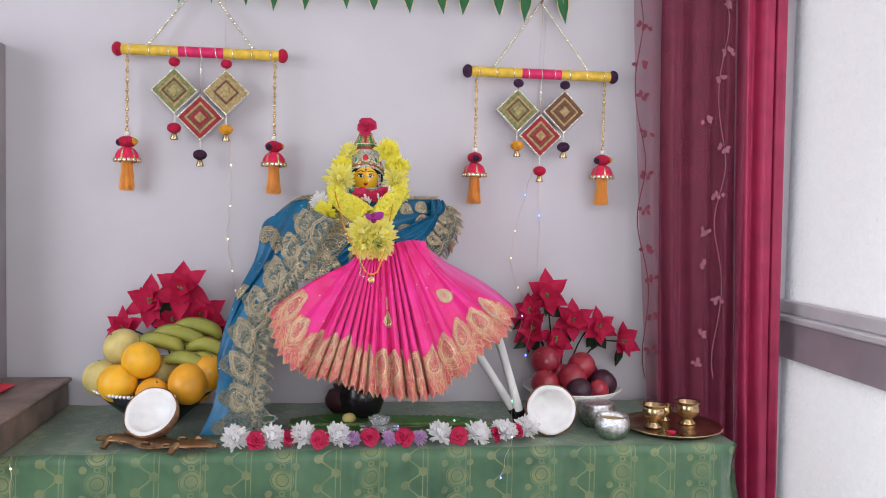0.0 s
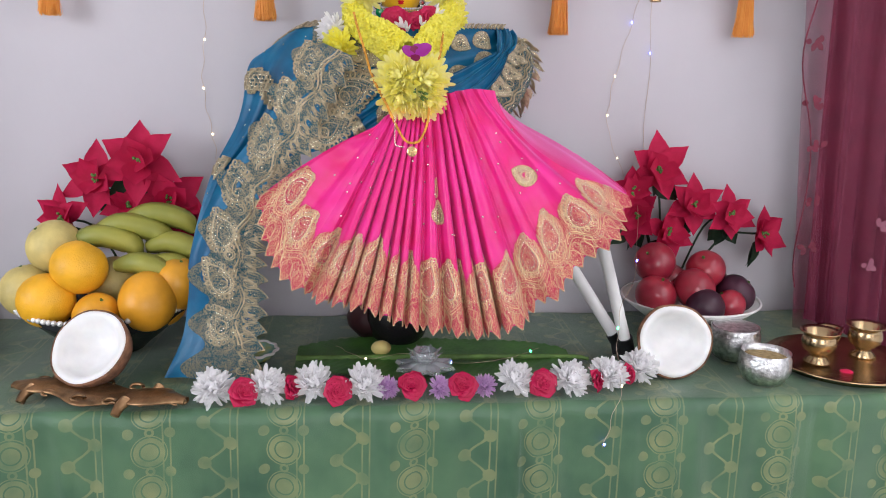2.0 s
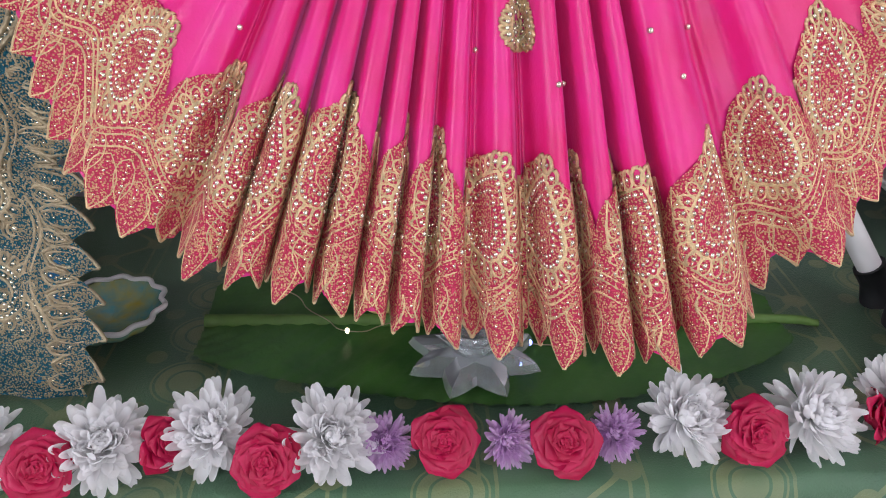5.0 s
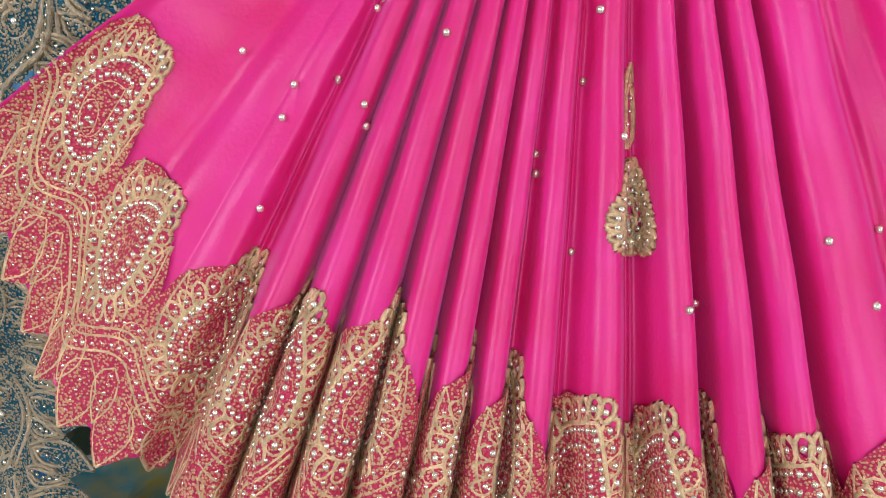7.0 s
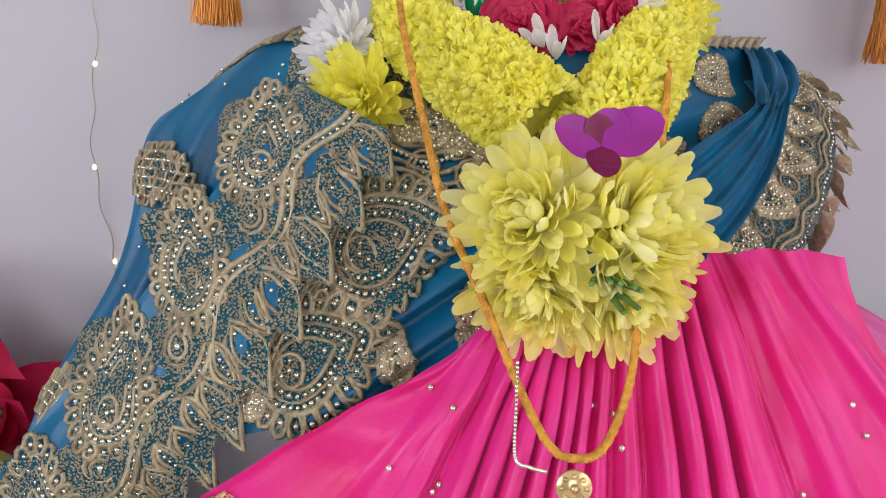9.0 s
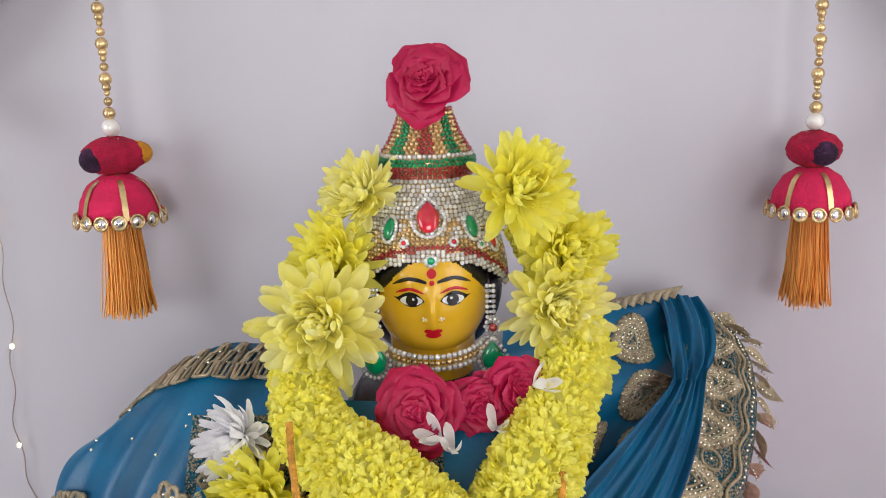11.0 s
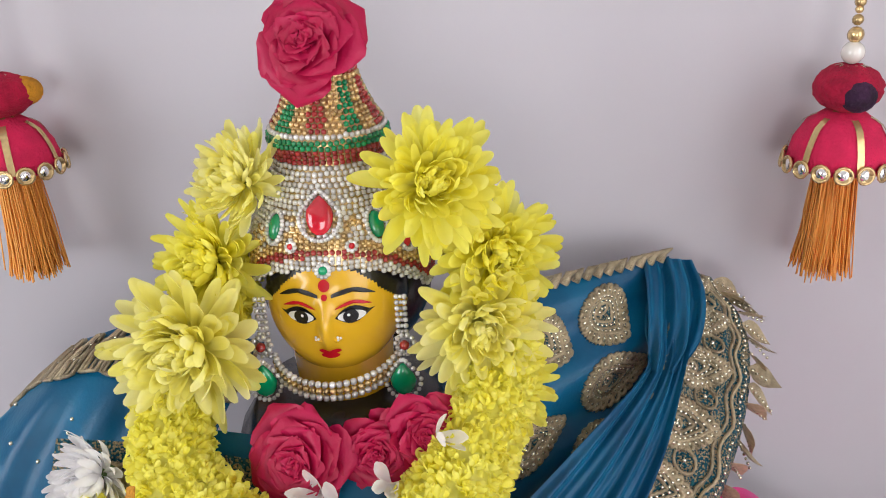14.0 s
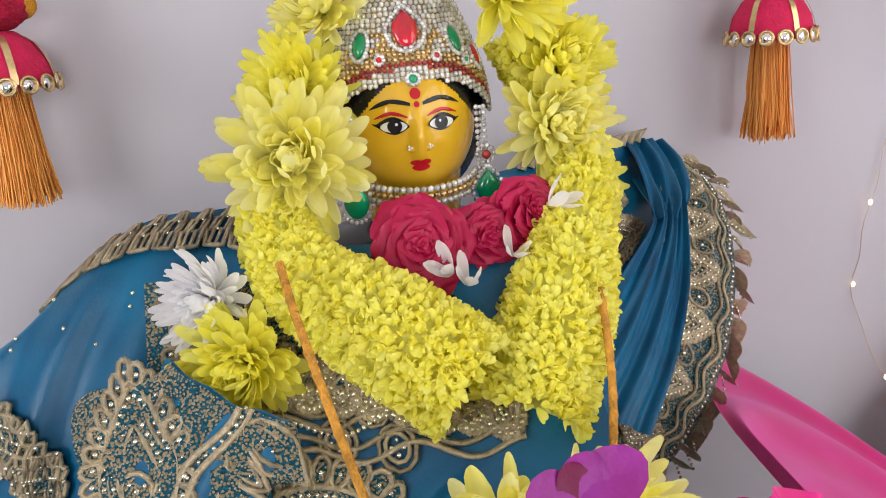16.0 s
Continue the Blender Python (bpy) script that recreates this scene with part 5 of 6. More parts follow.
rose("rose", (FX + 0.001, 1.915, 1.453), (-0.05, -0.93, 0.38), 0.0265, "large crimson rose set on top of the crown", "roses on the figure")
rose("rose", (0.424, 1.858, 1.288), (-0.12, -0.93, 0.38), 0.027, "crimson rose under the chin", "roses on the figure")
rose("rose", (0.455, 1.862, 1.288), (0.05, -0.93, 0.35), 0.021, "crimson rose under the chin", "roses on the figure")
rose("rose", (0.474, 1.864, 1.296), (0.25, -0.93, 0.35), 0.021, "crimson rose under the chin", "roses on the figure")
Y, PL = M["mum_yellow"], M["mum_pale"]
for at, way, r, m in [((0.396, 1.915, 1.394), (-0.5, -0.7, 0.5), 0.027, PL), ((0.380, 1.908, 1.358), (-0.35, -0.9, 0.3), 0.030, Y),
                      ((0.373, 1.880, 1.330), (-0.1, -1, 0.25), 0.038, PL), ((0.342, 1.842, 1.252), (-0.25, -0.9, 0.1), 0.030, Y),
                      ((0.481, 1.897, 1.397), (0.25, -0.9, 0.35), 0.032, Y), ((0.508, 1.908, 1.360), (0.35, -0.9, 0.3), 0.031, Y),
                      ((0.500, 1.892, 1.332), (0.2, -1, 0.25), 0.032, PL), ((0.512, 1.890, 1.300), (0.3, -0.9, 0.1), 0.024, Y)]:
    mum("chrysanthemum", at, way, r, m, "yellow chrysanthemum tied beside the statue's head", "yellow chrysanthemums", 1.05, 8, 0.18)
mum("chrysanthemum", (0.330, 1.858, 1.277), (-0.5, -0.85, 0.2), 0.025, M["mum_white"], "white chrysanthemum tucked beside the garland", "white chrysanthemums on the figure")

gar = thing("flower_garland", "thick yellow chrysanthemum garland round the statue's neck", "garland", (0.43, 1.82, 1.26))
for name, line, count in (("left_rope", [(0.384, 1.925, 1.360), (0.376, 1.905, 1.335), (0.362, 1.872, 1.303), (0.372, 1.843, 1.284), (0.395, 1.825, 1.270), (0.416, 1.812, 1.256), (0.431, 1.803, 1.244)], 5200),
                          ("right_rope", [(0.490, 1.925, 1.375), (0.506, 1.918, 1.345), (0.512, 1.895, 1.315), (0.499, 1.862, 1.292), (0.482, 1.832, 1.270), (0.466, 1.812, 1.247), (0.453, 1.800, 1.228)], 5200)):
    c = spline(line, 300)
    tan = np.gradient(c, axis=0)
    g = Geo()
    core = Geo()
    core.tube(c[::10], np.interp(np.linspace(0, 1, 30), [0, 0.45, 0.7, 1], [0.010, 0.016, 0.020, 0.021]), 12)
    for k in range(count):
        i = int(rng.uniform(0, 299))
        t = Vector(tan[i]).normalized()
        side = t.orthogonal().normalized()
        side.rotate(Matrix.Rotation(rng.uniform(0, 2 * math.pi), 3, t))
        if side.y > 0.45:
            continue
        way = (side + t * rng.normal(0, 0.35) + Vector((0, 0, rng.normal(0, 0.25)))).normalized()
        at = Vector(c[i]) + side * float(np.interp(i / 299, [0, 0.45, 0.7, 1], [0.009, 0.013, 0.019, 0.020]))
        m = np.array(Matrix.Translation(at) @ way.to_track_quat("Y", "Z").to_matrix().to_4x4() @ pose(0, 0, 0, 0, rng.uniform(0, 360), 0))
        spoon_petal(g, m, rng.uniform(0.0050, 0.0080), rng.uniform(0.0030, 0.0048), cup=0.8, curl=rng.normal(0.6, 0.35))
    rope = part(name, g, Y, gar)
    tagged(rope, kind="stuff")
    part("core", core, Y, rope)
for p0, way in (((0.434, 1.838, 1.281), (-0.4, -0.7, 0.5)), ((0.440, 1.836, 1.275), (0.1, -0.7, 0.7)), ((0.462, 1.842, 1.284), (0.2, -0.8, 0.6)), ((0.482, 1.850, 1.303), (0.7, -0.6, 0.35))):
    g = Geo()
    for k in range(4):
        petal(g, np.array(facing(p0, way)) @ turn(0, 0, 0, 25 + 12 * k, 0, k * 70 + rng.uniform(0, 30)), 0.017, 0.0058, cup=0.6, curl=0.5, blunt=1.2, nu=3, nv=7, tip=0.5)
    part("white_petal", g, M["mum_white"], gar)

for at, way, r in (((0.424, 1.735, 1.212), (-0.45, -0.85, 0.25), 0.036), ((0.460, 1.737, 1.210), (0.45, -0.85, 0.3), 0.036), ((0.425, 1.735, 1.186), (-0.35, -0.85, -0.4), 0.032), ((0.460, 1.738, 1.184), (0.35, -0.85, -0.4), 0.032)):
    mum("chrysanthemum", at, way, r, PL, "large pale yellow chrysanthemum hanging at the waist", "waist chrysanthemums", 1.0, 9, 0.19, 0.2)
stems = thing("stem_bundle", "short cut green stems tied between the waist chrysanthemums", "stem bundle", (0.447, 1.715, 1.19))
for k in range(7):
    g = Geo()
    a = rng.uniform(0, 2 * math.pi)
    g.tube([(0.449 + 0.004 * math.cos(a), 1.722, 1.190 + 0.003 * math.sin(a)), (0.449 + 0.014 * math.cos(a), 1.706, 1.188 + 0.006 * math.sin(a))], [0.0018, 0.0012], 6)
    part("stem", g, M["calyx"], stems)
M["orchid_dark"] = leafy("maroon_orchid_petals", (0.22, 0.005, 0.07), (0.12, 0.002, 0.04), 0.4, 0.15)
orch = thing("orchid", "purple and maroon orchid tucked over the waist flowers", "flower", (0.444, 1.718, 1.244))
for az, L, W in ((80, 0.020, 0.018), (-70, 0.024, 0.020), (175, 0.018, 0.013), (10, 0.012, 0.012), (-25, 0.015, 0.016)):
    g = Geo()
    petal(g, np.array(facing((0.444, 1.716, 1.243), (0.05, -0.8, 0.6))) @ turn(0, 0, 0, 14, 0, az), L, W, cup=0.12, curl=0.15, blunt=0.8, nu=7, nv=9, tip=0.4)
    part("petal", g, M["orchid"] if abs(az) < 100 and az != 10 else M["orchid_dark"], orch)

cordline = thing("turmeric_cord", "yellow twisted cord with a small gold pendant", "necklace", (0.44, 1.70, 1.13))
g = Geo()
c = spline([(0.362, 1.822, 1.300), (0.366, 1.802, 1.283), (0.377, 1.765, 1.246), (0.388, 1.745, 1.21), (0.404, 1.722, 1.18), (0.418, 1.712, 1.150), (0.430, 1.704, 1.130), (0.440, 1.701, 1.126), (0.451, 1.703, 1.130), (0.461, 1.714, 1.150), (0.465, 1.724, 1.178), (0.474, 1.760, 1.21), (0.484, 1.785, 1.245), (0.490, 1.81, 1.275)], 160)
g.tube(c, 0.0017, 7)
part("cord", g, M["cord"], cordline)
for s in (0, 1):
    g = Geo()
    tt = np.linspace(0, 1, 160)
    off = np.stack([0.0011 * np.cos(220 * tt + s * np.pi), -0.0006 + 0 * tt, 0.0011 * np.sin(220 * tt + s * np.pi)], -1)
    g.tube(c + off, 0.0009, 5)
    part("twist", g, M["cord"], cordline)
g = Geo()
g.lathe([(0.0, -0.0008), (0.0068, -0.0008), (0.0072, 0), (0.0068, 0.0008), (0.0, 0.0008)], seg=24)
g.moved(facing((0.440, 1.6995, 1.1145), (0, -1, 0.15)))
pend = part("pendant", g, M["stone_gold"], cordline)
g = Geo()
for k in range(8):
    g.bead((0.0048 * math.cos(k * 0.785), 0.0048 * math.sin(k * 0.785), 0.001), 0.0012)
g.bead((0, 0, 0.001), 0.0022)
g.moved(facing((0.440, 1.6995, 1.1145), (0, -1, 0.15)))
tagged(part("relief_work", g, M["stone_gold"], pend), kind="stuff")
chain = thing("gold_chain", "thin gold chain hanging on the pink skirt", "chain", (0.418, 1.70, 1.14))
g = Geo()
for p in spline([(0.417, 1.710, 1.160), (0.417, 1.706, 1.140), (0.4175, 1.703, 1.124), (0.423, 1.702, 1.121), (0.429, 1.701, 1.120)], 48):
    g.bead(p, 0.0009)
tagged(part("chain_line", g, M["bead"], chain), kind="stuff")

# ---- row of flowers along the table's front ----
k = 0
for x, kind, y in [(0.166, "w", 1.68), (0.209, "r", 1.668), (0.239, "w", 1.682), (0.271, "q", 1.685), (0.302, "w", 1.69), (0.338, "r", 1.668), (0.374, "w", 1.682), (0.407, "l", 1.684), (0.442, "r", 1.68), (0.481, "l", 1.682),
                   (0.515, "r", 1.676), (0.547, "l", 1.684), (0.591, "w", 1.69), (0.632, "r", 1.68), (0.672, "w", 1.688), (0.709, "q", 1.69), (0.733, "w", 1.70), (0.763, "q", 1.71), (0.790, "w", 1.73)]:
    tilt = (rng.normal(0, 0.2), -0.8, rng.uniform(0.5, 0.8))
    if kind in "rq":
        r = 0.0235 if kind == "r" else 0.019
        if kind == "q":
            tilt = (rng.choice((-0.8, 0.8)), -0.6, 0.4)
        rose("rose", (x, y, TOP + 0.018), tilt, r, "small crimson rose lying on the green cloth", "row of roses")
    elif kind == "l":
        mum("chrysanthemum", (x, y, TOP + 0.015), tilt, 0.018, M["mum_lilac"], "lilac chrysanthemum lying on the green cloth", "row of lilac chrysanthemums", 1.5, 9, 0.13, 0.1)
    else:
        mum("chrysanthemum", (x, y, TOP + 0.020), (tilt[0], -0.6, 0.8), 0.031, M["mum_white"], "white chrysanthemum lying on the green cloth", "row of white chrysanthemums", 1.15, 8, 0.19, 0.15)

# ---- offerings on the table ----
leaf = thing("banana_leaf", "broad green banana leaf laid flat on the cloth", "leaf", (0.45, 1.83, TOP))
ax_, ay_ = np.meshgrid(np.linspace(0, 1, 90), np.linspace(-1, 1, 24), indexing="ij")
w_ = 0.098 * np.sin(np.pi * np.clip(ax_ * 0.93 + 0.055, 0, 1)) ** 0.42
LX = 0.268 + 0.437 * ax_
LY = 1.832 - 0.02 * ax_ + w_ * ay_
LZ = TOP + 0.005 + 0.004 * np.abs(ay_) ** 2 + 0.0012 * np.sin(170 * ax_ + 25 * np.abs(ay_)) + 0.003 * np.sin(8 * ax_)
g = Geo()
g.grid(np.stack([LX, LY, LZ], -1))
M["banana_leaf"] = mat("banana_leaf_green", (0.07, 0.19, 0.035), 0.38, var=0.25, scale=25, bump=0.2, bscale=160, color2=(0.03, 0.10, 0.02))
part("blade", g, M["banana_leaf"], leaf)
g = Geo()
g.tube(spline([(0.268, 1.832, TOP + 0.006), (0.45, 1.822, TOP + 0.009), (0.69, 1.812, TOP + 0.010), (0.735, 1.81, TOP + 0.006)], 40), np.linspace(0.006, 0.003, 40), 8)
part("midrib", g, M["calyx"], leaf)

star = thing("glass_candle_holder", "clear glass star-shaped candle holder on the banana leaf", "candle holder", (0.467, 1.768, TOP + 0.008))
g = Geo()
seg = 96


def star_wob(p):
    return 0.80 + 0.42 * (1 - np.abs(2 * ((p * 8 / (2 * np.pi)) % 1) - 1)) ** 1.2


g.lathe([(0.0, 0.0), (0.030, 0.0), (0.040, 0.005), (0.037, 0.011), (0.022, 0.014), (0.0, 0.015)], (0.467, 1.768, TOP + 0.009), 64, wob=star_wob)
base = part("star_base", g, M["glass"], star, smooth=False)
for k in range(8):
    g = Geo()
    m = np.array(Matrix.Translation((0.467, 1.768, TOP + 0.022)) @ pose(0, 0, 0, 0, 0, 45 * k + 22) @ pose(0, 0.014, 0, 58, 0, 0))
    petal(g, m, 0.024, 0.018, cup=0.5, curl=-0.15, blunt=0.7, nu=5, nv=7, tip=0.06)
    part("glass_petal", g, M["glass"], base)
g = Geo()
g.lathe([(0.0, 0.0), (0.016, 0.0), (0.019, 0.016), (0.017, 0.017), (0.014, 0.004), (0.0, 0.003)], (0.467, 1.768, TOP + 0.0245), 24)
part("cup", g, M["glass"], star)
dish = thing("lamp_dish", "teal and gold enamelled dish with a white scalloped rim", "dish", (0.197, 1.830, TOP))
g = Geo()
g.lathe([(0.0, 0.002), (0.022, 0.002), (0.034, 0.010), (0.041, 0.020), (0.039, 0.021), (0.030, 0.012), (0.0, 0.008)], (0.197, 1.830, TOP + 0.002), 48, wob=lambda p: 1 + 0.04 * np.cos(12 * p))
part("bowl", g, M["teal_dish"], dish)
g = Geo()
t = np.linspace(0, 2 * np.pi, 97)
r_ = 0.0415 * (1 + 0.05 * np.cos(12 * t))
g.tube(np.stack([0.197 + r_ * np.cos(t), 1.830 + r_ * np.sin(t), TOP + 0.0235 + 0 * t], -1), 0.0022, 6)
part("rim", g, M["ceramic"], dish)
pot = thing("water_pot", "dark maroon round pot standing under the skirt", "pot", (0.41, 1.80, TOP))
g = Geo()
g.lathe([(0.0, 0.001), (0.025, 0.001), (0.042, 0.02), (0.045, 0.035), (0.035, 0.055), (0.022, 0.062), (0.026, 0.07), (0.0, 0.07)], (0.39, 1.945, TOP + 0.006), 28)
part("body", g, M["pot"], pot)
g = Geo()
g.ball((0.402, 1.835, TOP + 0.021), 0.013, 14, 9, (1.25, 1, 0.9))
solo("betel_nut", g, M["melon"], "small beige nut lying on the banana leaf", "nut")

for at, way, lab in (((-0.012, 1.735, 0.829), (-0.22, -0.72, 0.62), "halved coconut showing white flesh on the bronze tray"), ((0.848, 1.742, 0.823), (-0.10, -0.96, 0.22), "halved coconut showing white flesh on the green cloth")):
    co = thing("coconut_half", lab, "coconut", at, "coconut halves")
    a = np.linspace(0.05, np.pi / 2, 14)
    g = Geo()
    g.lathe([(0.057 * math.sin(k), -0.052 * math.cos(k)) for k in a] + [(0.0575, 0.004), (0.0545, 0.005)], seg=40, wob=lambda p: 1 + 0.015 * np.sin(3 * p + 1) + 0.008 * np.sin(7 * p))
    g.moved(facing(at, way))
    part("husk", g, M["husk"], co)
    g = Geo()
    g.lathe([(0.0545, 0.005), (0.0525, 0.0075), (0.046, 0.006), (0.041, -0.004), (0.030, -0.020), (0.015, -0.029), (0.0, -0.031)], seg=40, wob=lambda p: 1 + 0.015 * np.sin(3 * p + 1) + 0.008 * np.sin(7 * p))
    g.moved(facing(at, way))
    part("flesh", g, M["flesh"], co)

tray = thing("bronze_tray", "small aged bronze leaf-shaped tray on short feet", "tray", (0.01, 1.69, TOP))
g = Geo()
a, b = np.meshgrid(np.linspace(0, 1, 60), np.linspace(0, 2 * np.pi, 20), indexing="ij")
hw = 0.028 * np.sin(np.pi * np.clip(a, 0.02, 0.98)) ** 0.6 * (1 + 0.25 * np.sin(17 * a)) + 0.004
cx, cy = -0.115 + 0.25 * a, 1.728 - 0.075 * a
g.grid(np.stack([cx + 0.3 * hw * np.cos(b), cy + hw * np.cos(b), TOP + 0.014 + 0.005 * np.sin(b) + 0.003 * np.sin(9 * a)], -1), wrap_v=True)
part("body", g, M["bronze"], tray)
for k in range(11):
    g = Geo()
    f = (k + 0.5) / 11
    t = np.linspace(0, 1.6 * np.pi, 14)
    rr = np.linspace(0.011, 0.004, 14)
    sgn = -1 if k % 2 else 1
    g.tube(np.stack([-0.115 + 0.25 * f + rr * np.cos(t), 1.728 - 0.075 * f - 0.030 * sgn * math.sin(math.pi * f) ** 0.6 + rr * np.sin(t) * 0.7, TOP + 0.016 + 0.002 * np.sin(t)], -1), np.linspace(0.0028, 0.0016, 14), 6)
    part("scroll", g, M["bronze"], tray)
for fx, fy in ((-0.085, 1.70), (-0.06, 1.74), (0.055, 1.648), (0.09, 1.69)):
    g = Geo()
    g.tube([(fx, fy + 0.01, TOP + 0.016), (fx - 0.006, fy - 0.004, TOP + 0.012), (fx - 0.01, fy - 0.012, TOP + 0.003)], [0.008, 0.007, 0.006], 8)
    part("foot", g, M["bronze"], tray)


def bowl(name, at, prof, m, label, rim=None, rim_r=0.0, beads=0):
    ob = thing(name, label, "bowl", at)
    g = Geo()
    g.lathe(prof, at, 44)
    part("body", g, m, ob)
    if rim:
        g = Geo()
        z = max(p[1] for p in prof)
        t = np.linspace(0, 2 * np.pi, 49)
        if beads:
            for q in np.linspace(0, 2 * np.pi, beads, endpoint=False):
                g.ball((at[0] + rim_r * math.cos(q), at[1] + rim_r * math.sin(q), at[2] + z), 0.0045, 7, 5)
        else:
            g.tube(np.stack([at[0] + rim_r * np.cos(t), at[1] + rim_r * np.sin(t), at[2] + z + 0 * t], -1), 0.0025, 6)
        tagged(part("rim", g, rim, ob), kind="stuff" if beads else "")
    return ob


bowl("fruit_bowl", (-0.035, 1.918, TOP), [(0.0, 0.002), (0.05, 0.002), (0.06, 0.012), (0.10, 0.045), (0.137, 0.082), (0.134, 0.084), (0.098, 0.052), (0.055, 0.018), (0.0, 0.014)], M["smoke"], "dark glass fruit bowl with a beaded silver rim", M["stone_white"], 0.138, 90)
bowl("fruit_bowl", (0.962, 1.965, TOP), [(0.0, 0.002), (0.045, 0.002), (0.05, 0.012), (0.09, 0.035), (0.122, 0.060), (0.119, 0.062), (0.085, 0.042), (0.045, 0.017), (0.0, 0.014)], M["ceramic"], "white ceramic bowl full of red apples and plums", M["ceramic"], 0.121)


def fruit(name, at, r, m, label, group, squash=(1, 1, 0.95), dent=0.12, stem=True):
    ob = thing(name, label, "fruit", at, group)
    g = Geo()
    g.ball((0, 0, 0), r, 24, 16, squash)
    V = g.v[0]
    rad = np.hypot(V[:, 0], V[:, 1]) / r
    V[:, 2] -= np.sign(V[:, 2]) * dent * r * np.exp(-(rad / 0.28) ** 2)
    m4 = Matrix.Translation(at) @ pose(0, 0, 0, rng.uniform(-50, 50), rng.uniform(-50, 50), rng.uniform(0, 360))
    g.moved(m4)
    part("skin", g, m, ob)
    if stem:
        g = Geo()
        g.tube([(0, 0, r * (squash[2] - dent) - 0.001), (0.001, 0, r * squash[2] * 0.98)], [0.0022, 0.0028], 6)
        g.moved(m4)
        part("stem", g, M["calyx"], ob)
    return ob


for at, r, kind in [((-0.105, 1.838, 0.869), 0.0425, "orange"), ((-0.058, 1.852, 0.917), 0.0425, "orange"), ((0.046, 1.832, 0.868), 0.044, "mango"), ((-0.030, 1.828, 0.846), 0.036, "mango"),
                    ((-0.110, 1.905, 0.938), 0.043, "melon"), ((-0.148, 1.885, 0.872), 0.043, "melon"), ((-0.03, 1.93, 0.87), 0.045, "melon"), ((0.05, 1.90, 0.852), 0.042, "mango"), ((0.085, 1.868, 0.885), 0.040, "mango")]:
    lab = {"orange": "ripe orange piled in the fruit bowl", "mango": "orange-yellow mango piled in the fruit bowl", "melon": "pale yellow melon piled in the fruit bowl"}[kind]
    fruit(kind, at, r, M[kind], lab, kind + "s in the bowl", (1, 1, 0.97) if kind != "mango" else (1, 0.95, 1.08), 0.06)
for ctrl in ([(-0.105, 1.91, 0.925), (-0.05, 1.905, 0.955), (0.005, 1.90, 0.945), (0.02, 1.895, 0.925)], [(-0.06, 1.92, 0.95), (-0.01, 1.92, 0.972), (0.05, 1.92, 0.955), (0.058, 1.915, 0.935)],
             [(-0.02, 1.94, 0.965), (0.03, 1.94, 0.985), (0.08, 1.94, 0.975), (0.10, 1.94, 0.955)], [(0.03, 1.91, 0.935), (0.07, 1.905, 0.945), (0.11, 1.90, 0.93), (0.118, 1.90, 0.912)],
             [(-0.01, 1.87, 0.915), (0.03, 1.865, 0.92), (0.07, 1.86, 0.905), (0.085, 1.86, 0.885)], [(0.04, 1.88, 0.92), (0.08, 1.875, 0.915), (0.105, 1.87, 0.895), (0.11, 1.87, 0.875)]):
    ob = thing("banana", "green-yellow banana lying on the fruit pile", "fruit", ctrl[0], "bananas")
    c = spline(ctrl, 24)
    t = np.linspace(0, 1, 24)
    g = Geo()
    g.tube(c, 0.0185 * np.clip(np.sin(np.pi * (0.06 + 0.9 * t)), 0, 1) ** 0.45, 6)
    part("skin", g, M["banana"], ob)
    g = Geo()
    g.tube([c[-1], c[-1] + (0.004, 0, -0.008)], [0.006, 0.004], 6)
    part("tip", g, M["husk"], ob)
for at, r, kind in [((0.885, 1.93, 0.842), 0.036, "apple"), ((0.892, 1.965, 0.892), 0.037, "apple"), ((0.985, 1.96, 0.880), 0.035, "apple"), ((0.950, 1.92, 0.855), 0.037, "apple"), ((1.012, 1.91, 0.828), 0.028, "apple"),
                    ((1.037, 1.945, 0.838), 0.036, "plum"), ((0.957, 1.885, 0.832), 0.033, "plum"), ((0.93, 1.99, 0.85), 0.035, "apple"), ((1.01, 2.0, 0.85), 0.034, "apple")]:
    fruit(kind, at, r, M[kind], "shiny red apple piled in the white bowl" if kind == "apple" else "dark purple plum piled in the white bowl", kind + "s in the bowl")


def silver_bowl(at, r, h, label, fill):
    ob = thing("silver_bowl", label, "bowl", at, "silver bowls")
    g = Geo()
    g.lathe([(0.0, 0.001), (0.6 * r, 0.001), (0.8 * r, 0.12 * h), (1.02 * r, 0.45 * h), (1.0 * r, 0.8 * h), (0.93 * r, 0.9 * h), (0.97 * r, h), (0.93 * r, h), (0.88 * r, 0.85 * h), (0.86 * r, 0.75 * h)], at, 36, wob=lambda p: 1 + 0.012 * np.sin(18 * p))
    part("body", g, M["silver"], ob)
    g = Geo()
    g.lathe([(0.0, fill * h + 0.002), (0.6 * r, fill * h + 0.001), (0.88 * r, fill * h)], at, 30)
    part("filling" if fill < 0.9 else "lid", g, M["dia_tan"] if fill < 0.9 else M["silver"], ob)


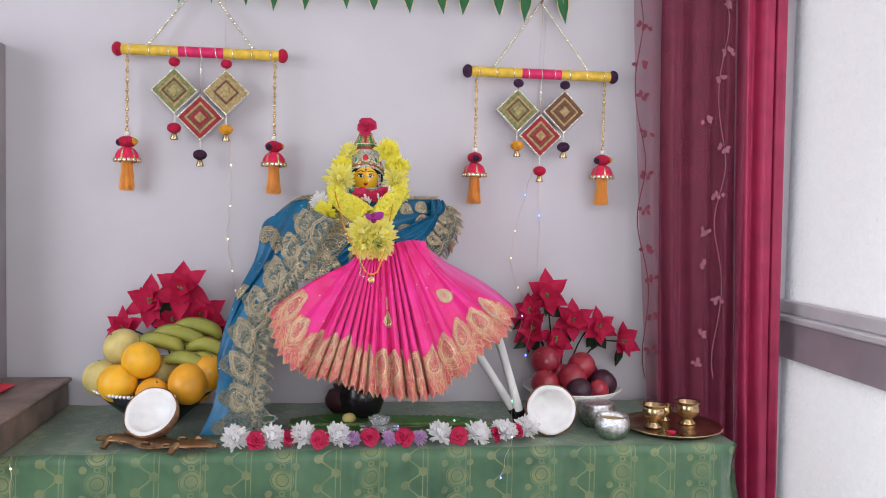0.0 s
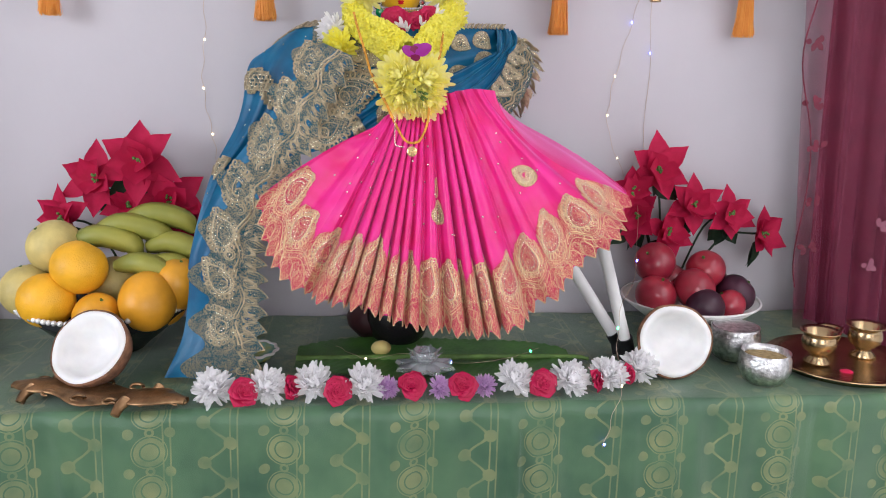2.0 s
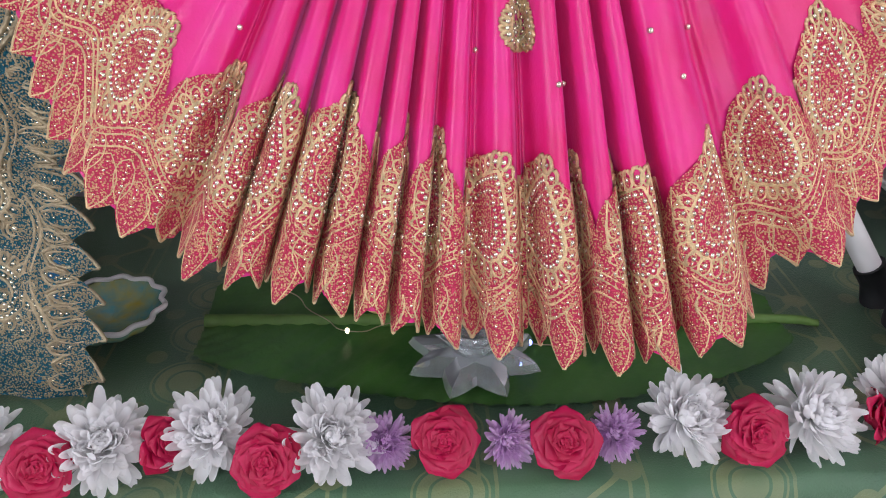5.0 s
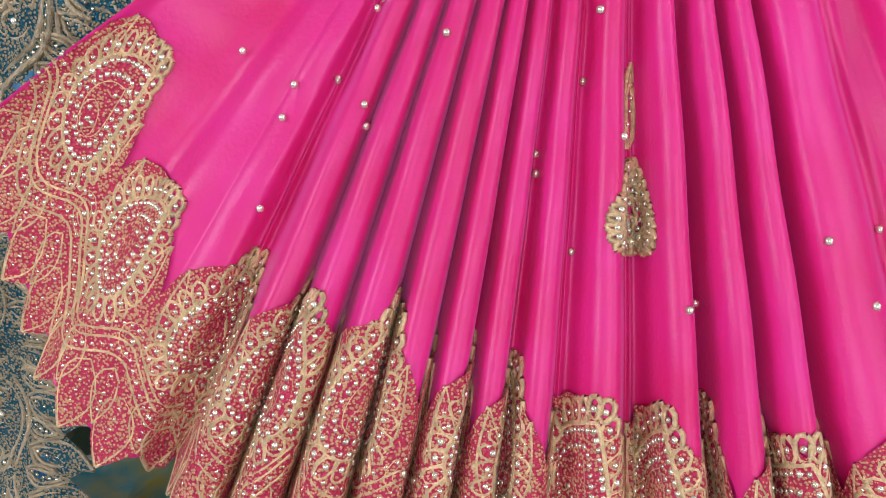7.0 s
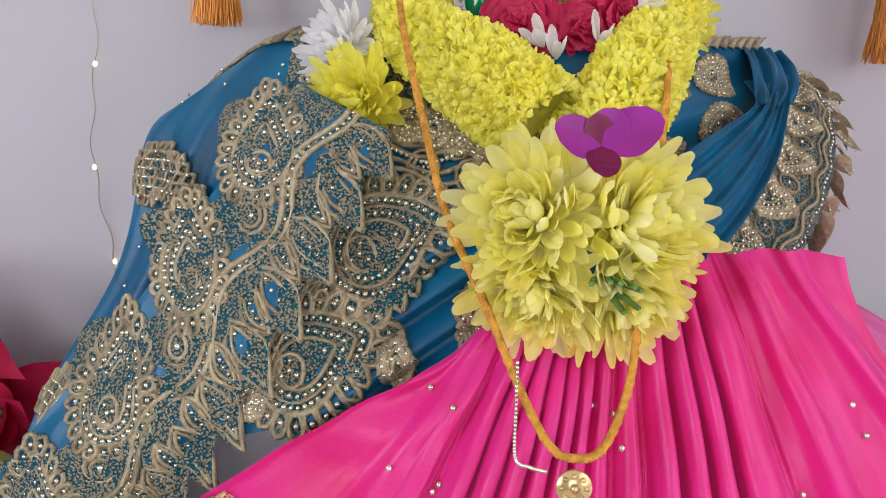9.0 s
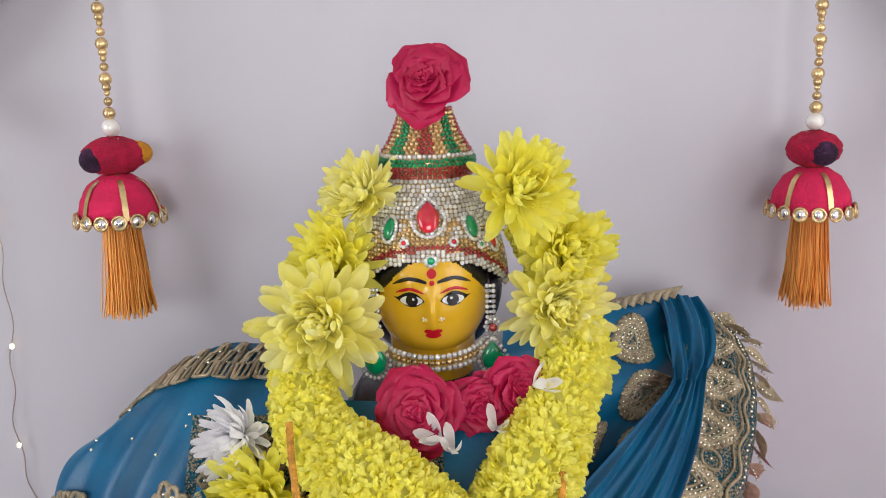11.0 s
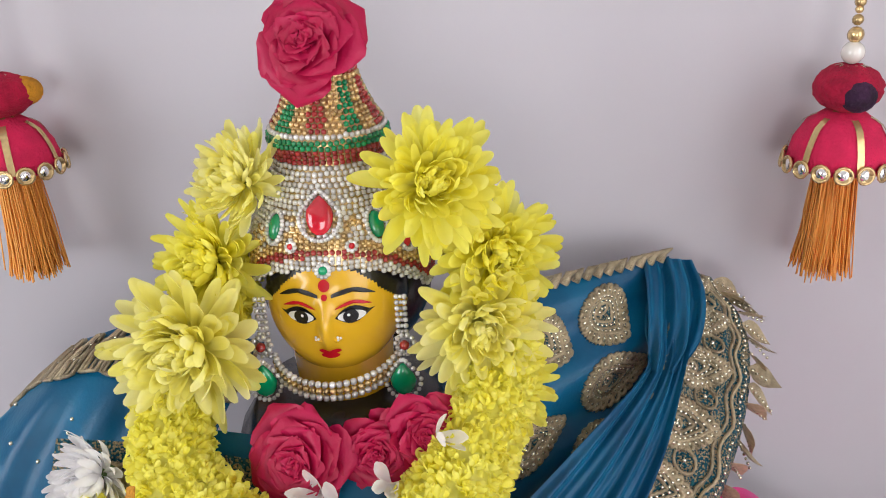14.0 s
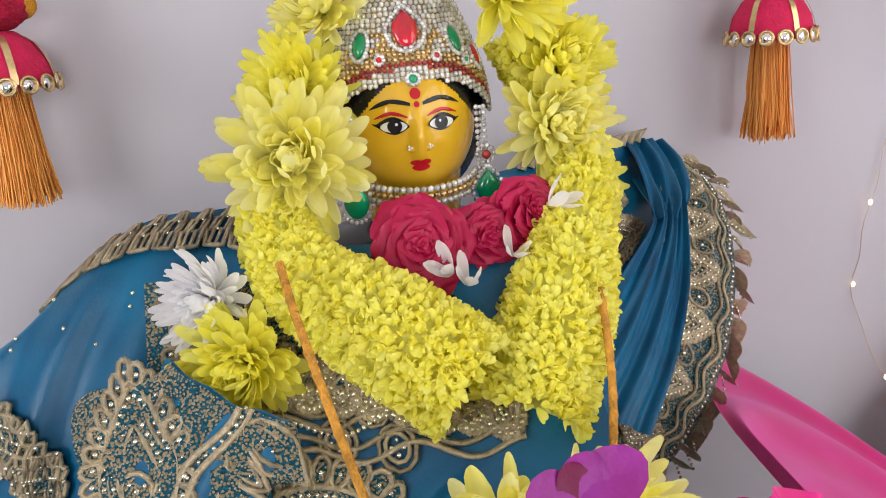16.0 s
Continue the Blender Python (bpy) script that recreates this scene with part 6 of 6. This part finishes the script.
silver_bowl((0.981, 1.712, TOP + 0.001), 0.038, 0.050, "embossed silver bowl filled with beige powder", 0.8)
silver_bowl((0.980, 1.815, TOP + 0.001), 0.040, 0.056, "embossed silver bowl closed with a silver lid", 1.0)
thali = thing("brass_plate", "polished brass plate with a raised rim", "plate", (1.145, 1.775, TOP))
g = Geo()
g.lathe([(0.0, 0.001), (0.10, 0.001), (0.112, 0.010), (0.117, 0.012), (0.114, 0.014), (0.100, 0.005), (0.0, 0.005)], (1.145, 1.775, TOP + 0.001), 60)
part("plate", g, M["brass"], thali)
g = Geo()
g.lathe([(0.0, 0.002), (0.006, 0.002), (0.010, 0.0)], (1.13, 1.735, TOP + 0.006), 14)
part("vermilion_mark", g, M["felt_red"], thali)
for at, s in (((1.103, 1.775), 1.0), ((1.197, 1.80), 1.0), ((1.155, 1.835), 0.72)):
    ob = thing("brass_cup", "small footed brass cup standing on the plate", "cup", (*at, TOP + 0.006), "brass cups")
    g = Geo()
    g.lathe([(0.0, 0.0), (0.020, 0.0), (0.021, 0.003), (0.012, 0.010), (0.012, 0.014), (0.024, 0.024), (0.027, 0.034), (0.025, 0.044), (0.023, 0.048), (0.031, 0.053), (0.031, 0.0545), (0.022, 0.052), (0.021, 0.040), (0.0, 0.025)], (0, 0, 0), 32)
    g.moved(Matrix.Translation((*at, TOP + 0.0065)) @ Matrix.Scale(s, 4))
    part("body", g, M["brass"], ob)

stand = thing("tube_stand", "white plastic tube stand with black rubber feet behind the skirt", "stand", (0.78, 1.80, TOP))
for a, b in (((0.728, 1.765, 0.985), (0.790, 1.800, 0.806)), ((0.700, 1.86, 0.93), (0.785, 1.84, 0.80))):
    a, b = np.array(a), np.array(b)
    g = Geo()
    g.tube([a, b], 0.0095, 16)
    leg = part("leg", g, M["white_plastic"], stand)
    g = Geo()
    d = (b - a) / np.linalg.norm(b - a)
    g.tube([b - 0.004 * d, b + 0.012 * d, (b + d * 0.022) * (1, 1, 0) + (0, 0, TOP + 0.008)], [0.0125, 0.0125, 0.014], 14)
    part("rubber_foot", g, M["rubber"], leg)
g = Geo()
g.tube([(0.43, 1.905, 0.94), (0.60, 1.88, 0.95), (0.725, 1.77, 0.98)], 0.008, 10)
part("crossbar", g, M["rubber"], stand)


def poinsettia(blooms, base, label):
    ob = thing("poinsettia_spray", label, "artificial flowers", (*base, TOP), "poinsettia sprays")
    for (x, z, r, wx) in blooms:
        y = 2.03 - rng.uniform(0, 0.02)
        r = r * 1.12
        way = (wx + rng.normal(0, 0.15), -1, 0.25 + rng.normal(0, 0.15))
        g = Geo()
        for k in range(7):
            g.ball((x + rng.normal(0, 0.004), y - 0.018, z + rng.normal(0, 0.004) + 0.004), 0.0028, 6, 4)
        b = tagged(part("bloom", g, M["calyx"], ob), kind="stuff")
        for k in range(11):
            f = k // 6
            fl = Geo()
            m = np.array(facing((x, y - 0.012 * f, z), way)) @ turn(0, 0, 0, 12 + 22 * f + rng.normal(0, 7), rng.normal(0, 10), (k % 6) * (60 if f == 0 else 72) + 30 * f + rng.normal(0, 6))
            petal(fl, m, r * (1 - 0.3 * f) * rng.uniform(0.85, 1.1), r * 0.68, cup=0.35, curl=rng.normal(0.1, 0.2), blunt=0.95, nu=5, nv=8, tip=0.08)
            part("petal", fl, M["poinsettia"], b)
        g = Geo()
        g.tube(spline([(x, y, z), (x * 0.6 + base[0] * 0.4, 2.045, z * 0.55 + 0.4), (base[0], base[1], TOP + 0.002)], 12), 0.0022, 5)
        part("stem", g, M["dark_leaf"], ob)
        for k in range(3):
            g = Geo()
            m = np.array(facing((x, y + 0.01, z - 0.02), (rng.normal(0, 0.4), -1, 0))) @ turn(0, 0, -0.005, -5, 0, 180 + rng.uniform(-70, 70))
            petal(g, m, r * 0.95, r * 0.6, cup=0.3, curl=-0.2, blunt=0.95, nu=5, nv=7, tip=0.1)
            part("leaf", g, M["dark_leaf"], ob)


poinsettia([(0.0, 1.060, 0.070, 0), (-0.075, 1.028, 0.060, -0.3), (-0.130, 0.962, 0.052, -0.5), (0.048, 0.998, 0.062, 0.3), (-0.02, 0.985, 0.05, 0), (0.085, 0.955, 0.05, 0.3)], (-0.01, 2.06), "red fabric poinsettia spray leaning behind the oranges")
poinsettia([(0.905, 1.050, 0.062, 0), (0.868, 0.965, 0.055, -0.3), (0.975, 0.985, 0.055, 0.1), (1.045, 0.970, 0.050, 0.3), (1.105, 0.935, 0.052, 0.7), (0.93, 0.935, 0.05, 0), (0.86, 1.01, 0.045, -0.4)], (0.95, 2.06), "red fabric poinsettia spray leaning behind the apples")

# ---- wall hangings ----


def hanging(x0, x1, z, apex, shades, cap):
    cx = (x0 + x1) / 2
    ob = thing("wall_hanging", "ribbon-wrapped rod with beaded strings, yarn diamonds and tassels", "wall hanging", (cx, 2.045, z), "wall hangings")
    HY = 2.045
    for a, b, m in ((x0, x0 + 0.36 * (x1 - x0), "yellow_wrap"), (x0 + 0.36 * (x1 - x0), x0 + 0.64 * (x1 - x0), "pink_wrap"), (x0 + 0.64 * (x1 - x0), x1, "yellow_wrap")):
        g = Geo()
        xs = np.linspace(a, b, 30)
        g.tube(np.stack([xs, HY + 0 * xs, z + 0 * xs], -1), 0.0125 + 0.0006 * np.sin(xs * 900), 14)
        rod = part("rod", g, M[m], ob)
        for k in range(3):
            t = np.linspace(0, 2 * np.pi, 14)
            xm = a + (k + 0.5) * (b - a) / 3
            g = Geo()
            g.tube(np.stack([xm + 0.008 * np.cos(t) * 0 + 0.006 * (t / np.pi - 1), HY + 0.0132 * np.cos(t), z + 0.0132 * np.sin(t)], -1), 0.0014, 5)
            part("gold_thread", g, M["bead"], rod)
    for x in (x0 - 0.006, x1 + 0.006):
        g = Geo()
        g.ball((x, HY, z), 0.017, 16, 10, (0.8, 1, 1))
        part("pompom", g, M[cap], ob)
    for x in (cx - 0.125, cx + 0.125):
        g = Geo()
        n = 28
        for k in range(n):
            f = k / (n - 1)
            g.bead((x + (cx - x) * f, HY + 0.02 * f, z + 0.012 + (apex - z - 0.012) * f), 0.0042)
        tagged(part("bead_cord", g, M["bead"], ob), kind="stuff")
    g = Geo()
    g.tube([(cx, WALL_Y - 0.035, apex), (cx, WALL_Y - 0.001, apex - 0.002)], 0.003, 8)
    part("nail", g, M["bronze"], ob)
    for k, (dx, dz) in enumerate(((-0.061, -0.095), (0.061, -0.095), (0.0, -0.158))):
        c = np.array((cx + dx, HY - 0.004, z + dz))
        dia = None
        for j, (s, m) in enumerate(((0.056, "stone_white"), (0.051, shades[k]), (0.038, "dia_tan"), (0.031, "dia_brown"), (0.024, shades[k]), (0.014, "dia_tan"))):
            g = Geo()
            th = 0.0035 + 0.0012 * j
            q = [(s, 0), (0, s), (-s, 0), (0, -s)]
            P = [(c[0] + a, c[1] + 0.004, c[2] + b) for a, b in q] + [(c[0] + a, c[1] - th, c[2] + b) for a, b in q] + [(c[0] + a * 0.9, c[1] - th - 0.001, c[2] + b * 0.9) for a, b in q]
            g.add(P, [(0, 1, 2, 3), (11, 10, 9, 8)] + [(4 * u + i, 4 * u + 4 + i, 4 * u + 4 + (i + 1) % 4, 4 * u + (i + 1) % 4) for u in (0, 1) for i in range(4)])
            if dia is None:
                dia = part("diamond", g, M[m], ob, smooth=False)
            else:
                part("yarn_square", g, M[m], dia, smooth=False)
        e = Geo()
        for i in range(4):
            for f in np.linspace(0, 1, 15, endpoint=False):
                a, b = np.array(q[i]) / 0.014 * 0.0535, np.array(q[(i + 1) % 4]) / 0.014 * 0.0535
                p = a + (b - a) * f
                e.bead((c[0] + p[0], c[1] - 0.005, c[2] + p[1]), 0.0024)
        tagged(part("bead_edge", e, M["bead"], dia), kind="stuff")
        g = Geo()
        g.ball((c[0], c[1] - 0.006, c[2] + 0.068), 0.0125, 14, 9, (1.1, 0.8, 0.9))
        if k < 2:
            part("pompom", g, M["pompom" if cap != "pompom_dark" else "pompom_dark"], ob)
        g = Geo()
        g.tube([(c[0], c[1], c[2] + 0.055), (c[0], HY, z)], 0.0012, 5)
        part("thread", g, M["bead"], ob)
        bz = c[2] - 0.090
        g = Geo()
        g.ball((c[0], c[1] - 0.004, bz), 0.017, 16, 10, (1, 0.9, 0.75))
        pm = part("pompom", g, M[("pompom", "pompom_yellow", "pompom_dark")[(k + (cap == "pompom_dark")) % 3]], ob)
        g = Geo()
        g.lathe([(0.0, 0.012), (0.005, 0.010), (0.0065, 0.0), (0.010, -0.010), (0.0095, -0.011), (0.0, -0.004)], (c[0], c[1] - 0.004, bz - 0.017), 18)
        part("bell", g, M["brass"], pm)
        g = Geo()
        for kk in range(5):
            g.bead((c[0], c[1], c[2] - 0.058 - 0.0045 * kk), 0.0026)
        tagged(part("bead_string", g, M["pearl"], ob), kind="stuff")
    return ob


def tassel():
    """A bead string, pearl, pompom, mirror-edged felt dome and silk tassel; the dome's rim lies at the origin."""
    ob = thing("tassel", "orange silk tassel under a red mirror-edged felt dome", "tassel", (0, 0, 0), "tassels on the wall hangings")
    g = Geo()
    z, k = 0.085, 0
    while z < 0.288:
        r = (0.0052, 0.0036, 0.0026, 0.0036)[k % 4]
        g.ball((0, 0, z), r, 8, 6)
        z += r * 1.75
        k += 1
    tagged(part("bead_string", g, M["stone_gold"], ob), kind="stuff")
    g = Geo()
    g.ball((0, 0, 0.074), 0.0072, 14, 9)
    part("pearl", g, M["pearl"], ob)
    g = Geo()
    for k in range(8):
        m = turn(0, 0, 0.066, 0, 0, k * 45) @ turn(0, 0.002, 0, -12, 0, 0)
        petal(g, m, 0.009, 0.006, cup=0.4, curl=0.1, nu=3, nv=4)
    part("bead_cap", g, M["bead"], ob)
    g = Geo()
    g.ball((0, 0, 0), 1, 28, 18, (0.024, 0.020, 0.0145))
    V = g.v[0]
    V *= 1 + 0.09 * rng.random((len(V), 1))
    g.moved(Matrix.Translation((0, 0, 0.052)))
    pm = part("pompom", g, M["pompom"], ob)
    g = Geo()
    g.ball((0, 0, 0), 1, 16, 10, (0.013, 0.012, 0.010))
    g.moved(Matrix.Translation((0.016, -0.004, 0.053)))
    part("pompom_tuft", g, M["pompom_yellow"], pm)
    g = Geo()
    g.ball((0, 0, 0), 1, 16, 10, (0.010, 0.011, 0.010))
    g.moved(Matrix.Translation((-0.018, -0.004, 0.050)))
    part("pompom_tuft", g, M["pompom_dark"], pm)
    g = Geo()
    g.lathe([(0.002, 0.038), (0.012, 0.037), (0.022, 0.030), (0.029, 0.018), (0.0325, 0.002), (0.0315, 0.001), (0.02, 0.010), (0.0, 0.014)], seg=32)
    dome = part("felt_dome", g, M["felt_red"], ob)
    for k in range(6):
        a = k * math.pi / 3 + 0.3
        g = Geo()
        pr = spline([(0.006, 0.0385), (0.0225, 0.0305), (0.0297, 0.018), (0.0332, 0.004)], 9)
        for d in (-0.0022,):
            L = np.stack([pr[:, 0] * math.cos(a) - 0.0022 * math.sin(a), pr[:, 0] * math.sin(a) + 0.0022 * math.cos(a), pr[:, 1]], -1)
            R = np.stack([pr[:, 0] * math.cos(a) + 0.0022 * math.sin(a), pr[:, 0] * math.sin(a) - 0.0022 * math.cos(a), pr[:, 1]], -1)
            g.grid(np.stack([L, R], 1))
        part("ribbon", g, M["stone_gold"], dome)
    for k in range(16):
        a = k * 2 * math.pi / 16
        g = Geo()
        g.lathe([(0.0, 0.0014), (0.0045, 0.0014), (0.0045, 0.0)], seg=12)
        g.moved(facing((0.0332 * math.cos(a), 0.0332 * math.sin(a), 0.003), (math.cos(a), math.sin(a), 0.1)))
        mr = part("mirror", g, M["mirror"], dome)
        g = Geo()
        t = np.linspace(0, 2 * np.pi, 13)
        g.tube(np.stack([0.0052 * np.cos(t), 0.0052 * np.sin(t), 0.001 + 0 * t], -1), 0.0011, 5, cap=False)
        g.moved(facing((0.0332 * math.cos(a), 0.0332 * math.sin(a), 0.003), (math.cos(a), math.sin(a), 0.1)))
        part("mirror_rim", g, M["stone_gold"], mr)
    g = Geo()
    for k in range(330):
        a, r = rng.uniform(0, 2 * math.pi), 0.013 * math.sqrt(rng.random())
        x, y = r * math.cos(a), r * math.sin(a)
        s = rng.uniform(1.2, 1.75)
        L = rng.uniform(0.070, 0.079)
        j = rng.normal(0, 0.0012, 4)
        g.tube([(x, y, 0.012), (x * 1.2 + j[0], y * 1.2 + j[1], -L * 0.5), (x * s + j[2], y * s + j[3], -L)], 0.00055, 3, cap=False)
    tagged(part("threads", g, M["tassel"], ob), kind="stuff")
    g = Geo()
    g.lathe([(0.010, 0.010), (0.012, -0.03), (0.015, -0.066), (0.0, -0.064)], seg=14)
    part("core", g, M["tassel"], ob)
    return ob


hanging(-0.152, 0.224, 1.634, 1.815, ("dia_green", "dia_tan", "dia_red"), "pompom")
hanging(0.698, 1.068, 1.618, 1.805, ("dia_green", "dia_brown", "dia_red"), "pompom_dark")
first = tassel()
first.matrix_basis = pose(-0.136, 2.045, 1.366) @ Matrix.Scale(0.9, 4)
for x, z, rz in ((0.212, 1.362, 40), (0.715, 1.350, 75), (1.052, 1.353, 10)):
    copy_thing(first, pose(x, 2.045, z + 0.003, 0, 0, rz))

tor = thing("leaf_garland", "row of green fabric mango leaves strung along the wall", "garland", (0.49, 2.06, 1.88))
g = Geo()
g.tube([(-0.3, 2.07, 1.885), (0.3, 2.07, 1.878), (0.9, 2.07, 1.885), (1.3, 2.07, 1.89)], 0.004, 6)
part("string", g, M["cord"], tor)
for k in range(-2, 11):
    x = 0.139 + 0.0785 * k + rng.normal(0, 0.003)
    L = 0.135 + rng.normal(0, 0.004)
    g = Geo()
    m = np.array(facing((x, 2.058, 1.882), (rng.normal(0, 0.05), -1, 0.12))) @ turn(0, 0, 0, 0, 0, 180 + rng.normal(0, 4))
    petal(g, m, L, 0.044 if k != 4 else 0.06, cup=-0.35, curl=0.05, blunt=0.8, nu=7, nv=12, tip=0.05)
    lf = part("leaf", g, M["green_felt"], tor)
    g = Geo()
    mm = np.array(m)
    for v in np.linspace(0.1, 0.95, 22):
        g.bead((mm @ np.array((0, L * v, 0.001, 1)))[:3], 0.0016)
    tagged(part("bead_vein", g, M["bead"], lf), kind="stuff")
    for s in (-1, 1):
        g = Geo()
        pts = []
        for v in np.linspace(0.15, 0.9, 12):
            hw = 0.5 * 0.044 * math.sin(math.pi * v ** 0.8 * 0.93) * 0.72
            pts.append((mm @ np.array((s * hw, L * v, -0.35 * hw * 0.5 + 0.002, 1)))[:3])
        g.tube(pts, 0.0011, 4, cap=False)
        part("stitch", g, M["gold_thread"], lf)

# ---- curtain ----
cur = thing("curtain", "maroon curtain with a sheer flowered layer beside the window", "curtain", (1.3, 1.97, 0))


def hang(x_top, x_low, y, z0, z1, folds, depth, m, name, skew=0.0, n=160, lean=0.0):
    a, b = np.meshgrid(np.linspace(0, 1, n), np.linspace(0, 1, 50), indexing="ij")
    xa, xb = x_top
    la, lb = x_low
    bb = b ** 1.6
    x = (xa + (xb - xa) * a) * (1 - bb) + (la + (lb - la) * a) * bb
    ph = 2 * np.pi * folds * a + 1.1 * np.sin(7 * a) + skew * b
    yy = y + depth * np.sin(ph) * (0.75 + 0.4 * b) + 0.25 * depth * np.sin(2.3 * ph + 1) + lean * b
    g = Geo()
    g.grid(np.stack([x + 0.3 * depth * np.cos(ph), yy, z1 + (z0 - z1) * b], -1))
    return part(name, g, m, cur)


hang((1.175, 1.375), (1.235, 1.44), 2.005, 0.05, 2.42, 3.5, 0.014, M["maroon"], "back_panel", 0.6)
hang((1.36, 1.50), (1.435, 1.53), 1.965, 0.05, 2.42, 3.0, 0.016, M["magenta"], "side_panel", 0.4)
sh = hang((1.070, 1.385), (1.185, 1.40), 1.955, 0.52, 2.42, 4.5, 0.013, M["sheer"], "sheer_layer", 1.0)
for k in range(26):
    g = Geo()
    side = k % 2
    zc = 2.0 - 0.045 * k + rng.normal(0, 0.01)
    f = (2.42 - zc) / 1.9
    xl = 1.070 * (1 - f ** 1.6) + 1.185 * f ** 1.6
    xr = 1.36 * (1 - f ** 1.6) + 1.37 * f ** 1.6
    x = xl + 0.014 if side == 0 else xr - 0.06 + rng.normal(0, 0.02)
    for j in range(5):
        m = np.array(facing((x + rng.normal(0, 0.006), 1.937, zc), (0, -1, 0))) @ turn(0, 0, 0, 4, 0, j * 72 + rng.uniform(0, 20))
        petal(g, m, rng.uniform(0.010, 0.017), 0.010, cup=0.1, curl=0.0, blunt=0.9, nu=3, nv=5)
    part("flower_motif", g, M["motif_white"] if side else M["maroon"], sh)
for x0 in (1.078, 1.318):
    g = Geo()
    zz = np.linspace(2.2, 0.85, 60)
    ff = (2.42 - zz) / 1.9
    g.tube(np.stack([x0 + 0.10 * ff ** 1.6 * (1 if x0 < 1.2 else 0.2) + 0.012 * np.sin(zz * 19), 1.938 + 0.004 * np.sin(zz * 31), zz], -1), 0.0016, 4)
    part("vine_motif", g, M["maroon"] if x0 < 1.2 else M["motif_white"], sh)
g = Geo()
g.tube([(1.05, 1.985, 2.43), (WIN_X - 0.003, 1.985, 2.43)], 0.012, 12)
rodc = solo("curtain_rod", g, M["brass"], "round metal curtain rod above the window", "curtain rod")

# ---- fairy lights ----


def lights(label, line, bulbs):
    ob = thing("fairy_lights", label, "string lights", line[0], "fairy lights")
    g = Geo()
    c = spline(line, 90)
    g.tube(c + np.stack([0.002 * np.sin(np.arange(90) * 0.7), 0 * np.arange(90), 0.0 * np.arange(90)], -1), 0.00045, 4)
    part("wire", g, M["wire"], ob)
    for f, m in bulbs:
        g = Geo()
        g.ball(c[int(f * 89)], 0.0018, 10, 7, (1, 1, 1.3))
        part("bulb", g, M[m], ob)


W = WALL_Y - 0.006
lights("thin copper fairy lights hanging down the white wall", [(0.085, W, 1.80), (0.10, W, 1.45), (0.106, W, 1.30), (0.098, W, 1.19), (0.112, W, 1.09), (0.13, W - 0.05, 1.02)], [(0.12, "bulb_warm"), (0.3, "bulb_warm"), (0.47, "bulb_warm"), (0.62, "bulb_warm"), (0.78, "bulb_warm"), (0.9, "bulb_warm")])
lights("thin copper fairy lights hanging down the white wall", [(0.89, W, 1.80), (0.885, W, 1.55), (0.87, W - 0.03, 1.40), (0.855, W, 1.30), (0.83, W, 1.20), (0.825, W, 1.12), (0.845, W - 0.05, 1.03), (0.82, W - 0.12, 0.95)], [(0.1, "bulb_blue"), (0.25, "bulb_warm"), (0.42, "bulb_blue"), (0.56, "bulb_warm"), (0.68, "bulb_warm"), (0.8, "bulb_warm"), (0.92, "bulb_blue")])
lights("thin copper fairy lights hanging down the white wall", [(0.90, W, 1.78), (0.89, W, 1.45), (0.895, W, 1.28), (0.895, W, 1.10), (0.87, W - 0.06, 1.0), (0.80, 1.80, 0.93), (0.765, 1.76, 0.86), (0.762, 1.745, 0.80), (0.742, 1.66, 0.785), (0.725, 1.645, 0.74), (0.715, 1.642, 0.70)], [(0.15, "bulb_warm"), (0.22, "bulb_blue"), (0.34, "bulb_warm"), (0.5, "bulb_blue"), (0.63, "bulb_green"), (0.8, "bulb_warm"), (0.99, "bulb_blue")])
lights("thin copper fairy lights trailing over the green cloth", [(-0.34, 1.80, TOP + 0.004), (-0.285, 1.72, TOP + 0.005), (-0.262, 1.662, TOP + 0.004), (-0.255, 1.640, 0.70), (-0.27, 1.635, 0.60), (-0.24, 1.635, 0.50)], [(0.25, "bulb_blue"), (0.5, "bulb_warm"), (0.82, "bulb_green")])
lights("thin copper fairy lights trailing round the glass candle holder", [(0.33, 1.85, TOP + 0.02), (0.38, 1.80, TOP + 0.016), (0.44, 1.82, TOP + 0.016), (0.52, 1.78, TOP + 0.014), (0.60, 1.80, TOP + 0.013), (0.66, 1.84, TOP + 0.014)], [(0.2, "bulb_warm"), (0.58, "bulb_blue"), (0.95, "bulb_green")])
